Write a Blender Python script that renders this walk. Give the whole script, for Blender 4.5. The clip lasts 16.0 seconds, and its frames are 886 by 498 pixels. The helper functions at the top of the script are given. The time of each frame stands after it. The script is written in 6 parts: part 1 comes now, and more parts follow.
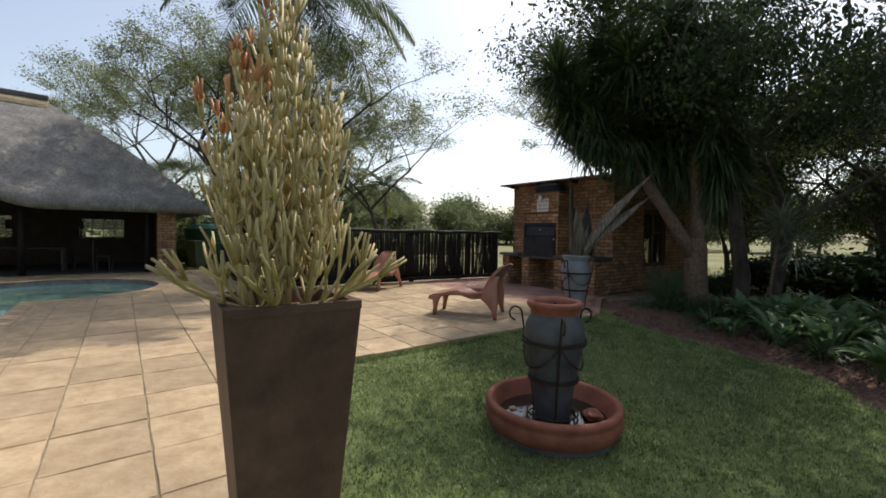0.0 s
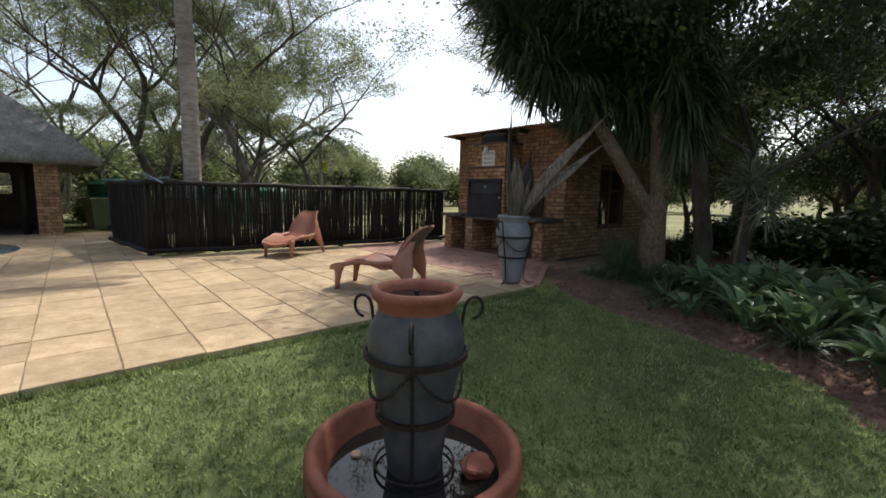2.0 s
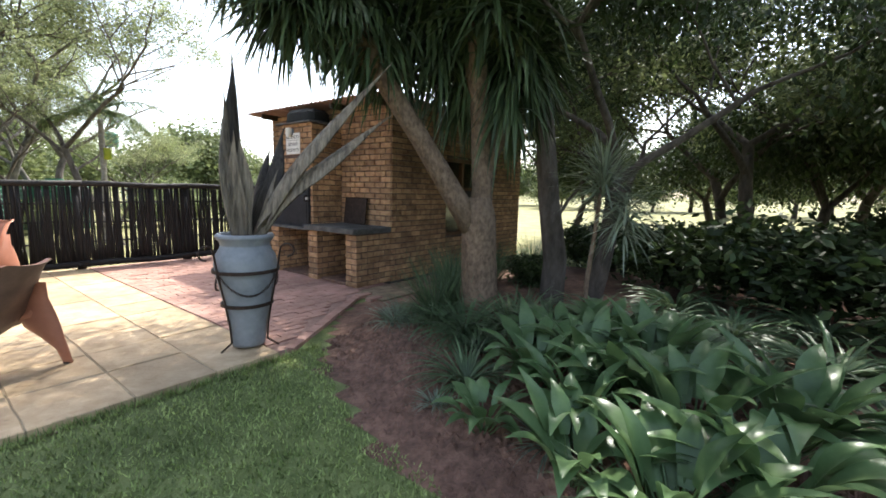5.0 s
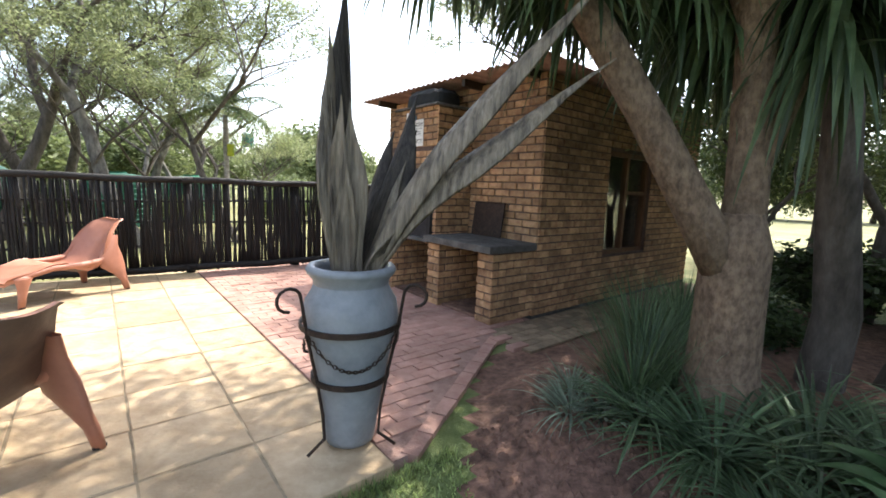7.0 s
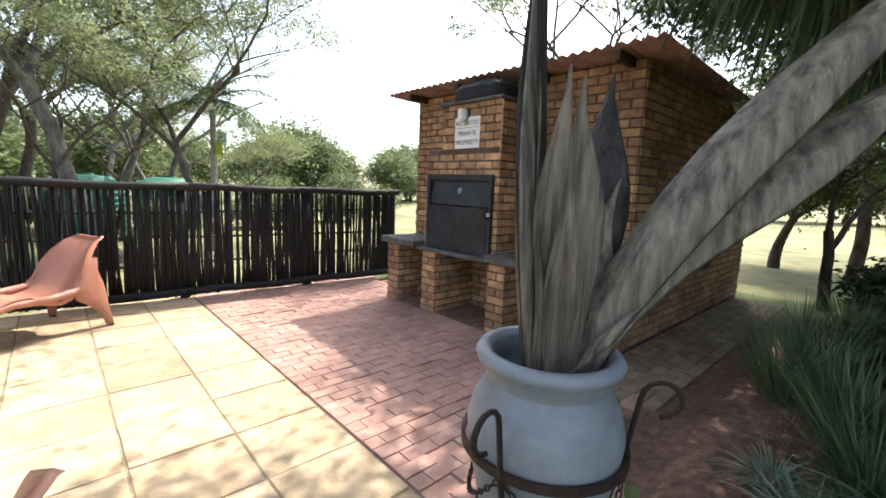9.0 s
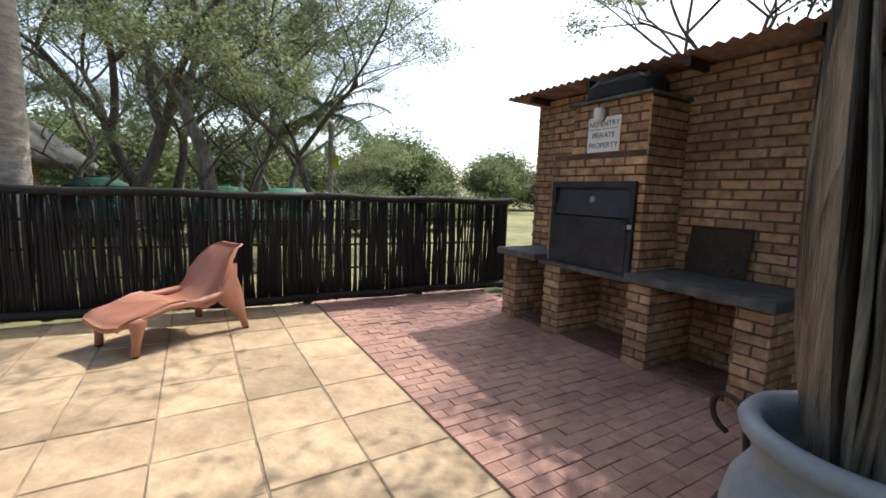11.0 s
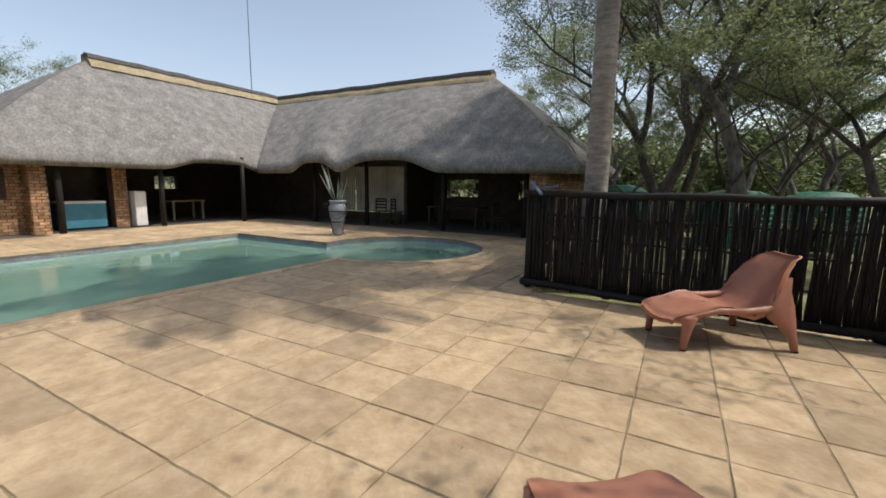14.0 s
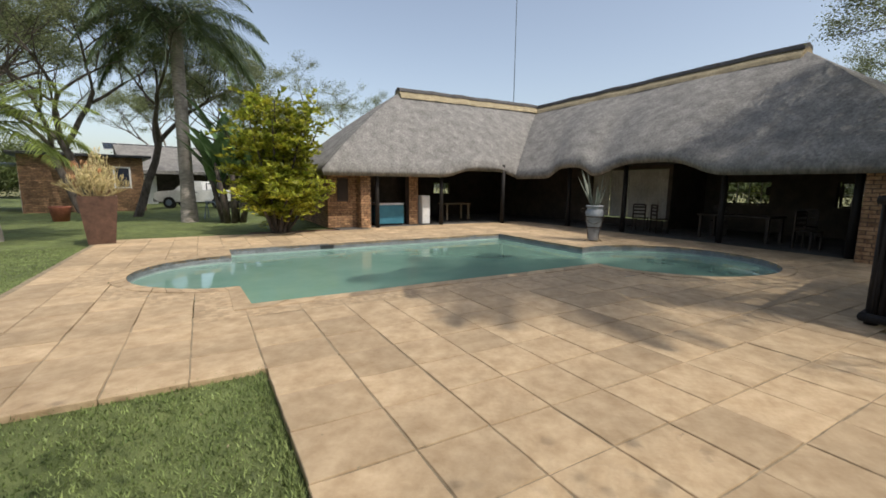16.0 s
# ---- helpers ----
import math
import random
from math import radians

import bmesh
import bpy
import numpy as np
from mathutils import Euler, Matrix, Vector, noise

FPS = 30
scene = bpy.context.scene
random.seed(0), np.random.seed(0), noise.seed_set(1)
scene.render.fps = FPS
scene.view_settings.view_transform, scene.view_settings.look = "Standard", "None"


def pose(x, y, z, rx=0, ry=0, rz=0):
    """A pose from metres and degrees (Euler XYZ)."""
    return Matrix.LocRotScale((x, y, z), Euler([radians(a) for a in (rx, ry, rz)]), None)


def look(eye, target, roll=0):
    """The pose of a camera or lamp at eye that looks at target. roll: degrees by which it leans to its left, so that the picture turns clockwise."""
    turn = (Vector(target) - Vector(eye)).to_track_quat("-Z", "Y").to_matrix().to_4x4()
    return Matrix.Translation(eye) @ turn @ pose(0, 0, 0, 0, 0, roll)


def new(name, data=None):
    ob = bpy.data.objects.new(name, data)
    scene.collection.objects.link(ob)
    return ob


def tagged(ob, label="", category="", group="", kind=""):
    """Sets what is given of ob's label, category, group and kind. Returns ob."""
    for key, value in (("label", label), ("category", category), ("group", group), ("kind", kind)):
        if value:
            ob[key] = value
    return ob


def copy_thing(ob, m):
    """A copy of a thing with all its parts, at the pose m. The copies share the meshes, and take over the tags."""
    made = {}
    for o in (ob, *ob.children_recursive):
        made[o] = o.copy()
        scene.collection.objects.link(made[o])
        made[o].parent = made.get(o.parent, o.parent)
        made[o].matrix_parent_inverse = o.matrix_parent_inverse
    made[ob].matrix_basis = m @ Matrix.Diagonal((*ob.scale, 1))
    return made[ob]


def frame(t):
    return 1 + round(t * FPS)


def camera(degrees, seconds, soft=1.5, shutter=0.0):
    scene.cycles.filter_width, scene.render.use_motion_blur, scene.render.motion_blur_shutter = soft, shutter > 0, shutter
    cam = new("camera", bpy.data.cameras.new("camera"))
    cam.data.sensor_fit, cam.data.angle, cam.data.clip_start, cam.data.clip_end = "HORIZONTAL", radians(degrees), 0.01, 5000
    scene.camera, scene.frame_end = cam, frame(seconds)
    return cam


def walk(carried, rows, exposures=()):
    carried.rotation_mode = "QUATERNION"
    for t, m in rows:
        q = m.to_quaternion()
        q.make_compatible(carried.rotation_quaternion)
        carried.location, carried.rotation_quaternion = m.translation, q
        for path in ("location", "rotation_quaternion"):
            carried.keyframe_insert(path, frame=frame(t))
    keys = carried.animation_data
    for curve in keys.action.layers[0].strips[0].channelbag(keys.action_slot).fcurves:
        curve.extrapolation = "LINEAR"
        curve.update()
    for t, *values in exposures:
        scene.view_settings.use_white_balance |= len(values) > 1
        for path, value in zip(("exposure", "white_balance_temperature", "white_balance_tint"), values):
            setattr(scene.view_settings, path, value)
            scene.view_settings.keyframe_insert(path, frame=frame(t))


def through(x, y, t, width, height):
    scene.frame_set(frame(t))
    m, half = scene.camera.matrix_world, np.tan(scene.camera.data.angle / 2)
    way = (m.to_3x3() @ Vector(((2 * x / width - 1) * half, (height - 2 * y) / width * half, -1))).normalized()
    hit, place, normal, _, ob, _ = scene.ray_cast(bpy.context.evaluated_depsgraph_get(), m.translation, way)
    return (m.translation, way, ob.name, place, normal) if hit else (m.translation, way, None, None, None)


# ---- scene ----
cam = camera(92.5, 16.0, 1.7)
METRES, EYE, TILT, LEAN, TURN = 9.0, 1.5, -2.9, 0.0, 0.0
PATH = [
    (0, (0.659, -0.543, 1.377), (0.409, 1.44, 1.301), 0.9),
    (0.5, (0.885, -0.249, 1.357), (0.713, 1.738, 1.205), 1.0),
    (1, (1.108, 0.112, 1.318), (0.969, 2.093, 1.084), 1.2),
    (1.5, (1.216, 0.53, 1.287), (1.09, 2.51, 1.04), 1.5),
    (2, (1.357, 0.927, 1.293), (1.254, 2.908, 1.04), 1.3),
    (2.5, (1.653, 1.305, 1.307), (1.748, 3.287, 1.054), 1.2),
    (3, (2.052, 1.578, 1.335), (2.388, 3.532, 1.074), 0.9),
    (3.2, (2.219, 1.665, 1.348), (2.638, 3.603, 1.087), 0.7),
    (5.3, (3.273, 3.669, 1.426), (3.486, 5.64, 1.157), 1.8),
    (5.5, (3.21, 3.869, 1.423), (3.35, 5.847, 1.156), 1.9),
    (6, (3.117, 4.312, 1.418), (3.095, 6.293, 1.147), 2.1),
    (6.5, (3.0, 4.727, 1.433), (2.844, 6.701, 1.153), 2.2),
    (7, (2.755, 5.045, 1.45), (2.58, 7.016, 1.163), 2.3),
    (7.5, (2.476, 5.29, 1.469), (2.344, 7.264, 1.176), 2.5),
    (8, (2.106, 5.575, 1.468), (2.022, 7.551, 1.174), 2.6),
    (8.2, (2.013, 5.654, 1.479), (1.935, 7.631, 1.184), 2.5),
    (10.3, (1.47, 6.165, 1.545), (1.445, 8.147, 1.278), 2.6),
    (10.5, (1.44, 6.185, 1.54), (1.302, 8.161, 1.267), 2.4),
    (11, (1.36, 6.185, 1.515), (0.885, 8.11, 1.252), 2.0),
    (11.5, (1.255, 6.17, 1.493), (0.421, 7.968, 1.229), 1.9),
    (12, (1.167, 6.11, 1.484), (0.002, 7.713, 1.214), 1.7),
    (12.5, (1.091, 6.013, 1.49), (-0.356, 7.364, 1.209), 1.5),
    (13, (1.042, 5.932, 1.504), (-0.616, 7.012, 1.21), 1.3),
    (13.5, (0.983, 5.836, 1.48), (-0.816, 6.659, 1.186), 1.1),
    (14, (0.96, 5.695, 1.507), (-0.934, 6.264, 1.208), 0.9),
    (14.5, (0.957, 5.571, 1.505), (-1.001, 5.844, 1.208), 0.5),
    (15, (1.019, 5.501, 1.526), (-0.959, 5.461, 1.235), 0.1),
    (15.5, (1.012, 5.373, 1.522), (-0.945, 5.081, 1.23), 0.2),
    (16, (1.044, 5.236, 1.514), (-0.868, 4.729, 1.222), 0.5),
]
walk(cam, [(t, look(eye, target, roll)) for t, eye, target, roll in PATH],
     [(0, 0.38, 6700, 9), (2.5, 0.85, 6700, 9), (5.5, 2.15, 6500, 9), (8, 2.2, 6500, 9), (10.5, 1.3, 6400, 9), (12.5, 0.66, 6500, 9), (16, 0.28, 6700, 9)])
# ---- light and sky ----
YARD = pose(0, 0, 0, 0, 0, 44.3)   # the yard's own axes: u along the lawn's edge, v across it
SUN = YARD.to_3x3() @ Vector((1.75, 0.72, 2.75)).normalized()
world = bpy.data.worlds.new("world")
scene.world = world
world.use_nodes = True
sky = world.node_tree.nodes.new("ShaderNodeTexSky")
sky.sky_type, sky.sun_disc = "NISHITA", False
sky.sun_elevation = math.asin(SUN.z)
sky.sun_rotation = math.atan2(SUN.x, SUN.y)
sky.air_density, sky.dust_density, sky.ozone_density = 1.0, 2.2, 1.0
haze = world.node_tree.nodes.new("ShaderNodeHueSaturation")        # a pale, hazy sky
haze.inputs["Saturation"].default_value = 0.76
world.node_tree.links.new(sky.outputs[0], haze.inputs["Color"])
world.node_tree.links.new(haze.outputs[0], world.node_tree.nodes["Background"].inputs[0])
world.node_tree.nodes["Background"].inputs[1].default_value = 0.15
sun = new("sun", bpy.data.lights.new("sun", "SUN"))
sun.data.energy, sun.data.angle, sun.data.color = 2.55, radians(0.6), (1.0, 0.96, 0.895)
sun.matrix_basis = look(SUN * 40, (0, 0, 0))


# ---- materials ----
def surface(name, dark, light, scale=6.0, rough=0.8, bump=0.2, grain=60.0, vary=0.0, island=0.0, metal=0.0, stretch=(1, 1, 1), stain=0.25, spec=0.4, local=False):
    """Two tones mixed by noise, a broad stain over them, fine relief, and a tone of its own for each piece."""
    m = bpy.data.materials.new(name)
    m.use_nodes = True
    t, link = m.node_tree, m.node_tree.links.new
    bsdf = t.nodes["Principled BSDF"]
    geo = t.nodes.new("ShaderNodeNewGeometry")
    place = geo.outputs["Position"]
    if local:
        place = t.nodes.new("ShaderNodeTexCoord").outputs["Object"]
    mp = t.nodes.new("ShaderNodeMapping")
    mp.inputs["Scale"].default_value = stretch
    link(place, mp.inputs["Vector"])
    n1 = t.nodes.new("ShaderNodeTexNoise")
    n1.inputs["Scale"].default_value, n1.inputs["Detail"].default_value = scale, 8
    n1.inputs["Roughness"].default_value = 0.65
    link(mp.outputs[0], n1.inputs["Vector"])
    ramp = t.nodes.new("ShaderNodeValToRGB")
    ramp.color_ramp.elements[0].position, ramp.color_ramp.elements[1].position = 0.32, 0.68
    ramp.color_ramp.elements[0].color, ramp.color_ramp.elements[1].color = (*dark, 1), (*light, 1)
    link(n1.outputs["Fac"], ramp.inputs[0])
    n2 = t.nodes.new("ShaderNodeTexNoise")
    n2.inputs["Scale"].default_value, n2.inputs["Detail"].default_value = scale * 0.17, 3
    link(place, n2.inputs["Vector"])
    rng = t.nodes.new("ShaderNodeMapRange")
    rng.inputs["From Min"].default_value, rng.inputs["From Max"].default_value = 0.3, 0.7
    rng.inputs["To Min"].default_value, rng.inputs["To Max"].default_value = 1 - stain, 1 + stain * 0.5
    link(n2.outputs["Fac"], rng.inputs["Value"])
    val = rng.outputs[0]
    for amount, out in ((vary, t.nodes.new("ShaderNodeObjectInfo").outputs["Random"]), (island, geo.outputs["Random Per Island"])):
        if amount:
            r = t.nodes.new("ShaderNodeMapRange")
            r.inputs["To Min"].default_value, r.inputs["To Max"].default_value = 1 - amount, 1 + amount * 0.6
            link(out, r.inputs["Value"])
            mul = t.nodes.new("ShaderNodeMath")
            mul.operation = "MULTIPLY"
            link(val, mul.inputs[0]), link(r.outputs[0], mul.inputs[1])
            val = mul.outputs[0]
    hsv = t.nodes.new("ShaderNodeHueSaturation")
    link(ramp.outputs[0], hsv.inputs["Color"]), link(val, hsv.inputs["Value"])
    link(hsv.outputs[0], bsdf.inputs["Base Color"])
    bsdf.inputs["Roughness"].default_value, bsdf.inputs["Metallic"].default_value = rough, metal
    bsdf.inputs["Specular IOR Level"].default_value = spec
    if bump:
        n3 = t.nodes.new("ShaderNodeTexNoise")
        n3.inputs["Scale"].default_value, n3.inputs["Detail"].default_value = grain, 5
        link(mp.outputs[0], n3.inputs["Vector"])
        b = t.nodes.new("ShaderNodeBump")
        b.inputs["Strength"].default_value, b.inputs["Distance"].default_value = bump, 0.02
        link(n3.outputs["Fac"], b.inputs["Height"])
        link(b.outputs[0], bsdf.inputs["Normal"])
    return m


def leafy(name, dark, light, rough=0.5, through=0.3, island=0.5):
    """Leaf: glossy above, lets some light through."""
    m = surface(name, dark, light, 3.0, rough, 0.0, vary=0.15, island=island, stain=0.2, spec=0.35)
    t, link = m.node_tree, m.node_tree.links.new
    bsdf = t.nodes["Principled BSDF"]
    tr, mix = t.nodes.new("ShaderNodeBsdfTranslucent"), t.nodes.new("ShaderNodeMixShader")
    link(bsdf.inputs["Base Color"].links[0].from_socket, tr.inputs["Color"])
    mix.inputs[0].default_value = through
    link(bsdf.outputs[0], mix.inputs[1]), link(tr.outputs[0], mix.inputs[2])
    link(mix.outputs[0], t.nodes["Material Output"].inputs["Surface"])
    return m


SANDSTONE = surface("sandstone", (0.385, 0.265, 0.15), (0.57, 0.425, 0.265), 5.5, 0.75, 0.45, 22, vary=0.2, island=0.2, stain=0.2)
JOINT = surface("joint_sand", (0.20, 0.155, 0.095), (0.37, 0.29, 0.19), 9, 0.95, 0.5, 60)
BRICK = surface("face_brick", (0.28, 0.14, 0.072), (0.60, 0.37, 0.195), 11, 0.85, 0.4, 70, vary=0.35, island=0.35, stain=0.35)
MORTAR = surface("mortar", (0.075, 0.048, 0.038), (0.14, 0.095, 0.075), 20, 0.95, 0.4, 90)
PAVER = surface("red_paver", (0.36, 0.185, 0.14), (0.50, 0.30, 0.235), 8, 0.8, 0.3, 60, vary=0.12, island=0.12, stain=0.3)
BROWNPAVER = surface("brown_paver", (0.20, 0.14, 0.09), (0.38, 0.28, 0.18), 9, 0.85, 0.4, 60, vary=0.3, island=0.3, stain=0.35)
PAVEJOINT = surface("paving_joint", (0.25, 0.145, 0.115), (0.38, 0.24, 0.19), 14, 0.95, 0.5, 60)
SOIL = surface("red_soil", (0.085, 0.045, 0.031), (0.25, 0.14, 0.097), 14, 0.95, 1.0, 28, stain=0.35)
LAWN = surface("lawn", (0.095, 0.125, 0.036), (0.195, 0.23, 0.08), 5, 0.9, 1.0, 70, stain=0.35)
FIELD = surface("dry_field", (0.13, 0.14, 0.05), (0.30, 0.27, 0.12), 1.2, 0.95, 0.6, 20, stain=0.4)
GRASS = leafy("grass_blade", (0.14, 0.20, 0.055), (0.38, 0.45, 0.17), 0.55, 0.35, 0.65)
CHARRED = surface("creosoted_wood", (0.006, 0.005, 0.0045), (0.021, 0.016, 0.014), 20, 0.7, 0.4, 60, vary=0.3, stretch=(1, 1, 0.15))
THATCH = surface("thatch", (0.145, 0.136, 0.126), (0.30, 0.283, 0.26), 16, 0.95, 0.8, 45, stain=0.3, stretch=(1, 1, 0.35))
STRAW = surface("new_straw", (0.26, 0.205, 0.12), (0.42, 0.345, 0.22), 16, 0.9, 0.6, 50)
RIDGE = surface("ridge_cement", (0.06, 0.056, 0.055), (0.12, 0.11, 0.105), 8, 0.85, 0.4, 40)
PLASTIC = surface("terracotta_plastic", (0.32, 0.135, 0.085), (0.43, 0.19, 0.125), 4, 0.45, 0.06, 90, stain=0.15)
DARKPLASTIC = surface("dark_brown_plastic", (0.10, 0.065, 0.05), (0.19, 0.12, 0.09), 5, 0.6, 0.15, 70, stain=0.3)
TERRACOTTA = surface("terracotta", (0.20, 0.062, 0.035), (0.34, 0.12, 0.07), 7, 0.7, 0.25, 70, stain=0.3)
GREYCLAY = surface("grey_glaze", (0.19, 0.20, 0.212), (0.33, 0.342, 0.356), 5, 0.5, 0.12, 60, stain=0.25)
DARKCLAY = surface("dark_grey_clay", (0.03, 0.031, 0.034), (0.10, 0.102, 0.108), 5, 0.5, 0.15, 60, stain=0.3)
IRON = surface("rusty_iron", (0.02, 0.014, 0.011), (0.07, 0.042, 0.03), 30, 0.65, 0.3, 90, metal=0.4)
STEEL = surface("black_steel", (0.022, 0.023, 0.026), (0.05, 0.05, 0.055), 6, 0.45, 0.1, 60, metal=0.3)
CONCRETE = surface("sooty_concrete", (0.055, 0.05, 0.045), (0.15, 0.14, 0.13), 7, 0.85, 0.4, 50, stain=0.4)
ROOFTIN = surface("corrugated_tin", (0.17, 0.085, 0.06), (0.33, 0.20, 0.15), 5, 0.6, 0.2, 40, metal=0.2)
WHITE = surface("white_paint", (0.66, 0.65, 0.62), (0.80, 0.79, 0.76), 6, 0.5, 0.05, 60, stain=0.12)
CURTAIN = surface("curtain_cloth", (0.50, 0.48, 0.43), (0.66, 0.64, 0.58), 8, 0.9, 0.2, 90)
INK = surface("black_ink", (0.02, 0.02, 0.02), (0.04, 0.04, 0.04), 8, 0.6, 0)
BARK = surface("grey_bark", (0.045, 0.035, 0.028), (0.15, 0.125, 0.105), 9, 0.95, 1.0, 26, stretch=(1, 1, 0.4))
PALEBARK = surface("pale_bark", (0.055, 0.045, 0.037), (0.25, 0.225, 0.195), 8, 0.95, 0.9, 26, stretch=(1, 1, 0.4))
YBARK = surface("yucca_bark", (0.085, 0.055, 0.036), (0.26, 0.18, 0.12), 26, 0.9, 1.0, 40, stretch=(1, 1, 0.6), stain=0.15)
PALMBARK = surface("palm_bark", (0.19, 0.165, 0.14), (0.40, 0.355, 0.31), 6, 0.9, 0.6, 30, stretch=(1, 1, 3))
ACACIA = leafy("acacia_leaf", (0.15, 0.185, 0.08), (0.34, 0.37, 0.19), 0.6, 0.55)
FIELDLEAF = leafy("field_leaf", (0.10, 0.135, 0.05), (0.25, 0.29, 0.12), 0.6, 0.4)
DENSE = leafy("dense_leaf", (0.022, 0.04, 0.012), (0.075, 0.11, 0.035), 0.5, 0.25)
YLEAF = leafy("yucca_leaf", (0.035, 0.062, 0.025), (0.12, 0.165, 0.078), 0.4, 0.25)
DRACLEAF = leafy("silver_leaf", (0.18, 0.22, 0.14), (0.38, 0.43, 0.31), 0.45, 0.3)
BROAD = leafy("broad_leaf", (0.06, 0.12, 0.04), (0.18, 0.28, 0.12), 0.32, 0.3)
STRAP = leafy("strap_leaf", (0.065, 0.115, 0.05), (0.20, 0.28, 0.14), 0.35, 0.3)
PALELEAF = leafy("pale_strap", (0.15, 0.20, 0.13), (0.32, 0.37, 0.28), 0.5, 0.25)
PALMLEAF = leafy("palm_leaf", (0.055, 0.09, 0.035), (0.16, 0.21, 0.10), 0.45, 0.3)
LIME = leafy("lime_palm_leaf", (0.16, 0.22, 0.04), (0.36, 0.42, 0.12), 0.45, 0.35)
GOLD = leafy("golden_leaf", (0.22, 0.32, 0.04), (0.72, 0.66, 0.08), 0.5, 0.45, 0.6)
STICK = surface("pencil_stem", (0.40, 0.34, 0.13), (0.68, 0.53, 0.27), 6, 0.55, 0.1, 60, island=0.3)
STICKTIP = surface("orange_stem_tip", (0.52, 0.20, 0.08), (0.64, 0.36, 0.17), 6, 0.55, 0.1, 60, island=0.3)
DARKAGAVE = surface("blackish_agave", (0.014, 0.011, 0.009), (0.085, 0.068, 0.054), 26, 0.65, 0.9, 60, stretch=(1, 1, 0.07), stain=0.3)
AGAVE = surface("grey_agave", (0.05, 0.037, 0.027), (0.36, 0.295, 0.22), 26, 0.6, 0.8, 60, island=0.45, stretch=(1, 1, 0.07), stain=0.3)
PLANTER = surface("rust_planter", (0.07, 0.036, 0.025), (0.155, 0.083, 0.055), 6, 0.6, 0.25, 40, stain=0.3)
POOLWALL = surface("pool_plaster", (0.30, 0.38, 0.36), (0.42, 0.50, 0.47), 4, 0.7, 0.15, 30)
COPING = surface("pool_mosaic", (0.13, 0.14, 0.15), (0.32, 0.33, 0.335), 24, 0.5, 0.2, 60)
GREENPLASTIC = surface("green_plastic", (0.02, 0.10, 0.06), (0.035, 0.15, 0.09), 3, 0.45, 0.05, 30)
BINGREEN = surface("bin_green", (0.06, 0.085, 0.035), (0.09, 0.12, 0.05), 3, 0.5, 0.05, 30)
BLUE = surface("blue_enamel", (0.05, 0.20, 0.27), (0.07, 0.25, 0.33), 3, 0.35, 0.03, 30)
DARKWOOD = surface("dark_wood", (0.02, 0.013, 0.009), (0.06, 0.038, 0.024), 12, 0.55, 0.2, 60, stretch=(1, 1, 0.2))
FRAMEWOOD = surface("window_timber", (0.09, 0.04, 0.02), (0.17, 0.08, 0.04), 12, 0.6, 0.2, 60, stretch=(1, 1, 0.2))
GREYMETAL = surface("grey_paint", (0.15, 0.19, 0.24), (0.22, 0.27, 0.33), 6, 0.45, 0.05, 50)
SOLAR = surface("solar_glass", (0.015, 0.02, 0.035), (0.03, 0.035, 0.055), 3, 0.12, 0)
RUBBER = surface("rubber", (0.012, 0.012, 0.012), (0.025, 0.025, 0.025), 8, 0.8, 0.1, 40)
# indoor plaster, its colour darkened to carry the shade under the roofs
INNER = surface("shaded_inner_plaster", (0.06, 0.047, 0.037), (0.11, 0.088, 0.07), 3, 0.9, 0.2, 30)


def clear(name, tint, rough=0.0, ior=1.45):
    m = bpy.data.materials.new(name)
    m.use_nodes = True
    b = m.node_tree.nodes["Principled BSDF"]
    b.inputs["Base Color"].default_value, b.inputs["Roughness"].default_value = (*tint, 1), rough
    b.inputs["Transmission Weight"].default_value, b.inputs["IOR"].default_value = 1.0, ior
    return m


GLASS = clear("window_glass", (0.95, 0.97, 0.96))
WATER = surface("pool_water", (0.165, 0.295, 0.23), (0.205, 0.34, 0.27), 1.5, 0.04, 0.12, 3.0, stain=0.1, spec=0.5)
DARKWATER = surface("still_water", (0.012, 0.011, 0.010), (0.022, 0.02, 0.017), 2, 0.02, 0.0, spec=0.5)


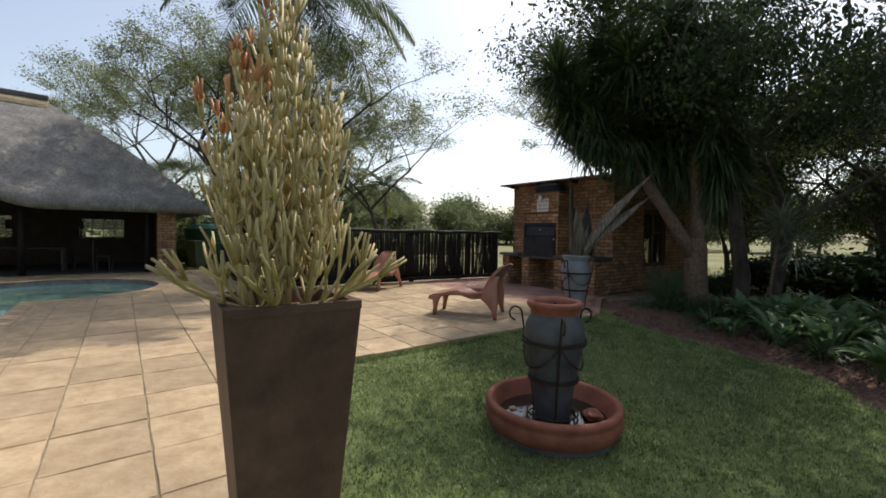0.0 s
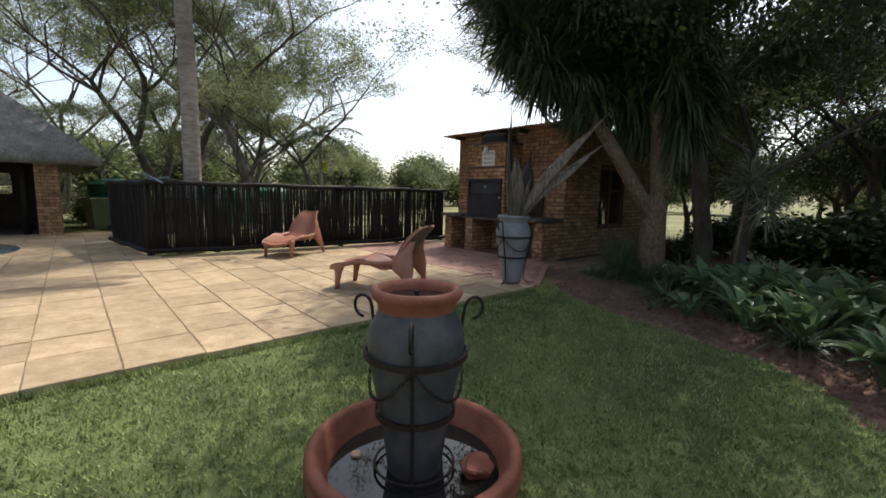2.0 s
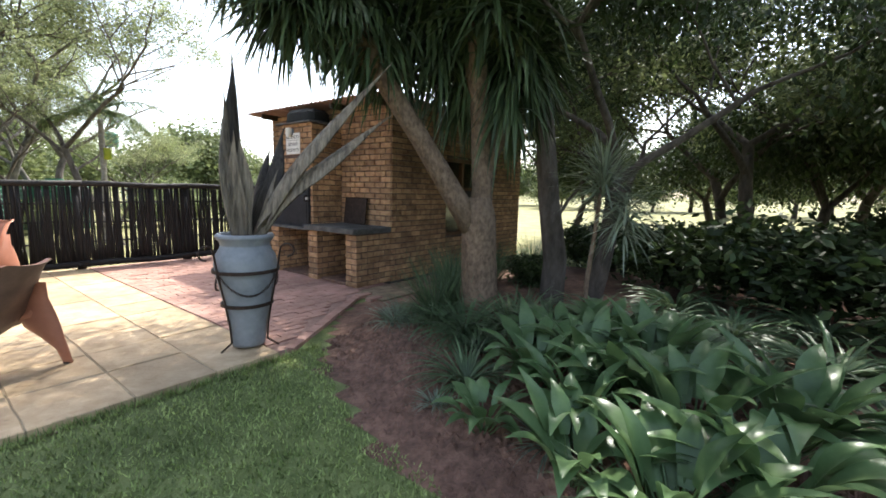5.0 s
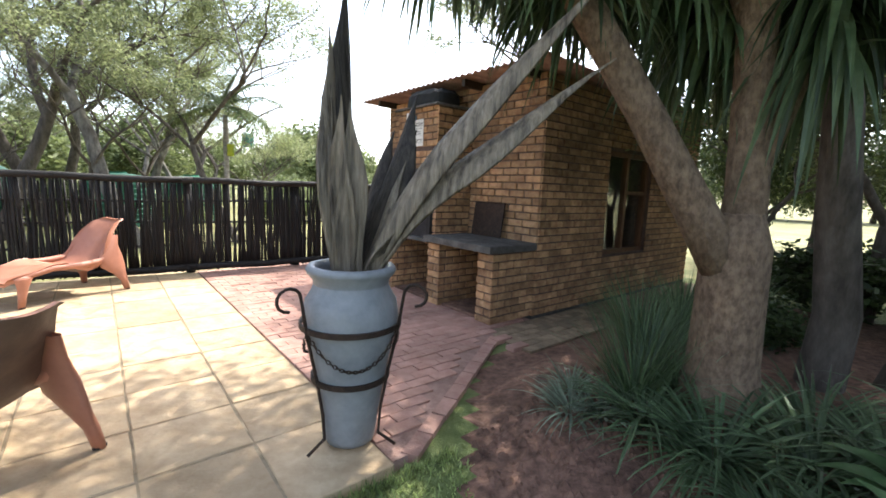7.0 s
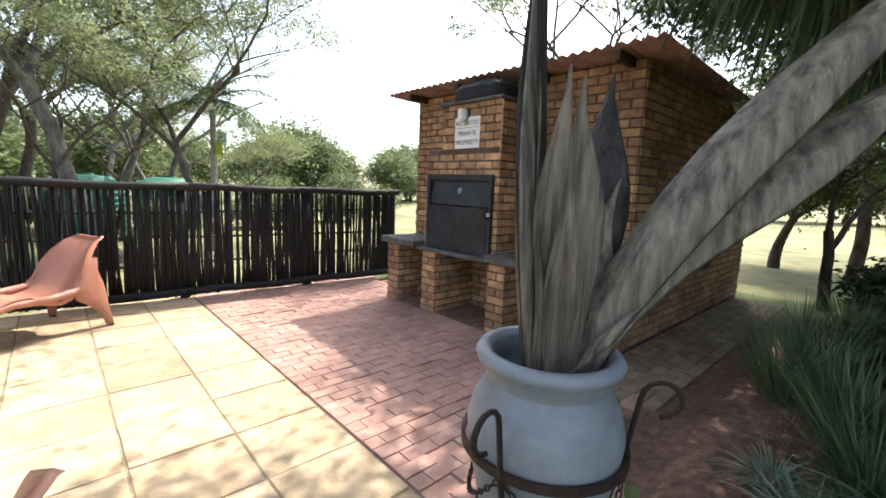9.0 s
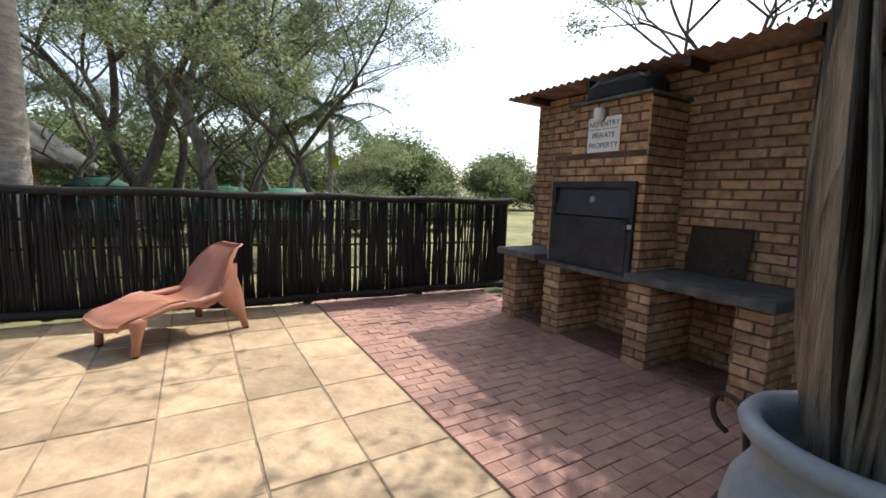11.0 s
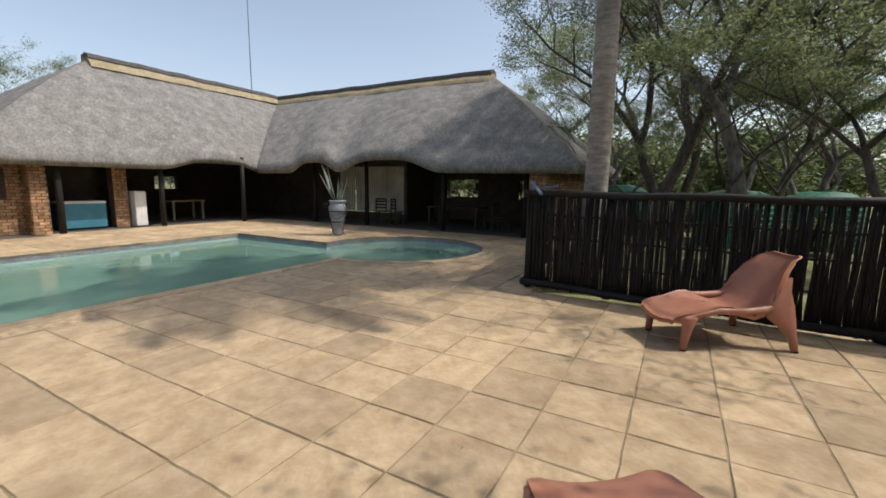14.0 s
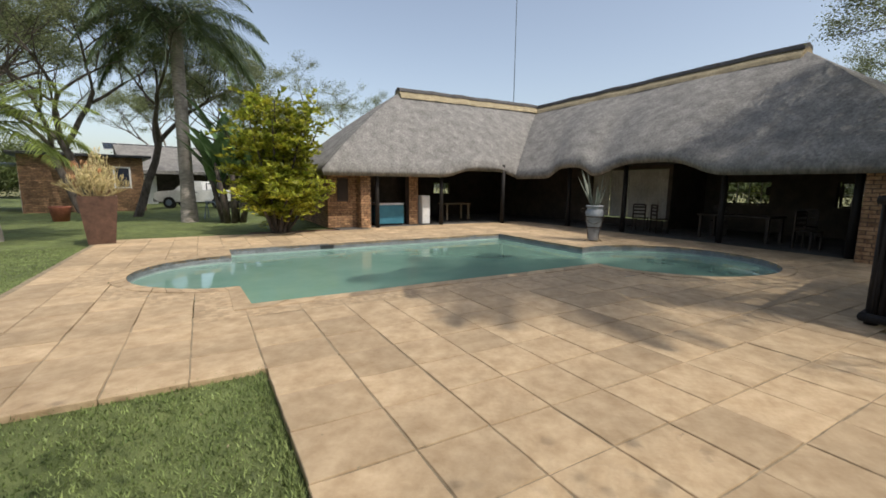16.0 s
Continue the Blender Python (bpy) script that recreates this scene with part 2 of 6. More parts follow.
# ---- building blocks ----
class Geo:
    """Points and faces that become one mesh."""

    def __init__(self):
        self.v, self.f = [], []

    def add(self, verts, faces):
        n = len(self.v)
        self.v.extend(tuple(p) for p in verts)
        self.f.extend(tuple(i + n for i in f) for f in faces)
        return self

    def box(self, lo, hi, m=None):
        p = [Vector((x, y, z)) for x in (lo[0], hi[0]) for y in (lo[1], hi[1]) for z in (lo[2], hi[2])]
        if m:
            p = [m @ q for q in p]
        return self.add(p, [(0, 1, 3, 2), (4, 6, 7, 5), (0, 4, 5, 1), (2, 3, 7, 6), (0, 2, 6, 4), (1, 5, 7, 3)])

    def slab(self, lo, hi, c, m=None):
        """A box with its upper edges worn off by c, and its lower ones by a little."""
        rings = [(lo[2], 0.3 * c), (lo[2] + 0.3 * c, 0), (hi[2] - c, 0), (hi[2] - 0.3 * c, 0.35 * c), (hi[2], c)]
        p = [Vector(q) for z, i in rings for q in ((lo[0] + i, lo[1] + i, z), (hi[0] - i, lo[1] + i, z), (hi[0] - i, hi[1] - i, z), (lo[0] + i, hi[1] - i, z))]
        if m:
            p = [m @ q for q in p]
        f = [(3, 2, 1, 0), (16, 17, 18, 19)]
        for r in range(4):
            f += [(4 * r + k, 4 * r + (k + 1) % 4, 4 * r + 4 + (k + 1) % 4, 4 * r + 4 + k) for k in range(4)]
        return self.add(p, f)

    def tube(self, pts, radii, sides=8, cap=True):
        pts = [Vector(p) for p in pts]
        if not hasattr(radii, "__len__"):
            radii = [radii] * len(pts)
        verts, faces = [], []
        side = None
        for i, p in enumerate(pts):
            d = (pts[min(i + 1, len(pts) - 1)] - pts[max(i - 1, 0)]).normalized()
            if side is None:
                side = d.orthogonal().normalized()
            side = (side - d * side.dot(d)).normalized()
            other = d.cross(side)
            verts += [p + radii[i] * (math.cos(a) * side + math.sin(a) * other) for a in (2 * math.pi * k / sides for k in range(sides))]
        for i in range(len(pts) - 1):
            faces += [(i * sides + k, i * sides + (k + 1) % sides, (i + 1) * sides + (k + 1) % sides, (i + 1) * sides + k) for k in range(sides)]
        if cap:
            faces += [tuple(range(sides - 1, -1, -1)), tuple((len(pts) - 1) * sides + k for k in range(sides))]
        return self.add(verts, faces)

    def lathe(self, profile, sides=40, at=(0, 0, 0)):
        verts, faces = [], []
        for r, z in profile:
            verts += [(at[0] + r * math.cos(2 * math.pi * k / sides), at[1] + r * math.sin(2 * math.pi * k / sides), at[2] + z) for k in range(sides)]
        for i in range(len(profile) - 1):
            faces += [(i * sides + k, i * sides + (k + 1) % sides, (i + 1) * sides + (k + 1) % sides, (i + 1) * sides + k) for k in range(sides)]
        return self.add(verts, faces)

    def blade(self, root, way, length, width, droop=0.5, steps=4, fold=0.15, tip=0.0, belly=0.3):
        """A long leaf: starts along way, bends down by droop, folded along its middle."""
        p, d = Vector(root), Vector(way).normalized()
        verts, faces = [], []
        for i in range(steps + 1):
            k = i / steps
            s = d.cross(Vector((0, 0, 1)))
            s = s.normalized() if s.length > 1e-3 else Vector((1, 0, 0))
            up = s.cross(d)
            w = 0.5 * width * (tip + (1 - tip) * min(1.0, (1 - k) / (1 - belly))) * min(1.0, 0.45 + k / max(belly, 0.01) * 0.55)
            verts += [p - s * w + up * w * fold * 2, p, p + s * w + up * w * fold * 2]
            p = p + d * (length / steps)
            d = (d + Vector((0, 0, -droop / steps))).normalized()
        for i in range(steps):
            a = 3 * i
            faces += [(a, a + 1, a + 4, a + 3), (a + 1, a + 2, a + 5, a + 4)]
        return self.add(verts, faces)

    def leaf(self, p, d, n, length, width):
        s = d.cross(n).normalized() * (width / 2)
        return self.add([p, p + d * length * 0.45 + s, p + d * length, p + d * length * 0.45 - s], [(0, 1, 2, 3)])


def mesh_of(geo, material, smooth=False, name="mesh"):
    me = bpy.data.meshes.new(name)
    if isinstance(geo, Geo):
        me.from_pydata(geo.v, [], geo.f)
    else:
        geo.to_mesh(me)
    me.materials.append(material)
    if smooth:
        me.shade_smooth()
    return me


def part(name, geo, material, parent, label="", smooth=False, m=None):
    """One mesh as a part of a thing, or of one of its parts."""
    me = geo if isinstance(geo, bpy.types.Mesh) else mesh_of(geo, material, smooth, name)
    ob = new(name, me)
    ob.parent = parent
    if m is not None:
        ob.matrix_basis = m
    return tagged(ob, label)


def thing(name, label, category, m=None, group="", kind=""):
    """An empty at a thing's base, in the yard's axes."""
    ob = new(name)
    ob.empty_display_size = 0.2
    ob.matrix_basis = YARD @ (m if m is not None else Matrix())
    return tagged(ob, label, category, group, kind)


def solo(name, geo, material, label="", category="", m=None, kind="", group="", smooth=False):
    """A thing, or a piece of the setting, of one mesh."""
    ob = new(name, geo if isinstance(geo, bpy.types.Mesh) else mesh_of(geo, material, smooth, name))
    ob.matrix_basis = YARD @ (m if m is not None else Matrix())
    return tagged(ob, label, category, group, kind)


def ease(a, b, x):
    k = max(0.0, min(1.0, (x - a) / (b - a)))
    return k * k * (3 - 2 * k)


# ---- the ground ----
POOL_U0, POOL_U1, POOL_V0, POOL_V1 = -6.65, -1.38, 3.48, 11.35


def in_pool(u, v, grow=0.0):
    return ((POOL_U0 - grow < u < POOL_U1 + grow and POOL_V0 - grow < v < POOL_V1 + grow)
            or math.hypot(u + 1.2, v - 11.85) < 2.0 + grow or math.hypot(u + 4.1, v - 3.45) < 1.6 + grow)


def in_patio(u, v):
    return (-9.6 < u < 0.68 and v > 0.5 and v < 22) or (0.68 <= u < 6.7 and 3.38 < v < 9.35) or (-9.6 < u < 2.6 and 9 < v < 22) or (-16 < u < -9 and 8.2 < v < 22)


def bed_edge(v):
    """u of the border between lawn and bed."""
    marks = ((-6.0, 1.6), (-0.32, 5.23), (0.37, 5.80), (0.9, 6.06), (1.82, 6.29), (2.88, 6.69), (3.45, 7.24), (5.0, 8.7))
    for (v0, u0), (v1, u1) in zip(marks, marks[1:]):
        if v < v1 or v1 == 5.0:
            return u0 + (u1 - u0) * (v - v0) / (v1 - v0) + 0.05 * math.sin(5.1 * v)


def land(u, v):
    """Height of the soil and the lawn."""
    z = -0.045
    if u > 0.68 and v < 3.38:
        z -= 0.14 * ease(0, 1.5, min(u - 0.68, 3.38 - v)) * (1 - ease(3.6, 5.6, u))
    elif v < 0.5:
        z -= 0.14 * ease(0, 1.5, 0.5 - v) * ease(-5, -1.5, u) * (1 - ease(3.6, 5.6, u))
    if u > bed_edge(v) and v < 3.9 and u < 16:
        z += 0.10 * ease(0, 0.8, u - bed_edge(v)) + 0.02 * noise.noise(Vector((u * 3, v * 3, 0)))
    if in_pool(u, v, 0.15):
        z = -1.4
    elif in_patio(u, v):
        z = -0.09
    return z


def ground_sheet():
    """One sheet, fine near the walk and coarse to the horizon."""
    def axis(a, b, step, far):
        inner = [a + step * i for i in range(int((b - a) / step) + 1)]
        grow = [step * 1.3 ** i for i in range(1, 27)]
        lo, hi, left, right = a, b, [], []
        for g in grow:
            lo, hi = lo - g, hi + g
            left.insert(0, lo), right.append(hi)
        return left + inner + right
    us, vs = axis(-10, 14, 0.16, 900), axis(-6, 12.6, 0.16, 900)
    g = Geo()
    g.v = [(u, v, land(u, v)) for v in vs for u in us]
    n = len(us)
    g.f = [(j * n + i, j * n + i + 1, (j + 1) * n + i + 1, (j + 1) * n + i) for j in range(len(vs) - 1) for i in range(n - 1)]
    me = mesh_of(g, LAWN, True, "ground")
    me.materials.append(SOIL)
    me.materials.append(FIELD)
    for p in me.polygons:
        u, v, _ = p.center
        edge = bed_edge(v) + 0.15 * noise.noise(Vector((u * 2, v * 2, 3)))
        if (u > edge and v < 4.2 and -2.5 < v and u < 12.5) or (-11 < u < -8.9 and 4.2 < v < 7.6):
            p.material_index = 1
        elif (v > 9.3 and u > 2) or u > 14 or v > 23 or v < -16 or u < -60:
            p.material_index = 2
    return solo("ground", me, LAWN, "sloping mown lawn with a red soil bed and dry field", "ground", kind="structure")


ground_sheet()


def grass_blades():
    """Short turf over the lawn that the walk passes."""
    g = Geo()
    rnd = random.Random(5)
    for u0, u1, v0, v1, count in ((0.7, 7.0, -2.5, 3.36, 120000), (-9, 0.6, -2.0, 0.48, 20000)):
        for _ in range(count):
            u, v = rnd.uniform(u0, u1), rnd.uniform(v0, v1)
            if u > bed_edge(v) + 0.1 * noise.noise(Vector((u * 4, v * 4, 1))) or in_patio(u, v):
                continue
            if noise.noise(Vector((u * 1.3, v * 1.3, 7))) > 0.42 and rnd.random() < 0.5:
                continue
            z, a, h = land(u, v), rnd.uniform(0, 6.28), rnd.uniform(0.012, 0.034)
            w = 0.0055
            lean = rnd.uniform(0, 0.034)
            g.add([(u - w * math.sin(a), v + w * math.cos(a), z), (u + w * math.sin(a), v - w * math.cos(a), z), (u + lean * math.cos(a), v + lean * math.sin(a), z + h)], [(0, 1, 2)])
    for _ in range(5200):                      # ragged runners along the patio's edge
        if rnd.random() < 0.75:
            u, v = rnd.uniform(0.7, 7.0), 3.37 - abs(rnd.gauss(0, 0.035))
        else:
            u, v = 0.70 + abs(rnd.gauss(0, 0.03)), rnd.uniform(-1, 3.36)
        z, a, h = land(u, v), rnd.uniform(0, 6.28), rnd.uniform(0.02, 0.065)
        g.add([(u - 0.004 * math.sin(a), v + 0.004 * math.cos(a), z), (u + 0.004 * math.sin(a), v - 0.004 * math.cos(a), z), (u + 0.03 * math.cos(a), v + 0.03 * math.sin(a), z + h)], [(0, 1, 2)])
    solo("lawn_grass", g, GRASS, "short green lawn grass with thin dry patches", "grass", kind="stuff")


grass_blades()


# ---- pool ----
def pool_outline(grow=0.0):
    """Points round the pool's edge: rectangle, a half round and a round bay."""
    pts = []
    r1, r2 = 1.6 + grow, 2.0 + grow
    u0, u1, v0, v1 = POOL_U0 - grow, POOL_U1 + grow, POOL_V0 - grow, POOL_V1 + grow
    pts += [(u0, v1), (u0, v0)]
    a0 = math.acos(max(-1, min(1, (v0 - 3.45) / r1)))
    for k in range(25):
        a = math.pi - (math.pi / 2 - a0) - 0 + (math.pi - 2 * (math.pi / 2 - a0)) * 0 + k / 24 * math.pi
        pts.append((-4.1 + r1 * math.cos(a), min(v0, 3.45 + r1 * math.sin(a))))
    pts.append((u1, v0))
    a_start = -math.acos(max(-1, min(1, (u1 + 1.2) / r2)))
    a_end = math.pi - math.asin((v1 - 11.85) / r2)
    pts += [(-1.2 + r2 * math.cos(a), 11.85 + r2 * math.sin(a)) for a in (a_start + k / 36 * (a_end - a_start) for k in range(37))]
    return pts


def build_pool():
    pool = thing("swimming_pool", "green swimming pool with rounded ends and grey mosaic rim", "pool", kind="structure")
    inner, outer = pool_outline(0.0), pool_outline(0.22)
    n = len(inner)
    g = Geo().add([(*p, -0.16) for p in inner], [tuple(range(n))])
    part("water", g, WATER, pool, "still green pool water")
    g = Geo().add([(*p, 0.0) for p in inner] + [(*p, -0.13) for p in inner], [(k, (k + 1) % n, n + (k + 1) % n, n + k) for k in range(n)])
    part("waterline_band", g, COPING, pool, "grey mosaic band round the rim")
    g = Geo().add([(*p, -0.12) for p in inner] + [(*p, -1.35) for p in inner], [(k, (k + 1) % n, n + (k + 1) % n, n + k) for k in range(n)])
    part("wall", g, POOLWALL, pool)
    for k in range(n):
        a, b = Vector((*inner[k], 0)), Vector((*inner[(k + 1) % n], 0))
        c, d = Vector((*outer[(k + 1) % n], 0)), Vector((*outer[k], 0))
        if (b - a).length < 0.02:
            continue
        pieces = max(1, int((b - a).length / 0.45))
        for i in range(pieces):
            s, e = i / pieces + 0.006 / max((b - a).length, 0.05), (i + 1) / pieces - 0.006 / max((b - a).length, 0.05)
            q = [a.lerp(b, s), a.lerp(b, e), d.lerp(c, e), d.lerp(c, s)]
            z = 0.008 + 0.003 * math.sin(k * 7.3 + i)
            g = Geo().add([(p.x, p.y, z) for p in q] + [(p.x, p.y, -0.05) for p in q],
                          [(0, 1, 2, 3), (0, 4, 5, 1), (1, 5, 6, 2), (2, 6, 7, 3), (3, 7, 4, 0)])
            part("coping_slab", g, SANDSTONE, pool)
    g = Geo().box((POOL_U0 - 0.004, 5.6, -0.11), (POOL_U0 + 0.02, 5.95, -0.03))
    part("skimmer_slot", g, INK, pool, "dark skimmer slot in the rim")


build_pool()


# ---- barbecue hut ----
COURSE, BRICKLEN, JOINTW = 0.086, 0.222, 0.012


def brick_face(parent, start, along, outward, width, height, z0=0.0, holes=(), singles=300, depth=0.014):
    """Bricks in running bond on a face that starts at a point, runs along, and looks outward; openings as (s0, s1, z0, z1).
    The ones nearest to start are pieces of their own; the rest is joined."""
    along, outward = Vector(along).normalized(), Vector(outward).normalized()
    up = Vector((0, 0, 1))
    rest = Geo()
    rnd = random.Random(int(width * 1000 + height * 77 + start[0] * 13))
    shared, made = {}, 0
    for row in range(int(round(height / COURSE))):
        s = -(BRICKLEN + JOINTW) / 2 * (row % 2)
        while s < width - 0.01:
            a, b = max(s, 0.0), min(s + BRICKLEN, width)
            s += BRICKLEN + JOINTW
            zb = z0 + row * COURSE
            mid = (a + b) / 2
            spans = [(a, b)]
            for h0, h1, hz0, hz1 in holes:
                if hz0 - 0.02 < zb + COURSE / 2 - z0 < hz1 + 0.02:
                    cut = []
                    for p, q in spans:
                        if q <= h0 or p >= h1:
                            cut.append((p, q))
                        else:
                            cut += [(p, h0)] if p < h0 - 0.03 else []
                            cut += [(h1, q)] if q > h1 + 0.03 else []
                    spans = cut
            for p, q in spans:
                if q - p < 0.03:
                    continue
                jit = rnd.uniform(-0.004, 0.004)
                origin = Vector(start) + along * p + up * (zb - Vector(start).z) + outward * jit
                origin.z = zb
                m = Matrix((along, outward, up)).transposed().to_4x4()
                m.translation = origin
                key = round((q - p) * 50)
                if made < singles:
                    if key not in shared:
                        w, h = key / 50, COURSE - JOINTW
                        e = 0.006
                        shared[key] = mesh_of(Geo().add(
                            [(0, 0, 0), (w, 0, 0), (w, 0, h), (0, 0, h), (e, depth, e), (w - e, depth, e), (w - e, depth, h - e), (e, depth, h - e)],
                            [(4, 7, 6, 5), (0, 4, 5, 1), (1, 5, 6, 2), (2, 6, 7, 3), (3, 7, 4, 0)]), BRICK, name="brick")
                    part("brick", shared[key], BRICK, parent, m=m)
                    made += 1
                else:
                    w, h, e = q - p, COURSE - JOINTW, 0.006
                    rest.add([m @ Vector(c) for c in ((0, 0, 0), (w, 0, 0), (w, 0, h), (0, 0, h), (e, depth, e), (w - e, depth, e), (w - e, depth, h - e), (e, depth, h - e))],
                             [(4, 7, 6, 5), (0, 4, 5, 1), (1, 5, 6, 2), (2, 6, 7, 3), (3, 7, 4, 0)])
    if rest.v:
        tagged(part("brickwork", rest, BRICK, parent), kind="stuff")


HU, HV0, HV1, HTOP = 9.37, 4.74, 7.95, 2.74      # hut: front wall's plane, its two sides, its height


def build_hut():
    hut = thing("barbecue_hut", "brown face-brick hut with built-in barbecue and tin roof", "hut")
    # walls with the window's opening left free in the side wall
    w0, w1, wz0, wz1, uend = 10.75, 11.95, 0.62, 2.02, 13.55
    g = Geo()
    g.box((HU, HV0 + 0.22, 0), (HU + 0.22, HV1, HTOP))
    g.box((HU, HV1 - 0.22, 0), (uend, HV1, HTOP)).box((uend - 0.22, HV0 + 0.22, 0), (uend, HV1 - 0.22, HTOP))
    for lo, hi in (((HU, HV0, 0), (w0, HV0 + 0.22, HTOP)), ((w1, HV0, 0), (uend, HV0 + 0.22, HTOP)), ((w0, HV0, 0), (w1, HV0 + 0.22, wz0)), ((w0, HV0, wz1), (w1, HV0 + 0.22, HTOP))):
        g.box(lo, hi)
    part("wall_core", g, MORTAR, hut)
    part("floor_slab", Geo().box((HU, HV0, -0.2), (uend, HV1, -0.01)), CONCRETE, hut)
    brick_face(hut, (HU, HV0, 0), (0, 1, 0), (-1, 0, 0), HV1 - HV0, HTOP - 0.02, singles=280)
    brick_face(hut, (HU, HV0, 0), (1, 0, 0), (0, -1, 0), uend - HU, HTOP - 0.02, holes=((w0 - HU, w1 - HU, wz0, wz1),), singles=290)
    # window in the side wall
    win = part("window", Geo().box((w0, HV0 + 0.05, wz0), (w0 + 0.06, HV0 + 0.13, wz1)).box((w1 - 0.06, HV0 + 0.05, wz0), (w1, HV0 + 0.13, wz1))
               .box((w0, HV0 + 0.05, wz1 - 0.06), (w1, HV0 + 0.13, wz1)).box((w0, HV0 + 0.05, wz0), (w1, HV0 + 0.13, wz0 + 0.06))
               .box((11.32, HV0 + 0.05, wz0), (11.38, HV0 + 0.13, wz1)).box((11.35, HV0 + 0.06, 1.45), (w1, HV0 + 0.12, 1.50)), FRAMEWOOD, hut, "reddish-brown timber window frame")
    for a, b in ((w0 + 0.05, 11.33), (11.37, w1 - 0.05)):
        pane = part("pane", Geo().box((a, HV0 + 0.088, wz0 + 0.05), (b, HV0 + 0.092, wz1 - 0.05)), GLASS, win)
        pane.visible_shadow = False
    # piers and firebox
    for name, v0, v1 in (("pier", 4.76, 4.99), ("pier", 5.67, 5.90), ("pier", 6.74, 6.97), ("pier", 7.46, 7.70)):
        p = part(name, Geo().box((8.70, v0 + 0.012, 0), (HU, v1 - 0.012, 0.78)), MORTAR, hut)
        brick_face(p, (8.70, v0, 0), (0, 1, 0), (-1, 0, 0), v1 - v0, 0.775, singles=40)
        brick_face(p, (8.685, v0 + 0.012, 0), (1, 0, 0), (0, -1, 0), HU - 8.685, 0.775, singles=60)
        brick_face(p, (8.685, v1 - 0.012, 0), (1, 0, 0), (0, 1, 0), HU - 8.685, 0.775, singles=60)
    c = part("chimney", Geo().box((8.79, 5.90, 0.80), (HU, 7.03, 1.96)).box((8.79, 5.90, 1.96), (HU, 6.76, 2.44)), MORTAR, hut)
    brick_face(c, (8.79, 5.89, 0.80), (0, 1, 0), (-1, 0, 0), 1.15, 1.16, z0=0.80, holes=((0.06, 1.09, -0.1, 0.88),), singles=120)
    brick_face(c, (8.79, 5.89, 1.96), (0, 1, 0), (-1, 0, 0), 0.88, 0.48, z0=1.96, singles=60)
    brick_face(c, (8.775, 5.90, 0.80), (1, 0, 0), (0, -1, 0), HU - 8.775, 1.64, z0=0.80, singles=120)
    brick_face(c, (8.775, 7.03, 0.80), (1, 0, 0), (0, 1, 0), HU - 8.775, 1.16, z0=0.80, singles=60)
    part("capping", Geo().slab((8.72, 5.86, 2.44), (HU - 0.01, 6.80, 2.47), 0.012), CONCRETE, c)
    # worktops
    part("worktop", Geo().slab((8.60, 4.72, 0.785), (HU - 0.015, 5.885, 0.862), 0.012), CONCRETE, hut, "soot-stained concrete worktop")
    part("worktop", Geo().slab((8.60, 7.05, 0.785), (HU - 0.015, 7.74, 0.862), 0.012), CONCRETE, hut, "soot-stained concrete worktop")
    part("hearth", Geo().slab((8.66, 5.885, 0.76), (HU - 0.015, 7.05, 0.80), 0.008), CONCRETE, hut)
    # corrugated roof sheet with a turned-down front
    g = Geo()
    n = 132
    for thick in (0.0, -0.004):
        for u, z in ((8.98, 2.79), (13.95, 2.68)):
            g.v += [(u, 4.45 + 3.75 * k / n, z + thick + 0.017 * math.sin(k * 2 * math.pi / 4)) for k in range(n + 1)]
    w = n + 1
    g.f += [(k, k + 1, w + k + 1, w + k) for k in range(n)] + [(2 * w + k, 3 * w + k, 3 * w + k + 1, 2 * w + k + 1) for k in range(n)] + [(k, 2 * w + k, 2 * w + k + 1, k + 1) for k in range(n)]
    part("roof", g, ROOFTIN, hut, "weathered corrugated tin roof", smooth=True)
    for v in (4.85, 5.75, 6.85, 7.75):
        part("rafter", Geo().box((9.05, v, 2.68), (13.5, v + 0.05, 2.765)), DARKWOOD, hut)


build_hut()


def build_firebox():
    box = thing("barbecue_firebox", "black steel barbecue firebox with dropped door in brickwork", "barbecue", pose(8.76, 5.95, 0.80))
    part("body", Geo().box((0.03, 0.0, 0.0), (0.50, 1.03, 0.88)), STEEL, box)
    part("frame", Geo().box((-0.02, 0, 0), (0.03, 0.05, 0.88)).box((-0.02, 0.98, 0), (0.03, 1.03, 0.88)).box((-0.02, 0.05, 0.82), (0.03, 0.98, 0.88)).box((-0.02, 0.05, 0), (0.03, 0.98, 0.03)), STEEL, box)
    upper = part("upper_flap", Geo().slab((-0.012, 0.055, 0), (0.012, 0.975, 0.26), 0.006, pose(0.0, 0, 0.535, 0, 9, 0)), STEEL, box)
    part("emblem", Geo().lathe([(0.0, 0.012), (0.03, 0.01), (0.038, 0.0)], 16), GREYMETAL, upper, "small raised round emblem", m=pose(0.012, 0.50, 0.70, 0, -81, 0))
    door = part("door", Geo().slab((-0.022, 0.055, 0.02), (-0.004, 0.975, 0.52), 0.006), STEEL, box, "black steel door")
    part("handle", Geo().tube([(-0.03, 0.03, 0.42), (-0.07, 0.03, 0.42), (-0.07, 0.03, 0.50), (-0.03, 0.03, 0.50)], 0.011, 8), IRON, door)
    part("latch", Geo().box((-0.05, 0.005, 0.44), (-0.02, 0.06, 0.48)), WHITE, door, "pale worn latch plate")


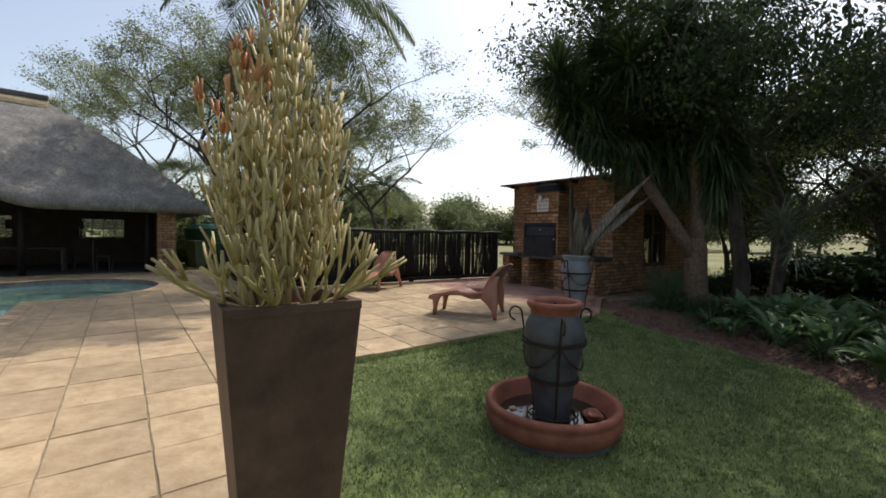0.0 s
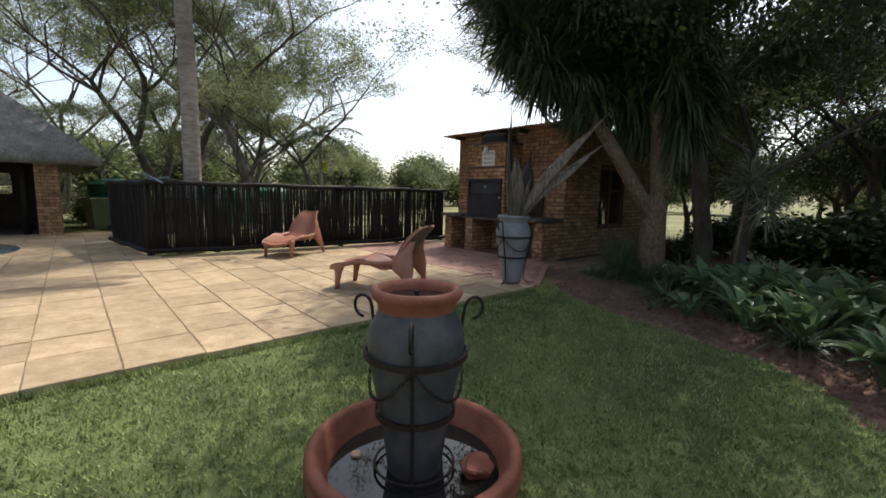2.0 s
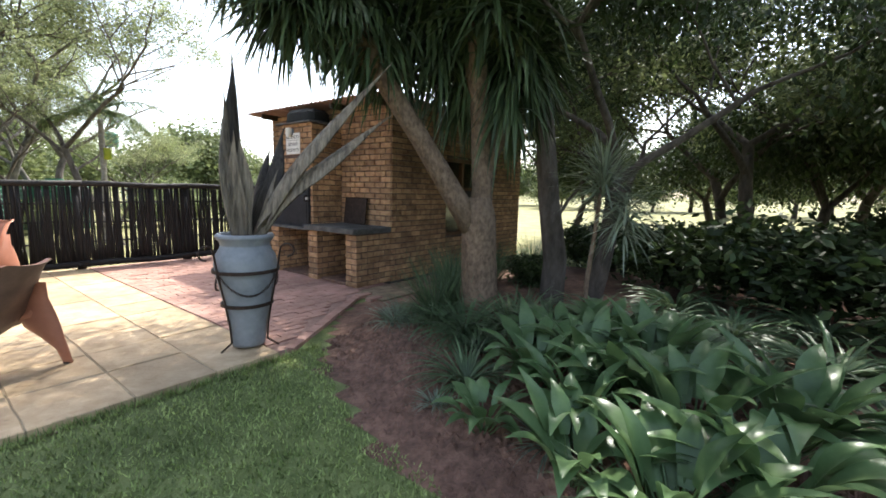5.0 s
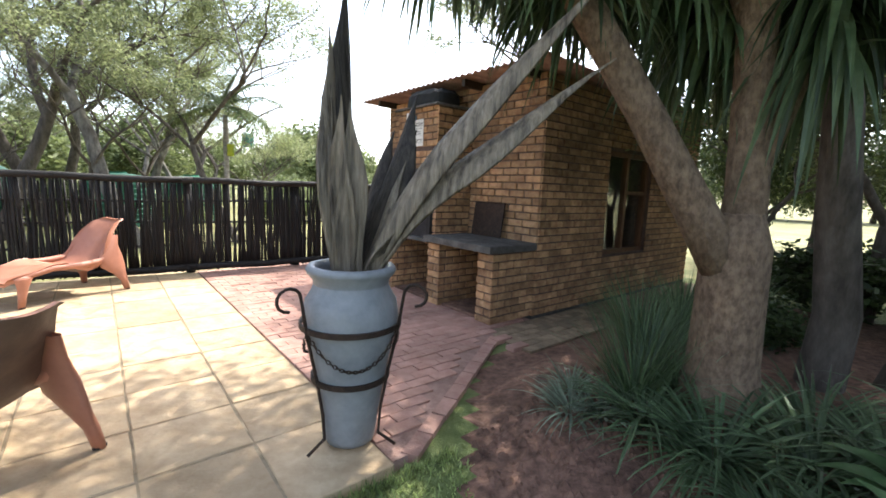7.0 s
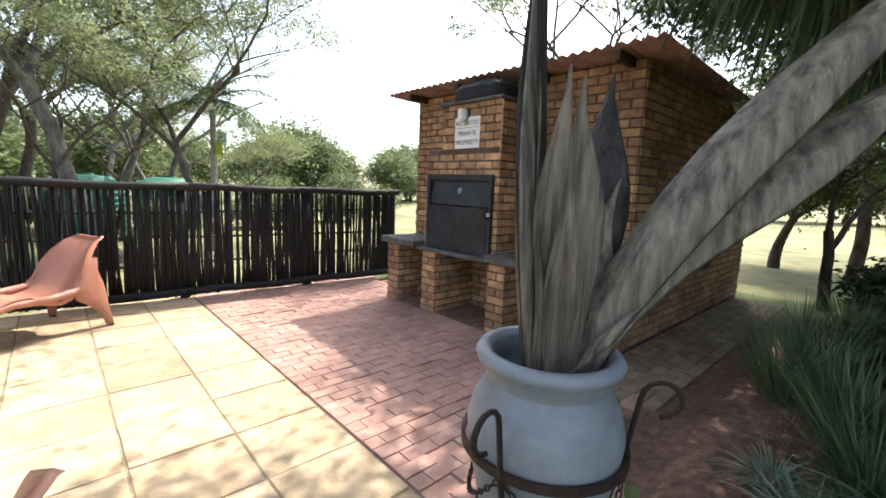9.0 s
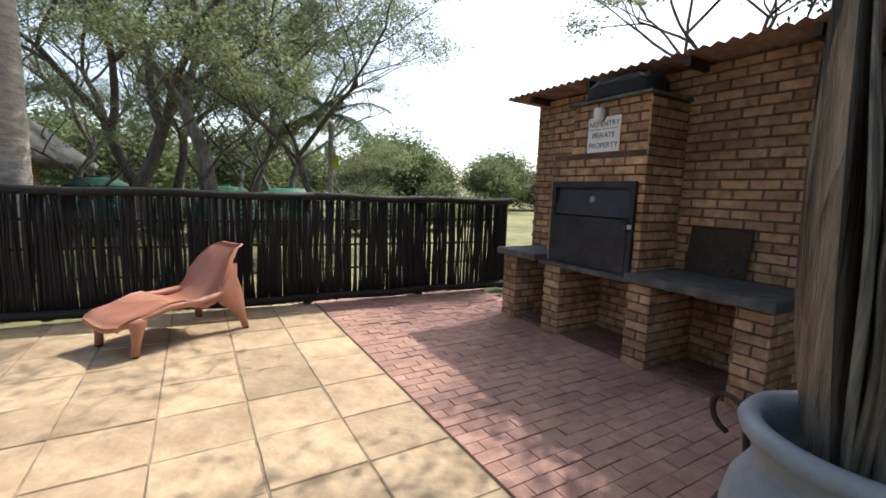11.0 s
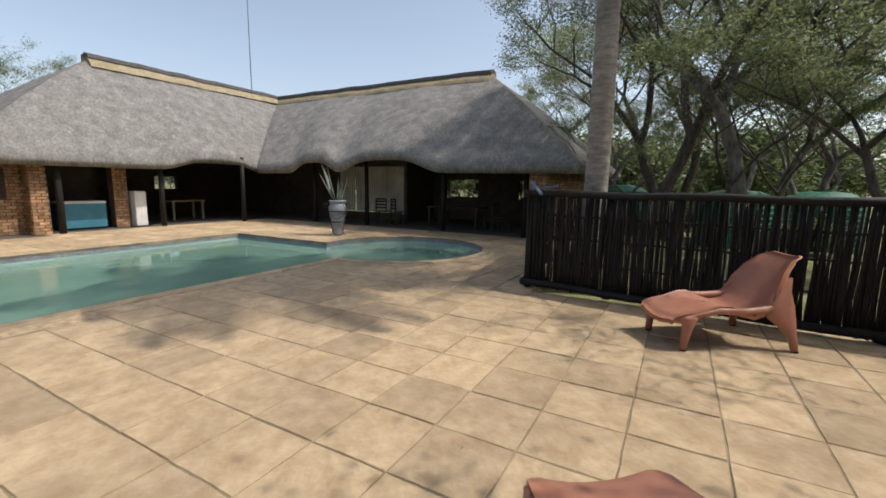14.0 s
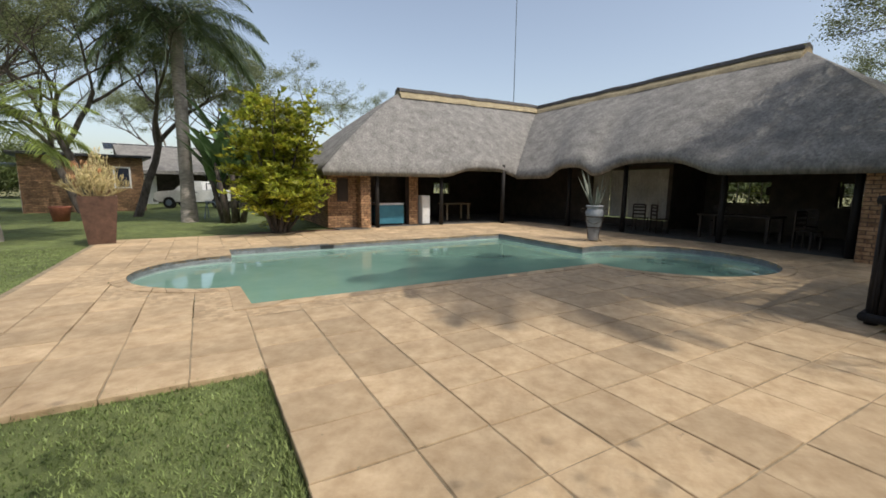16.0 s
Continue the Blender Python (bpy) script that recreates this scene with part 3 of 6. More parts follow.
build_firebox()
for v0, z in ((4.99, 0.0), (5.90, 0.0), (6.97, 0.0)):
    v1 = {4.99: 5.67, 5.90: 6.74, 6.97: 7.46}[v0]
    solo("ash_floor", Geo().slab((8.74, v0 + 0.02, 0.0), (9.33, v1 - 0.02, 0.035), 0.01), SOIL, "sooty ash-covered floor of a firewood bay", "hearth floor", group="firewood bays")


def lettering(text, size, m, parent, material):
    """Raised letters in the built-in font, as a mesh."""
    cu = bpy.data.curves.new("letters", "FONT")
    cu.body, cu.size, cu.extrude, cu.align_x = text, size, 0.0008, "CENTER"
    ob = new("letters", cu)
    bpy.context.view_layer.update()
    me = bpy.data.meshes.new_from_object(ob.evaluated_get(bpy.context.evaluated_depsgraph_get()))
    bpy.data.objects.remove(ob)
    me.materials.clear()
    me.materials.append(material)
    return part("letters", me, material, parent, m=m)


sign = thing("warning_sign", "white board with black NO ENTRY PRIVATE PROPERTY lettering", "sign", pose(8.767, 6.37, 1.965))
part("board", Geo().slab((-0.006, -0.19, 0), (0.0, 0.19, 0.335), 0.002), WHITE, sign)
face = Matrix(((0, 0, -1, 0), (-1, 0, 0, 0), (0, 1, 0, 0), (0, 0, 0, 1)))
for text, z in (("NO ENTRY", 0.245), ("PRIVATE", 0.135), ("PROPERTY", 0.04)):
    lettering(text, 0.072, Matrix.Translation((-0.0075, 0, z)) @ face, sign, INK)
part("rule", Geo().box((-0.0075, -0.17, 0.218), (-0.006, 0.17, 0.222)), INK, sign)

lamp = thing("wall_lamp", "small weathered bulkhead lamp above the sign", "lamp", pose(8.77, 6.40, 2.315))
part("base", Geo().lathe([(0.0, 0.0), (0.055, 0.0), (0.055, 0.03), (0.04, 0.04)], 20), GREYMETAL, lamp, m=pose(0, 0, 0, 0, -90, 0))
part("glass_jar", Geo().lathe([(0.045, 0.0), (0.05, 0.02), (0.05, 0.10), (0.03, 0.13), (0.0, 0.135)], 20), WHITE, lamp, "cloudy glass jar", smooth=True, m=pose(-0.06, 0, 0.06, 180, 0, 0))
part("bracket", Geo().tube([(-0.01, 0, 0.02), (-0.05, 0, 0.07), (-0.06, 0, 0.05)], 0.012, 8), GREYMETAL, lamp)

cowl = thing("chimney_cowl", "black soot-covered steel cowl on the chimney", "cowl", pose(9.05, 6.37, 2.47))
g = Geo()
for q, z in ((1.0, 0.0), (1.04, 0.05), (1.0, 0.16), (0.82, 0.215)):
    g.v += [(0.22 * q * math.copysign(abs(math.cos(k * math.pi / 10)) ** 0.5, math.cos(k * math.pi / 10)), 0.37 * q * math.copysign(abs(math.sin(k * math.pi / 10)) ** 0.5, math.sin(k * math.pi / 10)), z + 0.012 * math.sin(k * 2.3 + z * 30)) for k in range(20)]
g.f = [(20 * r + k, 20 * r + (k + 1) % 20, 20 * r + 20 + (k + 1) % 20, 20 * r + 20 + k) for r in range(3) for k in range(20)] + [tuple(60 + k for k in range(20))]
part("hood", g, RUBBER, cowl, "soot-black hood")

grate = thing("steel_plate", "rusty dark steel plate leaning on brick wall", "plate", pose(9.27, 5.22, 0.866, 0, 7, 0))
part("plate", Geo().slab((-0.006, 0, 0.0), (0.004, 0.50, 0.43), 0.004), IRON, grate)
part("rim", Geo().tube([(-0.004, 0.0, 0.01), (-0.004, 0.0, 0.42), (-0.004, 0.5, 0.42), (-0.004, 0.5, 0.01)], 0.012, 6), IRON, grate)


# ---- pole fence ----
def build_fence():
    fence = thing("pole_fence", "black creosoted pole screen fence with gaps between laths", "fence")
    rnd = random.Random(11)
    line = [Vector((2.35, 12.4, 0)), Vector((2.74, 9.51, 0)), Vector((6.55, 9.06, 0)), Vector((9.62, 8.87, 0))]
    rest, made = Geo(), 0
    lath = []
    for k in range(5):
        g = Geo()
        bend = [rnd.uniform(-0.012, 0.012) for _ in range(5)]
        g.tube([(bend[i], bend[-1 - i] * 0.5, 1.36 * i / 4) for i in range(5)], [0.0175, 0.017, 0.0165, 0.0155, 0.0125], 5)
        lath.append(mesh_of(g, CHARRED, True, "lath"))
    for a, b in zip(line, line[1:]):
        d = (b - a).normalized()
        n, s, steps = Vector((-d.y, d.x, 0)), 0.0, 0
        while s < (b - a).length:
            p = a + d * s + n * rnd.uniform(-0.012, 0.012)
            k = rnd.uniform(0.8, 1.15)
            m, me = Matrix.Translation((p.x, p.y, 0.02 + rnd.uniform(0, 0.05))) @ pose(0, 0, 0, rnd.uniform(-1.6, 1.6), rnd.uniform(-1.6, 1.6), rnd.uniform(0, 360)) @ Matrix.Diagonal((k * 1.0, k * 1.0, rnd.uniform(0.965, 1.0), 1)), lath[rnd.randrange(5)]
            if a.y < 10 and made < 300:
                part("lath", me, CHARRED, fence, m=m)
                made += 1
            else:
                rest.add([m @ q.co for q in me.vertices], [tuple(f.vertices) for f in me.polygons])
            s += rnd.choice((0.013, 0.016, 0.018, 0.021, 0.032))
            steps += 1
        for z, r in ((1.405, 0.048), (0.09, 0.05)):
            off = -n * (0.02 if z > 1 else 0.05)
            pts = [a + d * ((b - a).length * i / 8) + Vector((0, 0, z + 0.012 * math.sin(i * 1.7))) + off for i in range(9)]
            pts[0], pts[-1] = pts[0] - d * 0.07, pts[-1] + d * 0.07
            part("rail", Geo().tube(pts, r, 10), CHARRED, fence, smooth=True)
        for z in (0.45, 0.78, 1.1):
            part("crossbar", Geo().tube([a + n * 0.03 + Vector((0, 0, z)), b + n * 0.03 + Vector((0, 0, z + rnd.uniform(-0.03, 0.03)))], 0.017, 6), CHARRED, fence)
        for i in range(int((b - a).length / 0.9)):
            p = a + d * (0.45 + i * 0.9) + n * 0.05
            if rnd.random() < 0.75:
                g = Geo().tube([(p.x + d.x * j * 0.05, p.y + d.y * j * 0.05, z) for j, z in ((0, 0.75), (1, 1.02), (2, 1.3))], 0.018, 5)
                part("brace", g, CHARRED, fence)
    tagged(part("lath_screen", rest, CHARRED, fence), kind="stuff")
    for p in line[1:] + [line[1].lerp(line[2], 0.3), line[2].lerp(line[3], 0.52)]:
        part("post", Geo().tube([(p.x, p.y + 0.06, 0), (p.x, p.y + 0.06, 1.44)], [0.062, 0.058], 12), CHARRED, fence, smooth=True)


build_fence()
bracket = thing("steel_spike", "crossed galvanised steel clamps lying on the fence corner", "clamp", pose(2.80, 9.50, 1.455))
part("bar", Geo().box((-0.02, -0.02, 0), (0.34, 0.02, 0.03), pose(0, 0, 0, 0, -8, 20)), GREYMETAL, bracket)
part("bar", Geo().box((-0.16, -0.02, 0.02), (0.26, 0.02, 0.045), pose(0, 0, 0.02, 0, 24, -50)), GREYMETAL, bracket)
part("bar", Geo().box((-0.02, -0.015, 0), (0.2, 0.015, 0.02), pose(-0.04, 0.03, 0.0, 0, -38, 100)), GREYMETAL, bracket)


# ---- sun loungers ----
def build_lounger():
    lounger = thing("sun_lounger", "terracotta moulded plastic sun lounger with high curved back", "sun lounger", group="loungers on the patio")
    prof = [(-0.17, 0.25), (-0.14, 0.285), (-0.06, 0.312), (0.1, 0.335), (0.3, 0.37), (0.42, 0.375), (0.55, 0.335), (0.68, 0.30), (0.80, 0.32), (0.92, 0.42), (1.03, 0.56), (1.155, 0.70), (1.255, 0.81), (1.32, 0.86)]
    g = Geo()
    cols = 13
    for side in (0, 1):
        for i, (x, z) in enumerate(prof):
            k = i / (len(prof) - 1)
            half = 0.27 + 0.06 * math.sin(math.pi * min(1, k * 1.1)) - 0.09 * ease(0.72, 1.0, k)
            for j in range(cols):
                s = 2 * j / (cols - 1) - 1
                dish = (0.055 + 0.065 * ease(0.5, 0.85, k)) * (s * s) * (1 - 0.45 * ease(0.88, 1, k))
                lump = 0.03 * math.exp(-((x - 0.36) / 0.12) ** 2) * (math.cos(s * math.pi * 2) * 0.8)
                back = ease(0.6, 0.85, k)
                roll = 0.02 * max(0, abs(s) - 0.85) / 0.15
                thick = (0.042 + 0.028 * ease(0.55, 0.75, k) * (1 - ease(0.9, 1.0, k))) * side
                g.v.append((x - dish * back + thick * back, half * s, z + dish * (1 - back * 0.6) + lump - roll - thick * (1 - back)))
    n, c = len(prof), cols
    # the lower faces get a mesh of their own in a darker brown
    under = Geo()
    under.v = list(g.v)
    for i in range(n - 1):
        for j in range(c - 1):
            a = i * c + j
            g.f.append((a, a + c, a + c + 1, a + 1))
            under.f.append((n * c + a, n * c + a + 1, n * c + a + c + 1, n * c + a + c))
    edge = [i * c for i in range(n)] + [(n - 1) * c + j for j in range(1, c)] + [i * c + c - 1 for i in range(n - 2, -1, -1)] + [j for j in range(c - 2, 0, -1)]
    for a, b in zip(edge, edge[1:] + edge[:1]):
        g.f.append((a, b, n * c + b, n * c + a))
    part("shell", g, PLASTIC, lounger, smooth=True)
    part("shell_underside", under, DARKPLASTIC, lounger, "dark brown underside", smooth=True)
    for s in (-1, 1):
        part("side_rail", Geo().tube([(-0.15, 0.26 * s, 0.275), (0.0, 0.285 * s, 0.32), (0.3, 0.31 * s, 0.385), (0.6, 0.315 * s, 0.375), (0.82, 0.30 * s, 0.385), (0.95, 0.285 * s, 0.43), (1.04, 0.275 * s, 0.50)], [0.02, 0.03, 0.034, 0.036, 0.042, 0.04, 0.015], 8), PLASTIC, lounger, smooth=True)
        for x, top, rake, name in ((0.0, 0.34, -0.04, "leg"), (1.05, 0.56, 0.05, "leg")):
            g = Geo()
            if top < 0.5:
                rows = [(x + rake * (1 - z / top), 0.285 + 0.015 * z / top, z, hx, hy) for z, hx, hy in ((0.0, 0.036, 0.030), (0.12, 0.043, 0.032), (0.22, 0.058, 0.034), (0.30, 0.09, 0.034), (0.32, 0.10, 0.03), (top, 0.03, 0.012))]
            else:
                # the rear leg widens into a fin that carries the back
                rows = [(1.12, 0.385, 0.0, 0.036, 0.03), (1.10, 0.365, 0.12, 0.047, 0.034), (1.06, 0.335, 0.22, 0.095, 0.04), (1.0, 0.315, 0.31, 0.165, 0.042), (0.98, 0.30, 0.42, 0.17, 0.038), (1.03, 0.262, 0.55, 0.10, 0.034), (1.115, 0.222, 0.68, 0.05, 0.026)]
            for cx, cy, z, hx, hy in rows:
                cy = cy * s
                g.v += [(cx + hx * math.cos(a), cy + hy * math.sin(a), z) for a in (2 * math.pi * q / 12 for q in range(12))]
            g.f = [(r * 12 + q, r * 12 + (q + 1) % 12, r * 12 + 12 + (q + 1) % 12, r * 12 + 12 + q) for r in range(len(rows) - 1) for q in range(12)] + [tuple(range(11, -1, -1))]
            leg = part(name, g, PLASTIC, lounger, smooth=True)
            part("foot", Geo().lathe([(0.0, 0.0), (0.034, 0.0), (0.034, 0.012), (0.0, 0.012)], 12, (1.12 if top > 0.5 else x + rake, (0.385 if top > 0.5 else 0.285) * s, 0.0)), RUBBER, leg)
    return lounger


lounger = build_lounger()
lounger.matrix_basis = YARD @ pose(4.67, 8.09, 0.006, 0, 0, 34) @ Matrix.Diagonal((0.9, 1, 1, 1))
copy_thing(lounger, YARD @ pose(4.52, 5.02, 0.006, 0, 0, -54))


# ---- urns in iron stands ----
URN = [(0.0, 0.02), (0.125, 0.02), (0.13, 0.05), (0.145, 0.18), (0.175, 0.38), (0.205, 0.55), (0.232, 0.68), (0.238, 0.76), (0.225, 0.83), (0.195, 0.885), (0.185, 0.915), (0.19, 0.945), (0.215, 0.975), (0.222, 0.995), (0.21, 1.015), (0.185, 1.015), (0.17, 0.99), (0.168, 0.93), (0.18, 0.88), (0.0, 0.87)]


def urn(name, label, m, clay, rim, group, category="urn"):
    """A tall urn in a three-legged iron stand with scrolls and slack chains."""
    u = thing(name, label, category, m, group)
    part("body", Geo().lathe(URN[:11], 48), clay, u, smooth=True)
    part("neck", Geo().lathe(URN[10:], 48), rim, u, smooth=True)
    for z, r in ((0.70, 0.243), (0.40, 0.188)):
        g = Geo().lathe([(r, z - 0.014), (r + 0.012, z - 0.014), (r + 0.012, z + 0.014), (r, z + 0.014), (r, z - 0.014)], 44)
        part("hoop", g, IRON, u, "rusty iron hoop")
    angles = [0.5 + 2 * math.pi * k / 3 for k in range(3)]
    for a in angles:
        ca, sa = math.cos(a), math.sin(a)
        pts = [(0.25, 0.0), (0.155, 0.055), (0.165, 0.2), (0.20, 0.42), (0.248, 0.66), (0.262, 0.76), (0.275, 0.85)]
        cx, cz, rr = 0.335, 0.862, 0.058
        pts += [(cx - rr * math.cos(b), cz + rr * math.sin(b)) for b in (math.radians(d) for d in range(0, 271, 27))]
        part("stand_leg", Geo().tube([(r * ca, r * sa, z + 0.012) for r, z in pts], 0.0085, 6), IRON, u, "scrolled iron upright", smooth=True)
    links = mesh_of(Geo().tube([(0.012 * math.cos(b), 0.007 * math.sin(b), 0) for b in (2 * math.pi * k / 8 for k in range(9))], 0.0026, 4, False), IRON, name="chain")
    for a, b in zip(angles, angles[1:] + [angles[0] + 2 * math.pi]):
        g = Geo()
        count = 30
        for k in range(count + 1):
            s = k / count
            ang, z = a + (b - a) * s, 0.69 - 0.75 * s * (1 - s)
            rad = 0.135 + 0.15 * (z - 0.05) + 0.018
            c = Vector((rad * math.cos(ang), rad * math.sin(ang), z))
            slope = (b - a) * rad
            way = Vector((-math.sin(ang) * slope, math.cos(ang) * slope, -0.75 * (1 - 2 * s))).normalized()
            n = way.orthogonal().normalized() if k % 2 else way.cross(way.orthogonal()).normalized()
            g.tube([c + 0.013 * math.cos(q) * way + 0.008 * math.sin(q) * n for q in (2 * math.pi * j / 7 for j in range(8))], 0.0032, 4, False)
        part("chain", g, IRON, u, "slack rusty chain")
    return u


pot = urn("agave_urn", "grey-blue glazed urn in iron stand on patio corner", pose(6.54, 3.74, 0.006, 0, 0, 40) @ Matrix.Diagonal((1.08, 1.08, 1, 1)), GREYCLAY, GREYCLAY, "urns in iron stands")
far_urn = copy_thing(pot, YARD @ pose(-4.0, 12.7, 0.006, 0, 0, 100))
tagged(far_urn, "grey glazed urn in iron stand beside the pool")
fountain_urn = urn("fountain_urn", "dark grey urn with terracotta rim standing in fountain bowl", pose(2.85, 1.30, -0.165, 0, 0, 80), DARKCLAY, TERRACOTTA, "urns in iron stands")
part("still_top", Geo().lathe([(0.0, 0.965), (0.172, 0.965)], 32), DARKWATER, fountain_urn, "shallow water in the urn mouth")
part("spout", Geo().tube([(0.0, 0.0, 0.96), (0.0, 0.0, 1.0)], 0.013, 8), RUBBER, fountain_urn)
part("foot_ring", Geo().tube([(0.2 * math.cos(b), 0.2 * math.sin(b), 0.12) for b in (2 * math.pi * k / 32 for k in range(33))], 0.007, 6, False), IRON, fountain_urn, smooth=True)

bowl = thing("fountain_bowl", "wide terracotta fountain bowl with weathered foot on lawn", "fountain bowl", pose(2.85, 1.30, -0.185) @ Matrix.Diagonal((0.88, 0.88, 1, 1)))
part("basin", Geo().lathe([(0.0, 0.02), (0.44, 0.02), (0.47, 0.06), (0.535, 0.232), (0.558, 0.25), (0.588, 0.25), (0.605, 0.237), (0.61, 0.21), (0.595, 0.19), (0.60, 0.165), (0.612, 0.14), (0.60, 0.10), (0.585, 0.06), (0.56, 0.05)], 72), TERRACOTTA, bowl, smooth=True)
part("foot", Geo().lathe([(0.56, 0.055), (0.565, 0.035), (0.55, 0.0), (0.55, -0.05)], 72), CONCRETE, bowl, "crusty grey foot", smooth=True)
part("water", Geo().lathe([(0.0, 0.115), (0.485, 0.115)], 48), DARKWATER, bowl, "dark still water")
rnd = random.Random(8)


def rock(name, label, m, size, mtl):
    bm = bmesh.new()
    bmesh.ops.create_icosphere(bm, subdivisions=3, radius=1)
    for v in bm.verts:
        v.co *= 1 + 0.28 * noise.noise(v.co * 1.7 + m.translation)
        v.co.x, v.co.y, v.co.z = v.co.x * size[0], v.co.y * size[1], v.co.z * size[2]
    return solo(name, bm, mtl, label, "stone", m)


rock("rock", "flat brown stone lying in the fountain bowl", pose(3.08, 1.08, -0.06, 5, 8, 30), (0.12, 0.075, 0.045), TERRACOTTA)
rock("rock", "small pale stone lying in the fountain bowl", pose(2.66, 1.55, -0.068), (0.03, 0.03, 0.02), SANDSTONE)


# ---- agaves in the urns ----
def agave(name, label, m, leaves, mtl, category="agave", dark=None):
    """Long stiff leaves, channelled; each row: azimuth, steepness, length, width, droop."""
    a = thing(name, label, category, m)
    for az, steep, length, width, droop, *twist in leaves:
        g = Geo()
        r, st = radians(az), radians(steep)
        steps = 12
        p, d = Vector((0.05 * math.cos(r), 0.05 * math.sin(r), -0.05)), Vector((math.cos(r) * math.cos(st), math.sin(r) * math.cos(st), math.sin(st)))
        s = Vector((-math.sin(r), math.cos(r), 0))
        if twist:
            s = Matrix.Rotation(radians(twist[0]), 3, d) @ s
        for i in range(steps + 1):
            s = (s - d * s.dot(d)).normalized()
            k = i / steps
            w = 0.5 * width * (0.62 + 0.38 * math.sin(min(1, k / 0.45) * math.pi / 2)) * (1 - ease(0.45, 1.0, k)) ** 0.8 + 0.003
            up = s.cross(d).normalized() * -1
            thick = 0.018 * (1 - k) + 0.003
            wob = 0.012 * math.sin(k * 9 + az)
            cup = 0.45 * w
            ring = [(-1, cup), (-0.5, 0.25 * cup), (0, 0), (0.5, 0.25 * cup), (1, cup)]
            g.v += [p + s * (w * q + wob) - up * c2 for q, c2 in ring] + [p + s * (w * q * 0.96 + wob) - up * (c2 - thick) for q, c2 in reversed(ring)]
            p = p + d * (length / steps)
            # heavy leaves bend over near the base and run straight from there
            bend = droop if droop < 0.5 else droop * (2.4 if k < 0.4 else 0.05)
            d = (d + Vector((0, 0, -bend / steps))).normalized()
        for i in range(steps):
            g.f += [(10 * i + q, 10 * i + (q + 1) % 10, 10 * i + 10 + (q + 1) % 10, 10 * i + 10 + q) for q in range(10)]
        # leaves between 0 and 100 degrees take the darker material, if one is given
        darkish = dark and 0 < az < 100
        part("leaf", g, dark if darkish else mtl, a, "blackish leaf" if darkish else "", smooth=True)
    return a


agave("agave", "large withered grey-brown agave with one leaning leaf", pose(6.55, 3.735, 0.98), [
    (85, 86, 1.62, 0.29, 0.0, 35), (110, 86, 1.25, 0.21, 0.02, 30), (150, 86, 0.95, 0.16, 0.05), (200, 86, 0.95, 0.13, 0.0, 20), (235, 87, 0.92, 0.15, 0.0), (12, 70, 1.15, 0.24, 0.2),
    (-48, 68, 2.0, 0.20, 0.66, 45), (-44, 64, 1.72, 0.22, 0.74, 38), (20, 64, 1.0, 0.22, 0.3), (32, 66, 0.95, 0.2, 0.15), (-5, 70, 0.7, 0.13, 0.1), (130, 86, 1.3, 0.25, 0.0), (-70, 60, 0.35, 0.10, 0.45)], AGAVE, dark=DARKAGAVE)
SNAKE = surface("grey_green_agave", (0.10, 0.115, 0.085), (0.22, 0.235, 0.19), 12, 0.5, 0.2, 40, island=0.3)
agave("agave", "grey-green agave with upright spiky leaves in urn", pose(-4.0, 12.7, 0.98), [
    (170, 62, 1.15, 0.11, 0.0), (200, 70, 1.2, 0.12, 0.0), (240, 78, 1.1, 0.11, 0.0), (40, 82, 1.0, 0.10, 0.0), (60, 70, 0.75, 0.10, 0.0), (230, 64, 1.0, 0.11, 0.1), (330, 80, 0.7, 0.10, 0.0)], SNAKE)


# ---- planters with pencil plants ----
def planter(name, label, m, top, base, height):
    p = thing(name, label, "planter", m, "tapered planters")
    t, b, w = top / 2, base / 2, 0.035
    g = Geo()
    for q, z in ((b, 0), (t, height), (t - w, height), (t - w - 0.02, height - 0.10)):
        g.v += [(-q, -q, z), (q, -q, z), (q, q, z), (-q, q, z)]
    g.f = [(3, 2, 1, 0)] + [(4 * r + k, 4 * r + (k + 1) % 4, 4 * r + 4 + (k + 1) % 4, 4 * r + 4 + k) for r in range(3) for k in range(4)]
    part("shell", g, PLANTER, p)
    part("soil", Geo().box((-t + w, -t + w, height - 0.12), (t - w, t - w, height - 0.06)), SOIL, p, "dry soil")
    part("lip", Geo().box((-t + 0.001, -t - 0.003, height - 0.03), (t - 0.001, -t, height)), PLANTER, p)
    return p


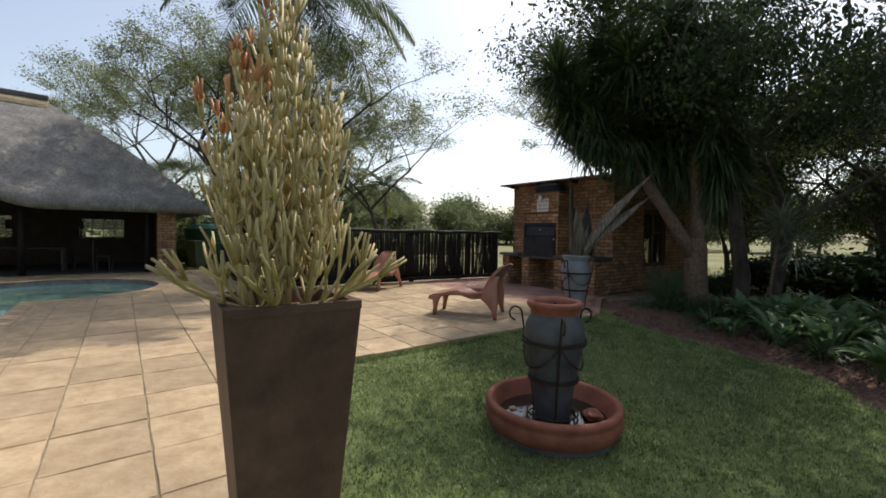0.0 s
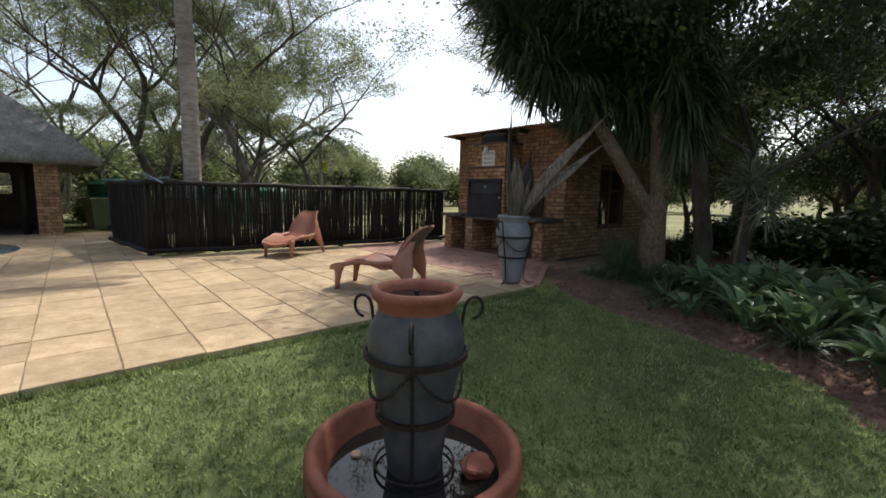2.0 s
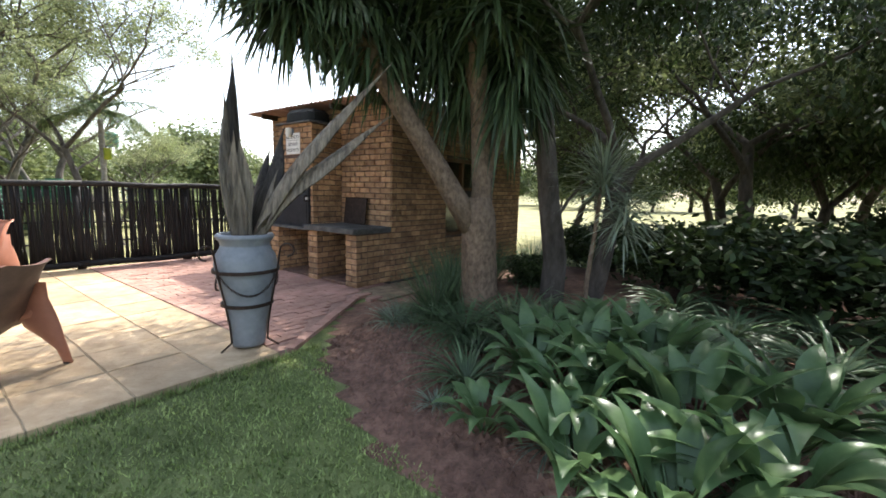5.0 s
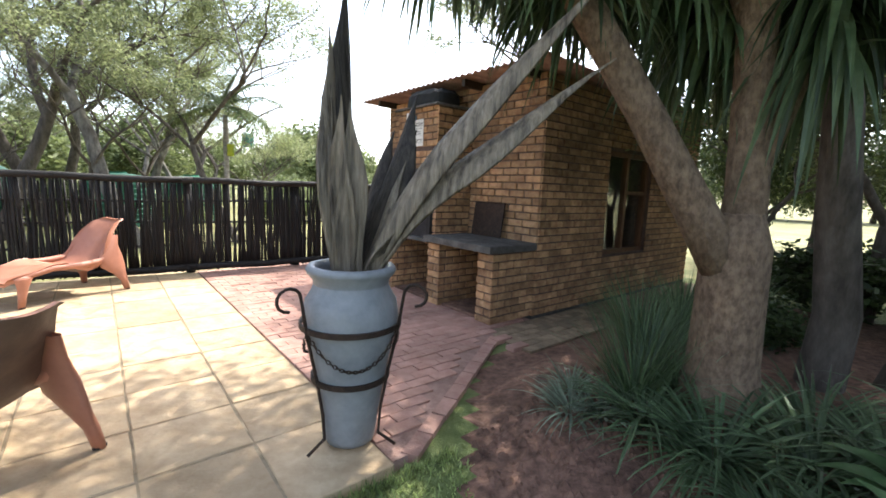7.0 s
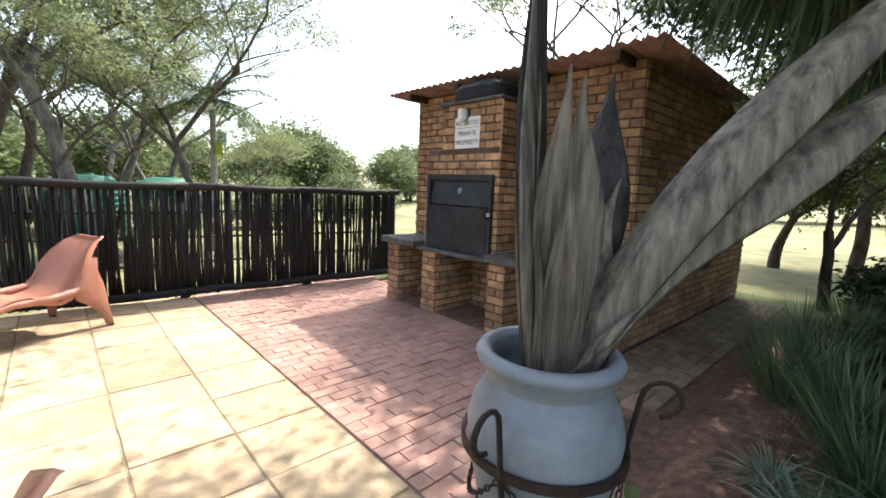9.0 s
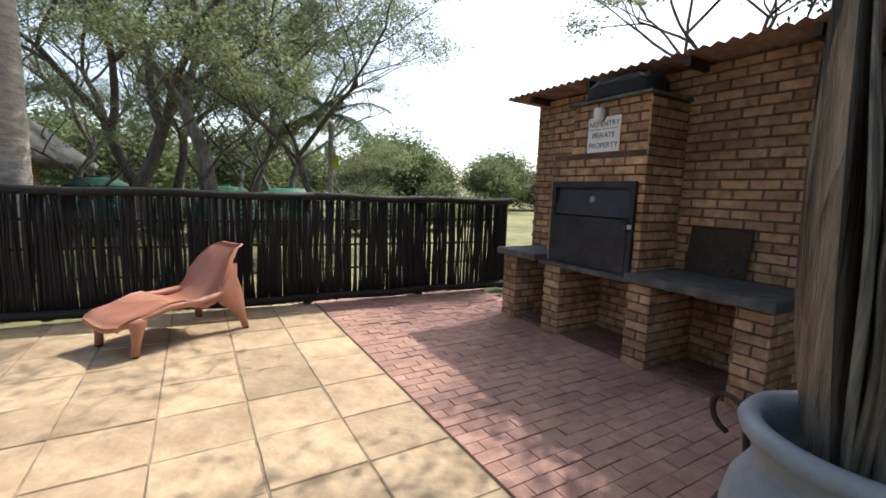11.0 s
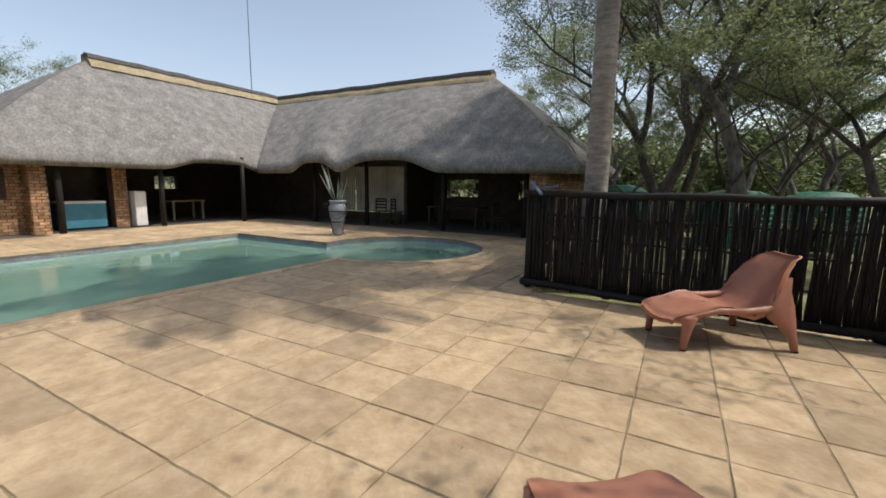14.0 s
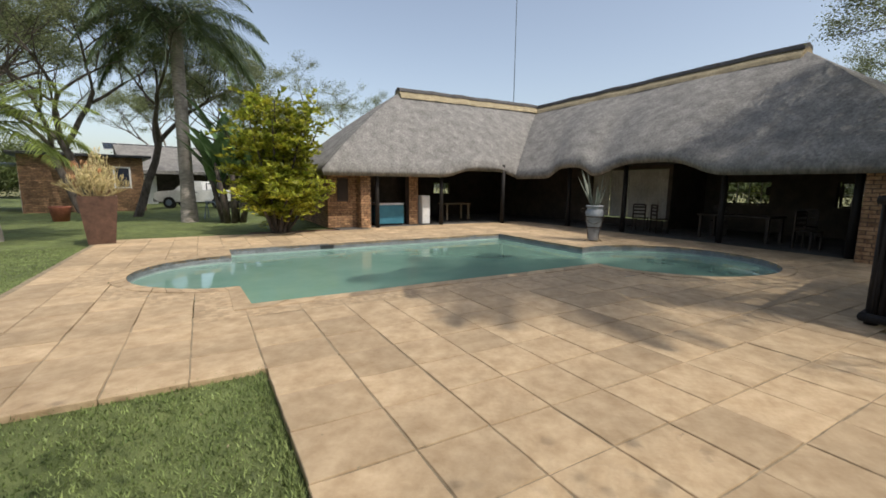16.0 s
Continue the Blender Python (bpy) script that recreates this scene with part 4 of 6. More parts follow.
def pencil_plant(name, label, m, height, spread, seed, count=46):
    """A shrub of upright pencil stems that fork again and again, orange at some tips."""
    e = thing(name, label, "shrub", m)
    rnd = random.Random(seed)
    stems, tips = Geo(), Geo()

    def grow(p, d, length, r, depth):
        q = p + d * length
        mid = p.lerp(q, 0.5) + Vector((rnd.uniform(-1, 1), rnd.uniform(-1, 1), 0)) * length * 0.05
        stems.tube([p, mid, q], [r, r * 0.92, r * 0.8], 5, depth == 0)
        if depth == 0:
            return
        for _ in range(rnd.choice((2, 2, 3, 3))):
            turn = Vector((rnd.uniform(-1, 1), rnd.uniform(-1, 1), rnd.uniform(-0.2, 0.5)))
            nd = (d * 0.9 + turn * 0.62 + Vector((0, 0, 0.28))).normalized()
            grow(q, nd, length * rnd.uniform(0.62, 0.86), r * 0.84, depth - 1)

    def branchlet(p, d, length, r, warm, depth):
        """A short fleshy twig that turns upward and forks like a candelabrum."""
        q = p + d * length * 0.35
        up = (d + Vector((0, 0, 1.1))).normalized()
        e2 = q + up * length * 0.65
        (tips if warm and depth == 0 else stems).tube([p, q, e2], [r, r, r * 0.85], 5, True)
        if depth:
            for _ in range(rnd.choice((2, 3, 3, 4))):
                turn = Vector((rnd.uniform(-1, 1), rnd.uniform(-1, 1), 0)) * 0.6
                branchlet(e2, (up * 0.8 + turn + Vector((0, 0, 0.3))).normalized(), length * rnd.uniform(0.55, 0.95), r * 0.88, warm, depth - 1)

    for k in range(count):
        a, s = k * 2.399, 0.0 if k == 0 else math.sqrt(k / count)
        tall = height * (1.0 if k == 0 else rnd.uniform(0.88, 1.0) - 0.5 * s)
        foot = Vector((0.55 * spread * s * 0.4 * math.cos(a), 0.55 * spread * s * 0.4 * math.sin(a), 0))
        head = Vector((0.52 * spread * s * math.cos(a), 0.52 * spread * s * math.sin(a), tall))
        sway = Vector((rnd.uniform(-1, 1), rnd.uniform(-1, 1), 0)) * 0.03
        line = [foot.lerp(head, q) + sway * math.sin(math.pi * q) + Vector((head.x - foot.x, head.y - foot.y, 0)) * 0.25 * math.sin(math.pi * q) for q in (0, 0.25, 0.5, 0.75, 1)]
        thick = 0.021 if k == 0 else 0.012
        part("trunk", Geo().tube(line, [thick, thick * 0.85, thick * 0.7, thick * 0.55, thick * 0.4], 7), STICK, e, "greyish pencil-plant stem", smooth=True)
        warm = k and rnd.random() < 0.33
        n = int(tall * 0.88 / 0.036)
        for i in range(n):
            q = 0.10 + 0.90 * i / n
            f = min(q * 4, 3.999)
            p = line[int(f)].lerp(line[int(f) + 1], f - int(f))
            b = i * 2.4 + k
            d = Vector((math.cos(b) * 0.85, math.sin(b) * 0.85, 0.7)).normalized()
            branchlet(p, d, spread * rnd.uniform(0.15, 0.27) * (1.12 - 0.45 * q), 0.0062, warm and q > 0.72, 2 if rnd.random() < 0.45 else 1)
    for _ in range(11):                        # low bare twigs that sprawl over the rim
        a = rnd.uniform(0, 6.28)
        grow(Vector((0.05 * math.cos(a), 0.05 * math.sin(a), 0.03)), Vector((math.cos(a), math.sin(a), 0.4)).normalized(), spread * 0.36, 0.0085, 2)
    tagged(part("stem_growth", stems, STICK, e, smooth=True), "yellow-green pencil stems", kind="stuff")
    tagged(part("tip_growth", tips, STICKTIP, e, smooth=True), "orange young stems", kind="stuff")
    return e


planter("planter", "dark rust-brown tapered square planter at lawn edge", pose(0.59, 0.85, -0.06, 0, 0, -3.7), 0.47, 0.29, 1.18)
pencil_plant("pencil_plant", "yellow-green pencil plant with orange tips in planter", pose(0.59, 0.85, 1.02), 1.32, 0.56, 3, 13)
planter("planter", "rust-brown tapered square planter at patio corner", pose(-9.3, 0.7, 0.0, 0, 0, 10), 0.80, 0.55, 1.2)
pencil_plant("pencil_plant", "pale bushy pencil plant with orange tips in planter", pose(-9.3, 0.7, 1.10), 1.05, 1.0, 9, 12)
small = thing("flower_pot", "small round terracotta flower pot on lawn", "flower pot", pose(-18.5, -2.1, -0.045))
part("body", Geo().lathe([(0.0, 0.0), (0.26, 0.0), (0.36, 0.55), (0.38, 0.60), (0.36, 0.62), (0.32, 0.6), (0.31, 0.52), (0.0, 0.5)], 28), TERRACOTTA, small, smooth=True)


# ---- thatched house ----
RV, RU_, RZ = 18.9, -13.6, 5.6         # the ridges' lines and their height
EV, EU, EZ = 14.6, -9.9, 2.05          # the eaves' lines and their height


def eave_lift(s, marks):
    """The thatch's edge lifts over the openings between the posts."""
    return sum(h * math.exp(-((s - c) / w) ** 4) for c, w, h in marks)


def thatch_roof(house):
    """An L of two hipped wings; front slopes from many rows, bulging a little, with a thick cut edge."""
    rows = 14
    marks_a, marks_b = [(-3.8, 1.5, 0.42), (-6.9, 0.85, 0.38)], [(13.0, 1.35, 0.30)]

    def slope(edge_pts, ridge_pts, name):
        g, n = Geo(), len(edge_pts)
        for r in range(rows + 1):
            k = r / rows
            for e, q in zip(edge_pts, ridge_pts):
                p = Vector(e).lerp(Vector(q), k)
                p.z += 0.16 * math.sin(math.pi * k) + 0.03 * noise.noise(p * 1.3)
                g.v.append(p)
        g.f = [(r * n + i, r * n + i + 1, (r + 1) * n + i + 1, (r + 1) * n + i) for r in range(rows) for i in range(n - 1)]
        base = len(g.v)
        for e, q in zip(edge_pts, ridge_pts):            # the cut edge and the underside
            d = (Vector(q) - Vector(e)).normalized()
            g.v.append(Vector(e) + d * 0.10 + Vector((0, 0, -0.26)))
        for e, q in zip(edge_pts, ridge_pts):
            p = Vector(e).lerp(Vector(q), 1.0)
            g.v.append(p + Vector((0, 0, -0.30)))
        g.f += [(i + 1, i, base + i, base + i + 1) for i in range(n - 1)] + [(base + i + 1, base + i, base + n + i, base + n + i + 1) for i in range(n - 1)]
        part(name, g, THATCH, house, "grey weathered thatch", smooth=True)

    n = 64
    us = [2.36 + (EU - 2.36) * i / n for i in range(n + 1)]
    slope([(u, EV, EZ + eave_lift(u, marks_a)) for u in us], [(max(RU_, min(-1.95, u if u > -1.95 else -1.95 + (u + 1.95) * (RU_ + 1.95) / (EU + 1.95))), RV, RZ) for u in us], "thatch_front")
    vs = [EV + (6.5 - EV) * i / n for i in range(n + 1)]
    slope([(EU, v, EZ + eave_lift(v, marks_b)) for v in vs], [(RU_, max(10.9, min(RV, RV + (v - EV) * (RV - 10.9) / (EV - 10.9))), RZ) for v in vs], "thatch_front")
    ve = [23.2 + (EV - 23.2) * i / 16 for i in range(17)]
    slope([(2.36, v, EZ) for v in ve], [(-1.95, RV, RZ)] * 17, "thatch_hip")
    ue = [EU + (-17.3 - EU) * i / 16 for i in range(17)]
    slope([(u, 6.5, EZ) for u in ue], [(RU_, 10.9, RZ)] * 17, "thatch_hip")
    ub = [-17.3 + (2.36 + 17.3) * i / 20 for i in range(21)]
    slope([(u, 23.2, EZ) for u in ub], [(max(RU_, min(-1.95, u)), RV, RZ) for u in ub], "thatch_back")
    vb = [6.5 + 16.7 * i / 20 for i in range(21)]
    slope([(-17.3, v, EZ) for v in vb], [(RU_, max(10.9, min(RV, v)), RZ) for v in vb], "thatch_back")
    # straw band and cement cap along both ridges
    for a, b in (((-1.85, RV), (RU_, RV)), ((RU_, RV), (RU_, 10.8))):
        a, b = Vector((*a, 0)), Vector((*b, 0))
        d = (b - a).normalized()
        s = Vector((-d.y, d.x, 0))
        count = 24
        for name, mtl, half, drop, lift in (("straw_band", STRAW, 0.45, 0.38, 0.10), ("ridge_cap", RIDGE, 0.26, 0.17, 0.20)):
            g = Geo()
            for i in range(count + 1):
                p = a.lerp(b, i / count)
                sag = 0.04 * noise.noise(Vector((i * 0.6, half, 2)))
                for q, z in ((-1, -drop), (-0.85, -drop + 0.13), (-0.35, -0.02), (0, 0.03), (0.35, -0.02), (0.85, -drop + 0.13), (1, -drop)):
                    g.v.append(p + s * q * half + Vector((0, 0, RZ + lift + z + sag)))
            g.f = [(i * 7 + j, i * 7 + j + 1, i * 7 + 8 + j, i * 7 + 7 + j) for i in range(count) for j in range(6)] + [tuple(range(6, -1, -1)), tuple(count * 7 + j for j in range(7))]
            part(name, g, mtl, house, "golden straw band" if mtl is STRAW else "dark cement ridge cap", smooth=False)


def window_unit(house, m, width, height, cols, rows):
    """A small-paned timber window, in its own axes: x along, z up."""
    g = Geo().box((0, -0.04, 0), (0.05, 0.04, height)).box((width - 0.05, -0.04, 0), (width, 0.04, height)).box((0.05, -0.04, 0), (width - 0.05, 0.04, 0.05)).box((0.05, -0.04, height - 0.05), (width - 0.05, 0.04, height))
    w = part("window", g, DARKWOOD, house, "small-paned window", m=m)
    for c in range(1, cols):
        part("glazing_bar", Geo().box((width * c / cols - 0.012, -0.02, 0.05), (width * c / cols + 0.012, 0.02, height - 0.05)), WHITE, w)
    for r in range(1, rows):
        part("glazing_bar", Geo().box((0.05, -0.018, height * r / rows - 0.012), (width - 0.05, 0.018, height * r / rows + 0.012)), WHITE, w)
    p = part("pane", Geo().box((0.05, -0.003, 0.05), (width - 0.05, 0.003, height - 0.05)), GLASS, w)
    p.visible_shadow = False


def wall_with_holes(parent, material, label, a, b, thick, height, holes):
    """A wall from a to b with openings (s0, s1, z0, z1) that go through it."""
    a, b = Vector((*a, 0)), Vector((*b, 0))
    d = (b - a).normalized()
    m = Matrix((d, Vector((-d.y, d.x, 0)), Vector((0, 0, 1)))).transposed().to_4x4()
    m.translation = a
    panels, s = [], 0.0
    for h0, h1, z0, z1 in sorted(holes):
        panels += [Geo().box((s, 0, 0), (h0, thick, height), m), Geo().box((h0, 0, 0), (h1, thick, z0), m), Geo().box((h0, 0, z1), (h1, thick, height), m)]
        s = h1
    for g in panels + [Geo().box((s, 0, 0), ((b - a).length, thick, height), m)]:
        part("wall", g, material, parent, label)


def build_house():
    house = thing("thatched_house", "L-shaped brick lapa house with scalloped grey thatch and open veranda", "house")
    thatch_roof(house)
    height = 2.35
    holes_a = [(0.9, 2.3, 0.95, 1.75), (4.1, 5.7, 0.95, 1.8)]
    wall_with_holes(house, INNER, "back wall coloured dark for indoor shade", (1.1, 20.5), (-5.2, 20.5), 0.22, height, holes_a)
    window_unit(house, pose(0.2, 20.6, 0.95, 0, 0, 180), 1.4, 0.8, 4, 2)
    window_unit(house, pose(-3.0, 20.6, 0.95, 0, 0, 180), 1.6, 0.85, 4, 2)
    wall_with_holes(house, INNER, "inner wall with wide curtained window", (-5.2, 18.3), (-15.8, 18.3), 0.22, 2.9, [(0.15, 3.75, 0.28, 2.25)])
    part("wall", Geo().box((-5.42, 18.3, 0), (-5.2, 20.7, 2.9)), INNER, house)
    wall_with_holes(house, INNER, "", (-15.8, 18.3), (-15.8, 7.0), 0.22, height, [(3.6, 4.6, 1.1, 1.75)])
    window_unit(house, pose(-15.7, 14.7, 1.1, 0, 0, -90), 1.0, 0.65, 4, 2)
    # brick end of the right wing
    end = part("wall", Geo().box((1.10, 15.05, 0), (1.32, 20.7, 2.3)).box((0.98, 14.95, 0), (1.44, 15.40, 2.25)), MORTAR, house, "brick end wall")
    brick_face(end, (0.98, 14.95, 0), (1, 0, 0), (0, -1, 0), 0.46, 2.24, singles=60)
    brick_face(end, (0.98, 15.40, 0), (0, -1, 0), (-1, 0, 0), 0.45, 2.24, singles=60)
    brick_face(end, (1.44, 14.95, 0), (0, 1, 0), (1, 0, 0), 0.45, 2.24, singles=60)
    brick_face(end, (1.32, 15.40, 0), (0, 1, 0), (1, 0, 0), 5.2, 2.24, singles=0)
    # brick room at the left wing's end, and its pillar
    room = part("wall", Geo().box((-11.1, 6.9, 0), (-10.88, 8.05, 2.3)).box((-15.8, 6.9, 0), (-11.1, 7.12, 2.3)).box((-10.9, 7.98, 0), (-10.42, 8.36, 2.3)).box((-15.6, 8.14, 0), (-12.4, 8.36, 2.3)), MORTAR, house, "brick room")
    brick_face(room, (-10.88, 6.9, 0), (0, 1, 0), (1, 0, 0), 1.08, 2.3, holes=((0.35, 0.75, 1.0, 1.75),), singles=120)
    brick_face(room, (-15.0, 6.9, 0), (1, 0, 0), (0, -1, 0), 4.1, 2.3, singles=0)
    brick_face(room, (-10.42, 7.98, 0), (0, 1, 0), (1, 0, 0), 0.38, 2.3, singles=60)
    brick_face(room, (-10.9, 7.98, 0), (1, 0, 0), (0, -1, 0), 0.48, 2.3, singles=60)
    part("window", Geo().box((-10.885, 7.25, 1.0), (-10.85, 7.65, 1.75)), DARKWOOD, house, "small dark window")
    pil = part("pilaster", Geo().box((-11.35, 10.15, 0), (-11.0, 10.55, 2.4)), MORTAR, house)
    brick_face(pil, (-11.0, 10.15, 0), (0, 1, 0), (1, 0, 0), 0.40, 2.4, singles=60)
    part("wall", Geo().box((-12.6, 8.36, 0), (-12.4, 10.2, 2.5)), INNER, house, "beige plastered store wall darkened for shade")
    for u, v in ((-2.17, 15.7), (-5.41, 15.75), (-7.75, 15.5), (-10.0, 14.0), (-10.34, 11.24), (-10.3, 8.55), (0.72, 15.45)):
        part("veranda_post", Geo().tube([(u, v, 0), (u + 0.01, v, 1.2), (u, v + 0.01, 2.42)], [0.085, 0.08, 0.075], 12), CHARRED, house, "dark timber post", smooth=True)
    part("eave_beam", Geo().tube([(1.1, 15.75, 2.33), (-10.2, 15.75, 2.33)], 0.07, 8), CHARRED, house)
    part("eave_beam", Geo().tube([(-10.4, 15.75, 2.33), (-10.4, 8.2, 2.33)], 0.07, 8), CHARRED, house)
    part("floor", Geo().box((-15.8, 7.1, -0.05), (-9.65, 20.5, -0.012)).box((-9.6, 15.4, -0.05), (1.1, 20.5, -0.012)), CONCRETE, house, "dim tiled veranda floor")


build_house()

# curtains: four hung lengths of pleated cloth
for k in range(4):
    g, n = Geo(), 40
    u0 = -8.9 + k * 0.90
    for z in (0.32, 2.22):
        g.v += [(u0 + 0.88 * i / n, 18.2 + 0.03 * math.sin(i * 1.1 + k) - 0.02, z) for i in range(n + 1)]
    g.f = [(i, i + 1, n + 2 + i, n + 1 + i) for i in range(n)]
    solo("curtain", g, CURTAIN, "off-white pleated curtain hanging behind the veranda", "curtain", group="veranda curtains", smooth=True)


def ladder_chair():
    c = thing("dining_chair", "dark wooden ladder-back chair on the veranda", "chair", group="veranda chairs")
    for x in (-0.2, 0.2):
        part("leg", Geo().box((x - 0.02, -0.22, 0), (x + 0.02, -0.18, 0.45)), DARKWOOD, c)
        part("leg", Geo().box((x - 0.02, 0.18, 0), (x + 0.02, 0.22, 0.95)), DARKWOOD, c)
    part("seat", Geo().slab((-0.23, -0.23, 0.44), (0.23, 0.22, 0.475), 0.01), DARKWOOD, c)
    for z in (0.58, 0.70, 0.82, 0.91):
        part("back_slat", Geo().box((-0.18, 0.19, z), (0.18, 0.21, z + 0.06)), DARKWOOD, c)
    return c


chair = ladder_chair()
chair.matrix_basis = YARD @ pose(-4.6, 16.6, 0, 0, 0, 150)
for u, v, r in ((-5.4, 16.7, 200), (-3.3, 17.8, 20), (-0.4, 16.4, 80), (-1.0, 17.9, 10)):
    copy_thing(chair, YARD @ pose(u, v, 0, 0, 0, r))


def table(m, w, d, label, mtl):
    t = thing("dining_table", label, "table", m)
    part("tabletop", Geo().slab((-w / 2, -d / 2, 0.70), (w / 2, d / 2, 0.75), 0.01), mtl, t)
    for x in (-1, 1):
        for y in (-1, 1):
            part("leg", Geo().box((x * (w / 2 - 0.08) - 0.035, y * (d / 2 - 0.08) - 0.035, 0), (x * (w / 2 - 0.08) + 0.035, y * (d / 2 - 0.08) + 0.035, 0.70)), mtl, t)


table(pose(-2.3, 17.0, 0), 2.0, 0.95, "long dark wooden dining table on the veranda", DARKWOOD)
table(pose(-12.6, 13.2, 0, 0, 0, 90), 1.3, 0.8, "pale wooden table inside the open veranda", SANDSTONE)
fz = thing("chest_freezer", "blue chest freezer with pale lid under the veranda", "freezer", pose(-11.3, 8.75, 0))
part("body", Geo().slab((-0.33, 0, 0.06), (0.33, 1.15, 0.78), 0.02), BLUE, fz)
part("lid", Geo().slab((-0.34, -0.01, 0.785), (0.34, 1.16, 0.85), 0.02), WHITE, fz, "pale lid")
part("foot_bar", Geo().box((-0.3, 0.05, 0), (0.3, 1.1, 0.06)), RUBBER, fz)
fr = thing("white_cabinet", "narrow white cabinet beside the brick pilaster", "cabinet", pose(-10.95, 10.62, 0))
part("body", Geo().slab((-0.25, 0, 0.02), (0.18, 0.34, 1.15), 0.01), WHITE, fr)
part("door", Geo().slab((0.182, 0.01, 0.05), (0.20, 0.33, 1.13), 0.005), WHITE, fr)
for u, z in ((-0.9, 1.75), (-2.6, 1.75), (-4.4, 1.75)):
    fm = thing("picture_frame", "small framed picture on the veranda wall", "picture", pose(u - 0.6, 20.47, z - 0.45), "veranda pictures")
    part("frame", Geo().box((0, -0.03, 0), (0.42, 0, 0.3)), DARKWOOD, fm)
    part("sheet", Geo().box((0.04, -0.035, 0.04), (0.38, -0.031, 0.26)), INNER, fm)

mast = thing("aerial_mast", "thin tall radio mast behind the thatched roof", "mast", pose(-16.4, 19.5, 0))
part("pole", Geo().tube([(0, 0, 0), (0, 0, 16)], [0.035, 0.02], 6), GREYMETAL, mast)

bin_ = thing("wheelie_bin", "green plastic wheelie bin with lid beside the house", "wheelie bin", pose(2.25, 16.4, -0.045, 0, 0, 20))
g = Geo()
for q, w, z in ((0.20, 0.24, 0.08), (0.27, 0.29, 0.95)):
    g.v += [(-q, -w, z), (q, -w, z), (q, w, z), (-q, w, z)]
g.f = [(3, 2, 1, 0), (4, 5, 6, 7)] + [(k, (k + 1) % 4, 4 + (k + 1) % 4, 4 + k) for k in range(4)]
part("body", g, BINGREEN, bin_)
part("lid", Geo().slab((-0.30, -0.31, 0.95), (0.30, 0.31, 1.01), 0.03), BINGREEN, bin_)
for s in (-0.24, 0.24):
    part("wheel", Geo().tube([(0.2, s - 0.03, 0.1), (0.2, s + 0.03, 0.1)], 0.1, 16), RUBBER, bin_)
part("handle", Geo().tube([(0.3, -0.2, 0.93), (0.36, -0.2, 0.95), (0.36, 0.2, 0.95), (0.3, 0.2, 0.93)], 0.015, 6), BINGREEN, bin_)


def tank(m, r, h, label):
    t = thing("water_tank", label, "water tank", m, "green water tanks")
    prof = [(0.0, 0.0), (r, 0.0)]
    for k in range(9):
        z = h * 0.82 * (k + 0.5) / 9
        prof += [(r, z), (r * 0.975, z + h * 0.03)]
    prof += [(r, h * 0.84), (r * 0.6, h * 0.95), (r * 0.25, h * 0.97), (r * 0.25, h), (0, h)]
    part("barrel", Geo().lathe(prof, 32), GREENPLASTIC, t, smooth=False)


tank(pose(6.0, 17.6, -0.045), 0.9, 1.58, "ribbed green plastic water tank behind fence")
tank(pose(8.0, 18.4, -0.045), 0.9, 1.58, "ribbed green plastic water tank behind fence")
tank(pose(2.9, 19.2, -0.045), 0.8, 1.7, "ribbed green plastic water tank beside the house")
tw = thing("water_tower", "far green tank on a high steel stand", "water tower", pose(17.0, 46, -0.045))
part("barrel", Geo().lathe([(0, 4.6), (0.55, 4.6), (0.55, 5.7), (0.2, 5.9), (0, 5.9)], 20), GREENPLASTIC, tw)
for x, y in ((-1, -1), (1, -1), (-1, 1), (1, 1)):
    part("leg", Geo().tube([(x * 0.7, y * 0.7, 0), (x * 0.5, y * 0.5, 4.6)], 0.06, 6), GREYMETAL, tw)


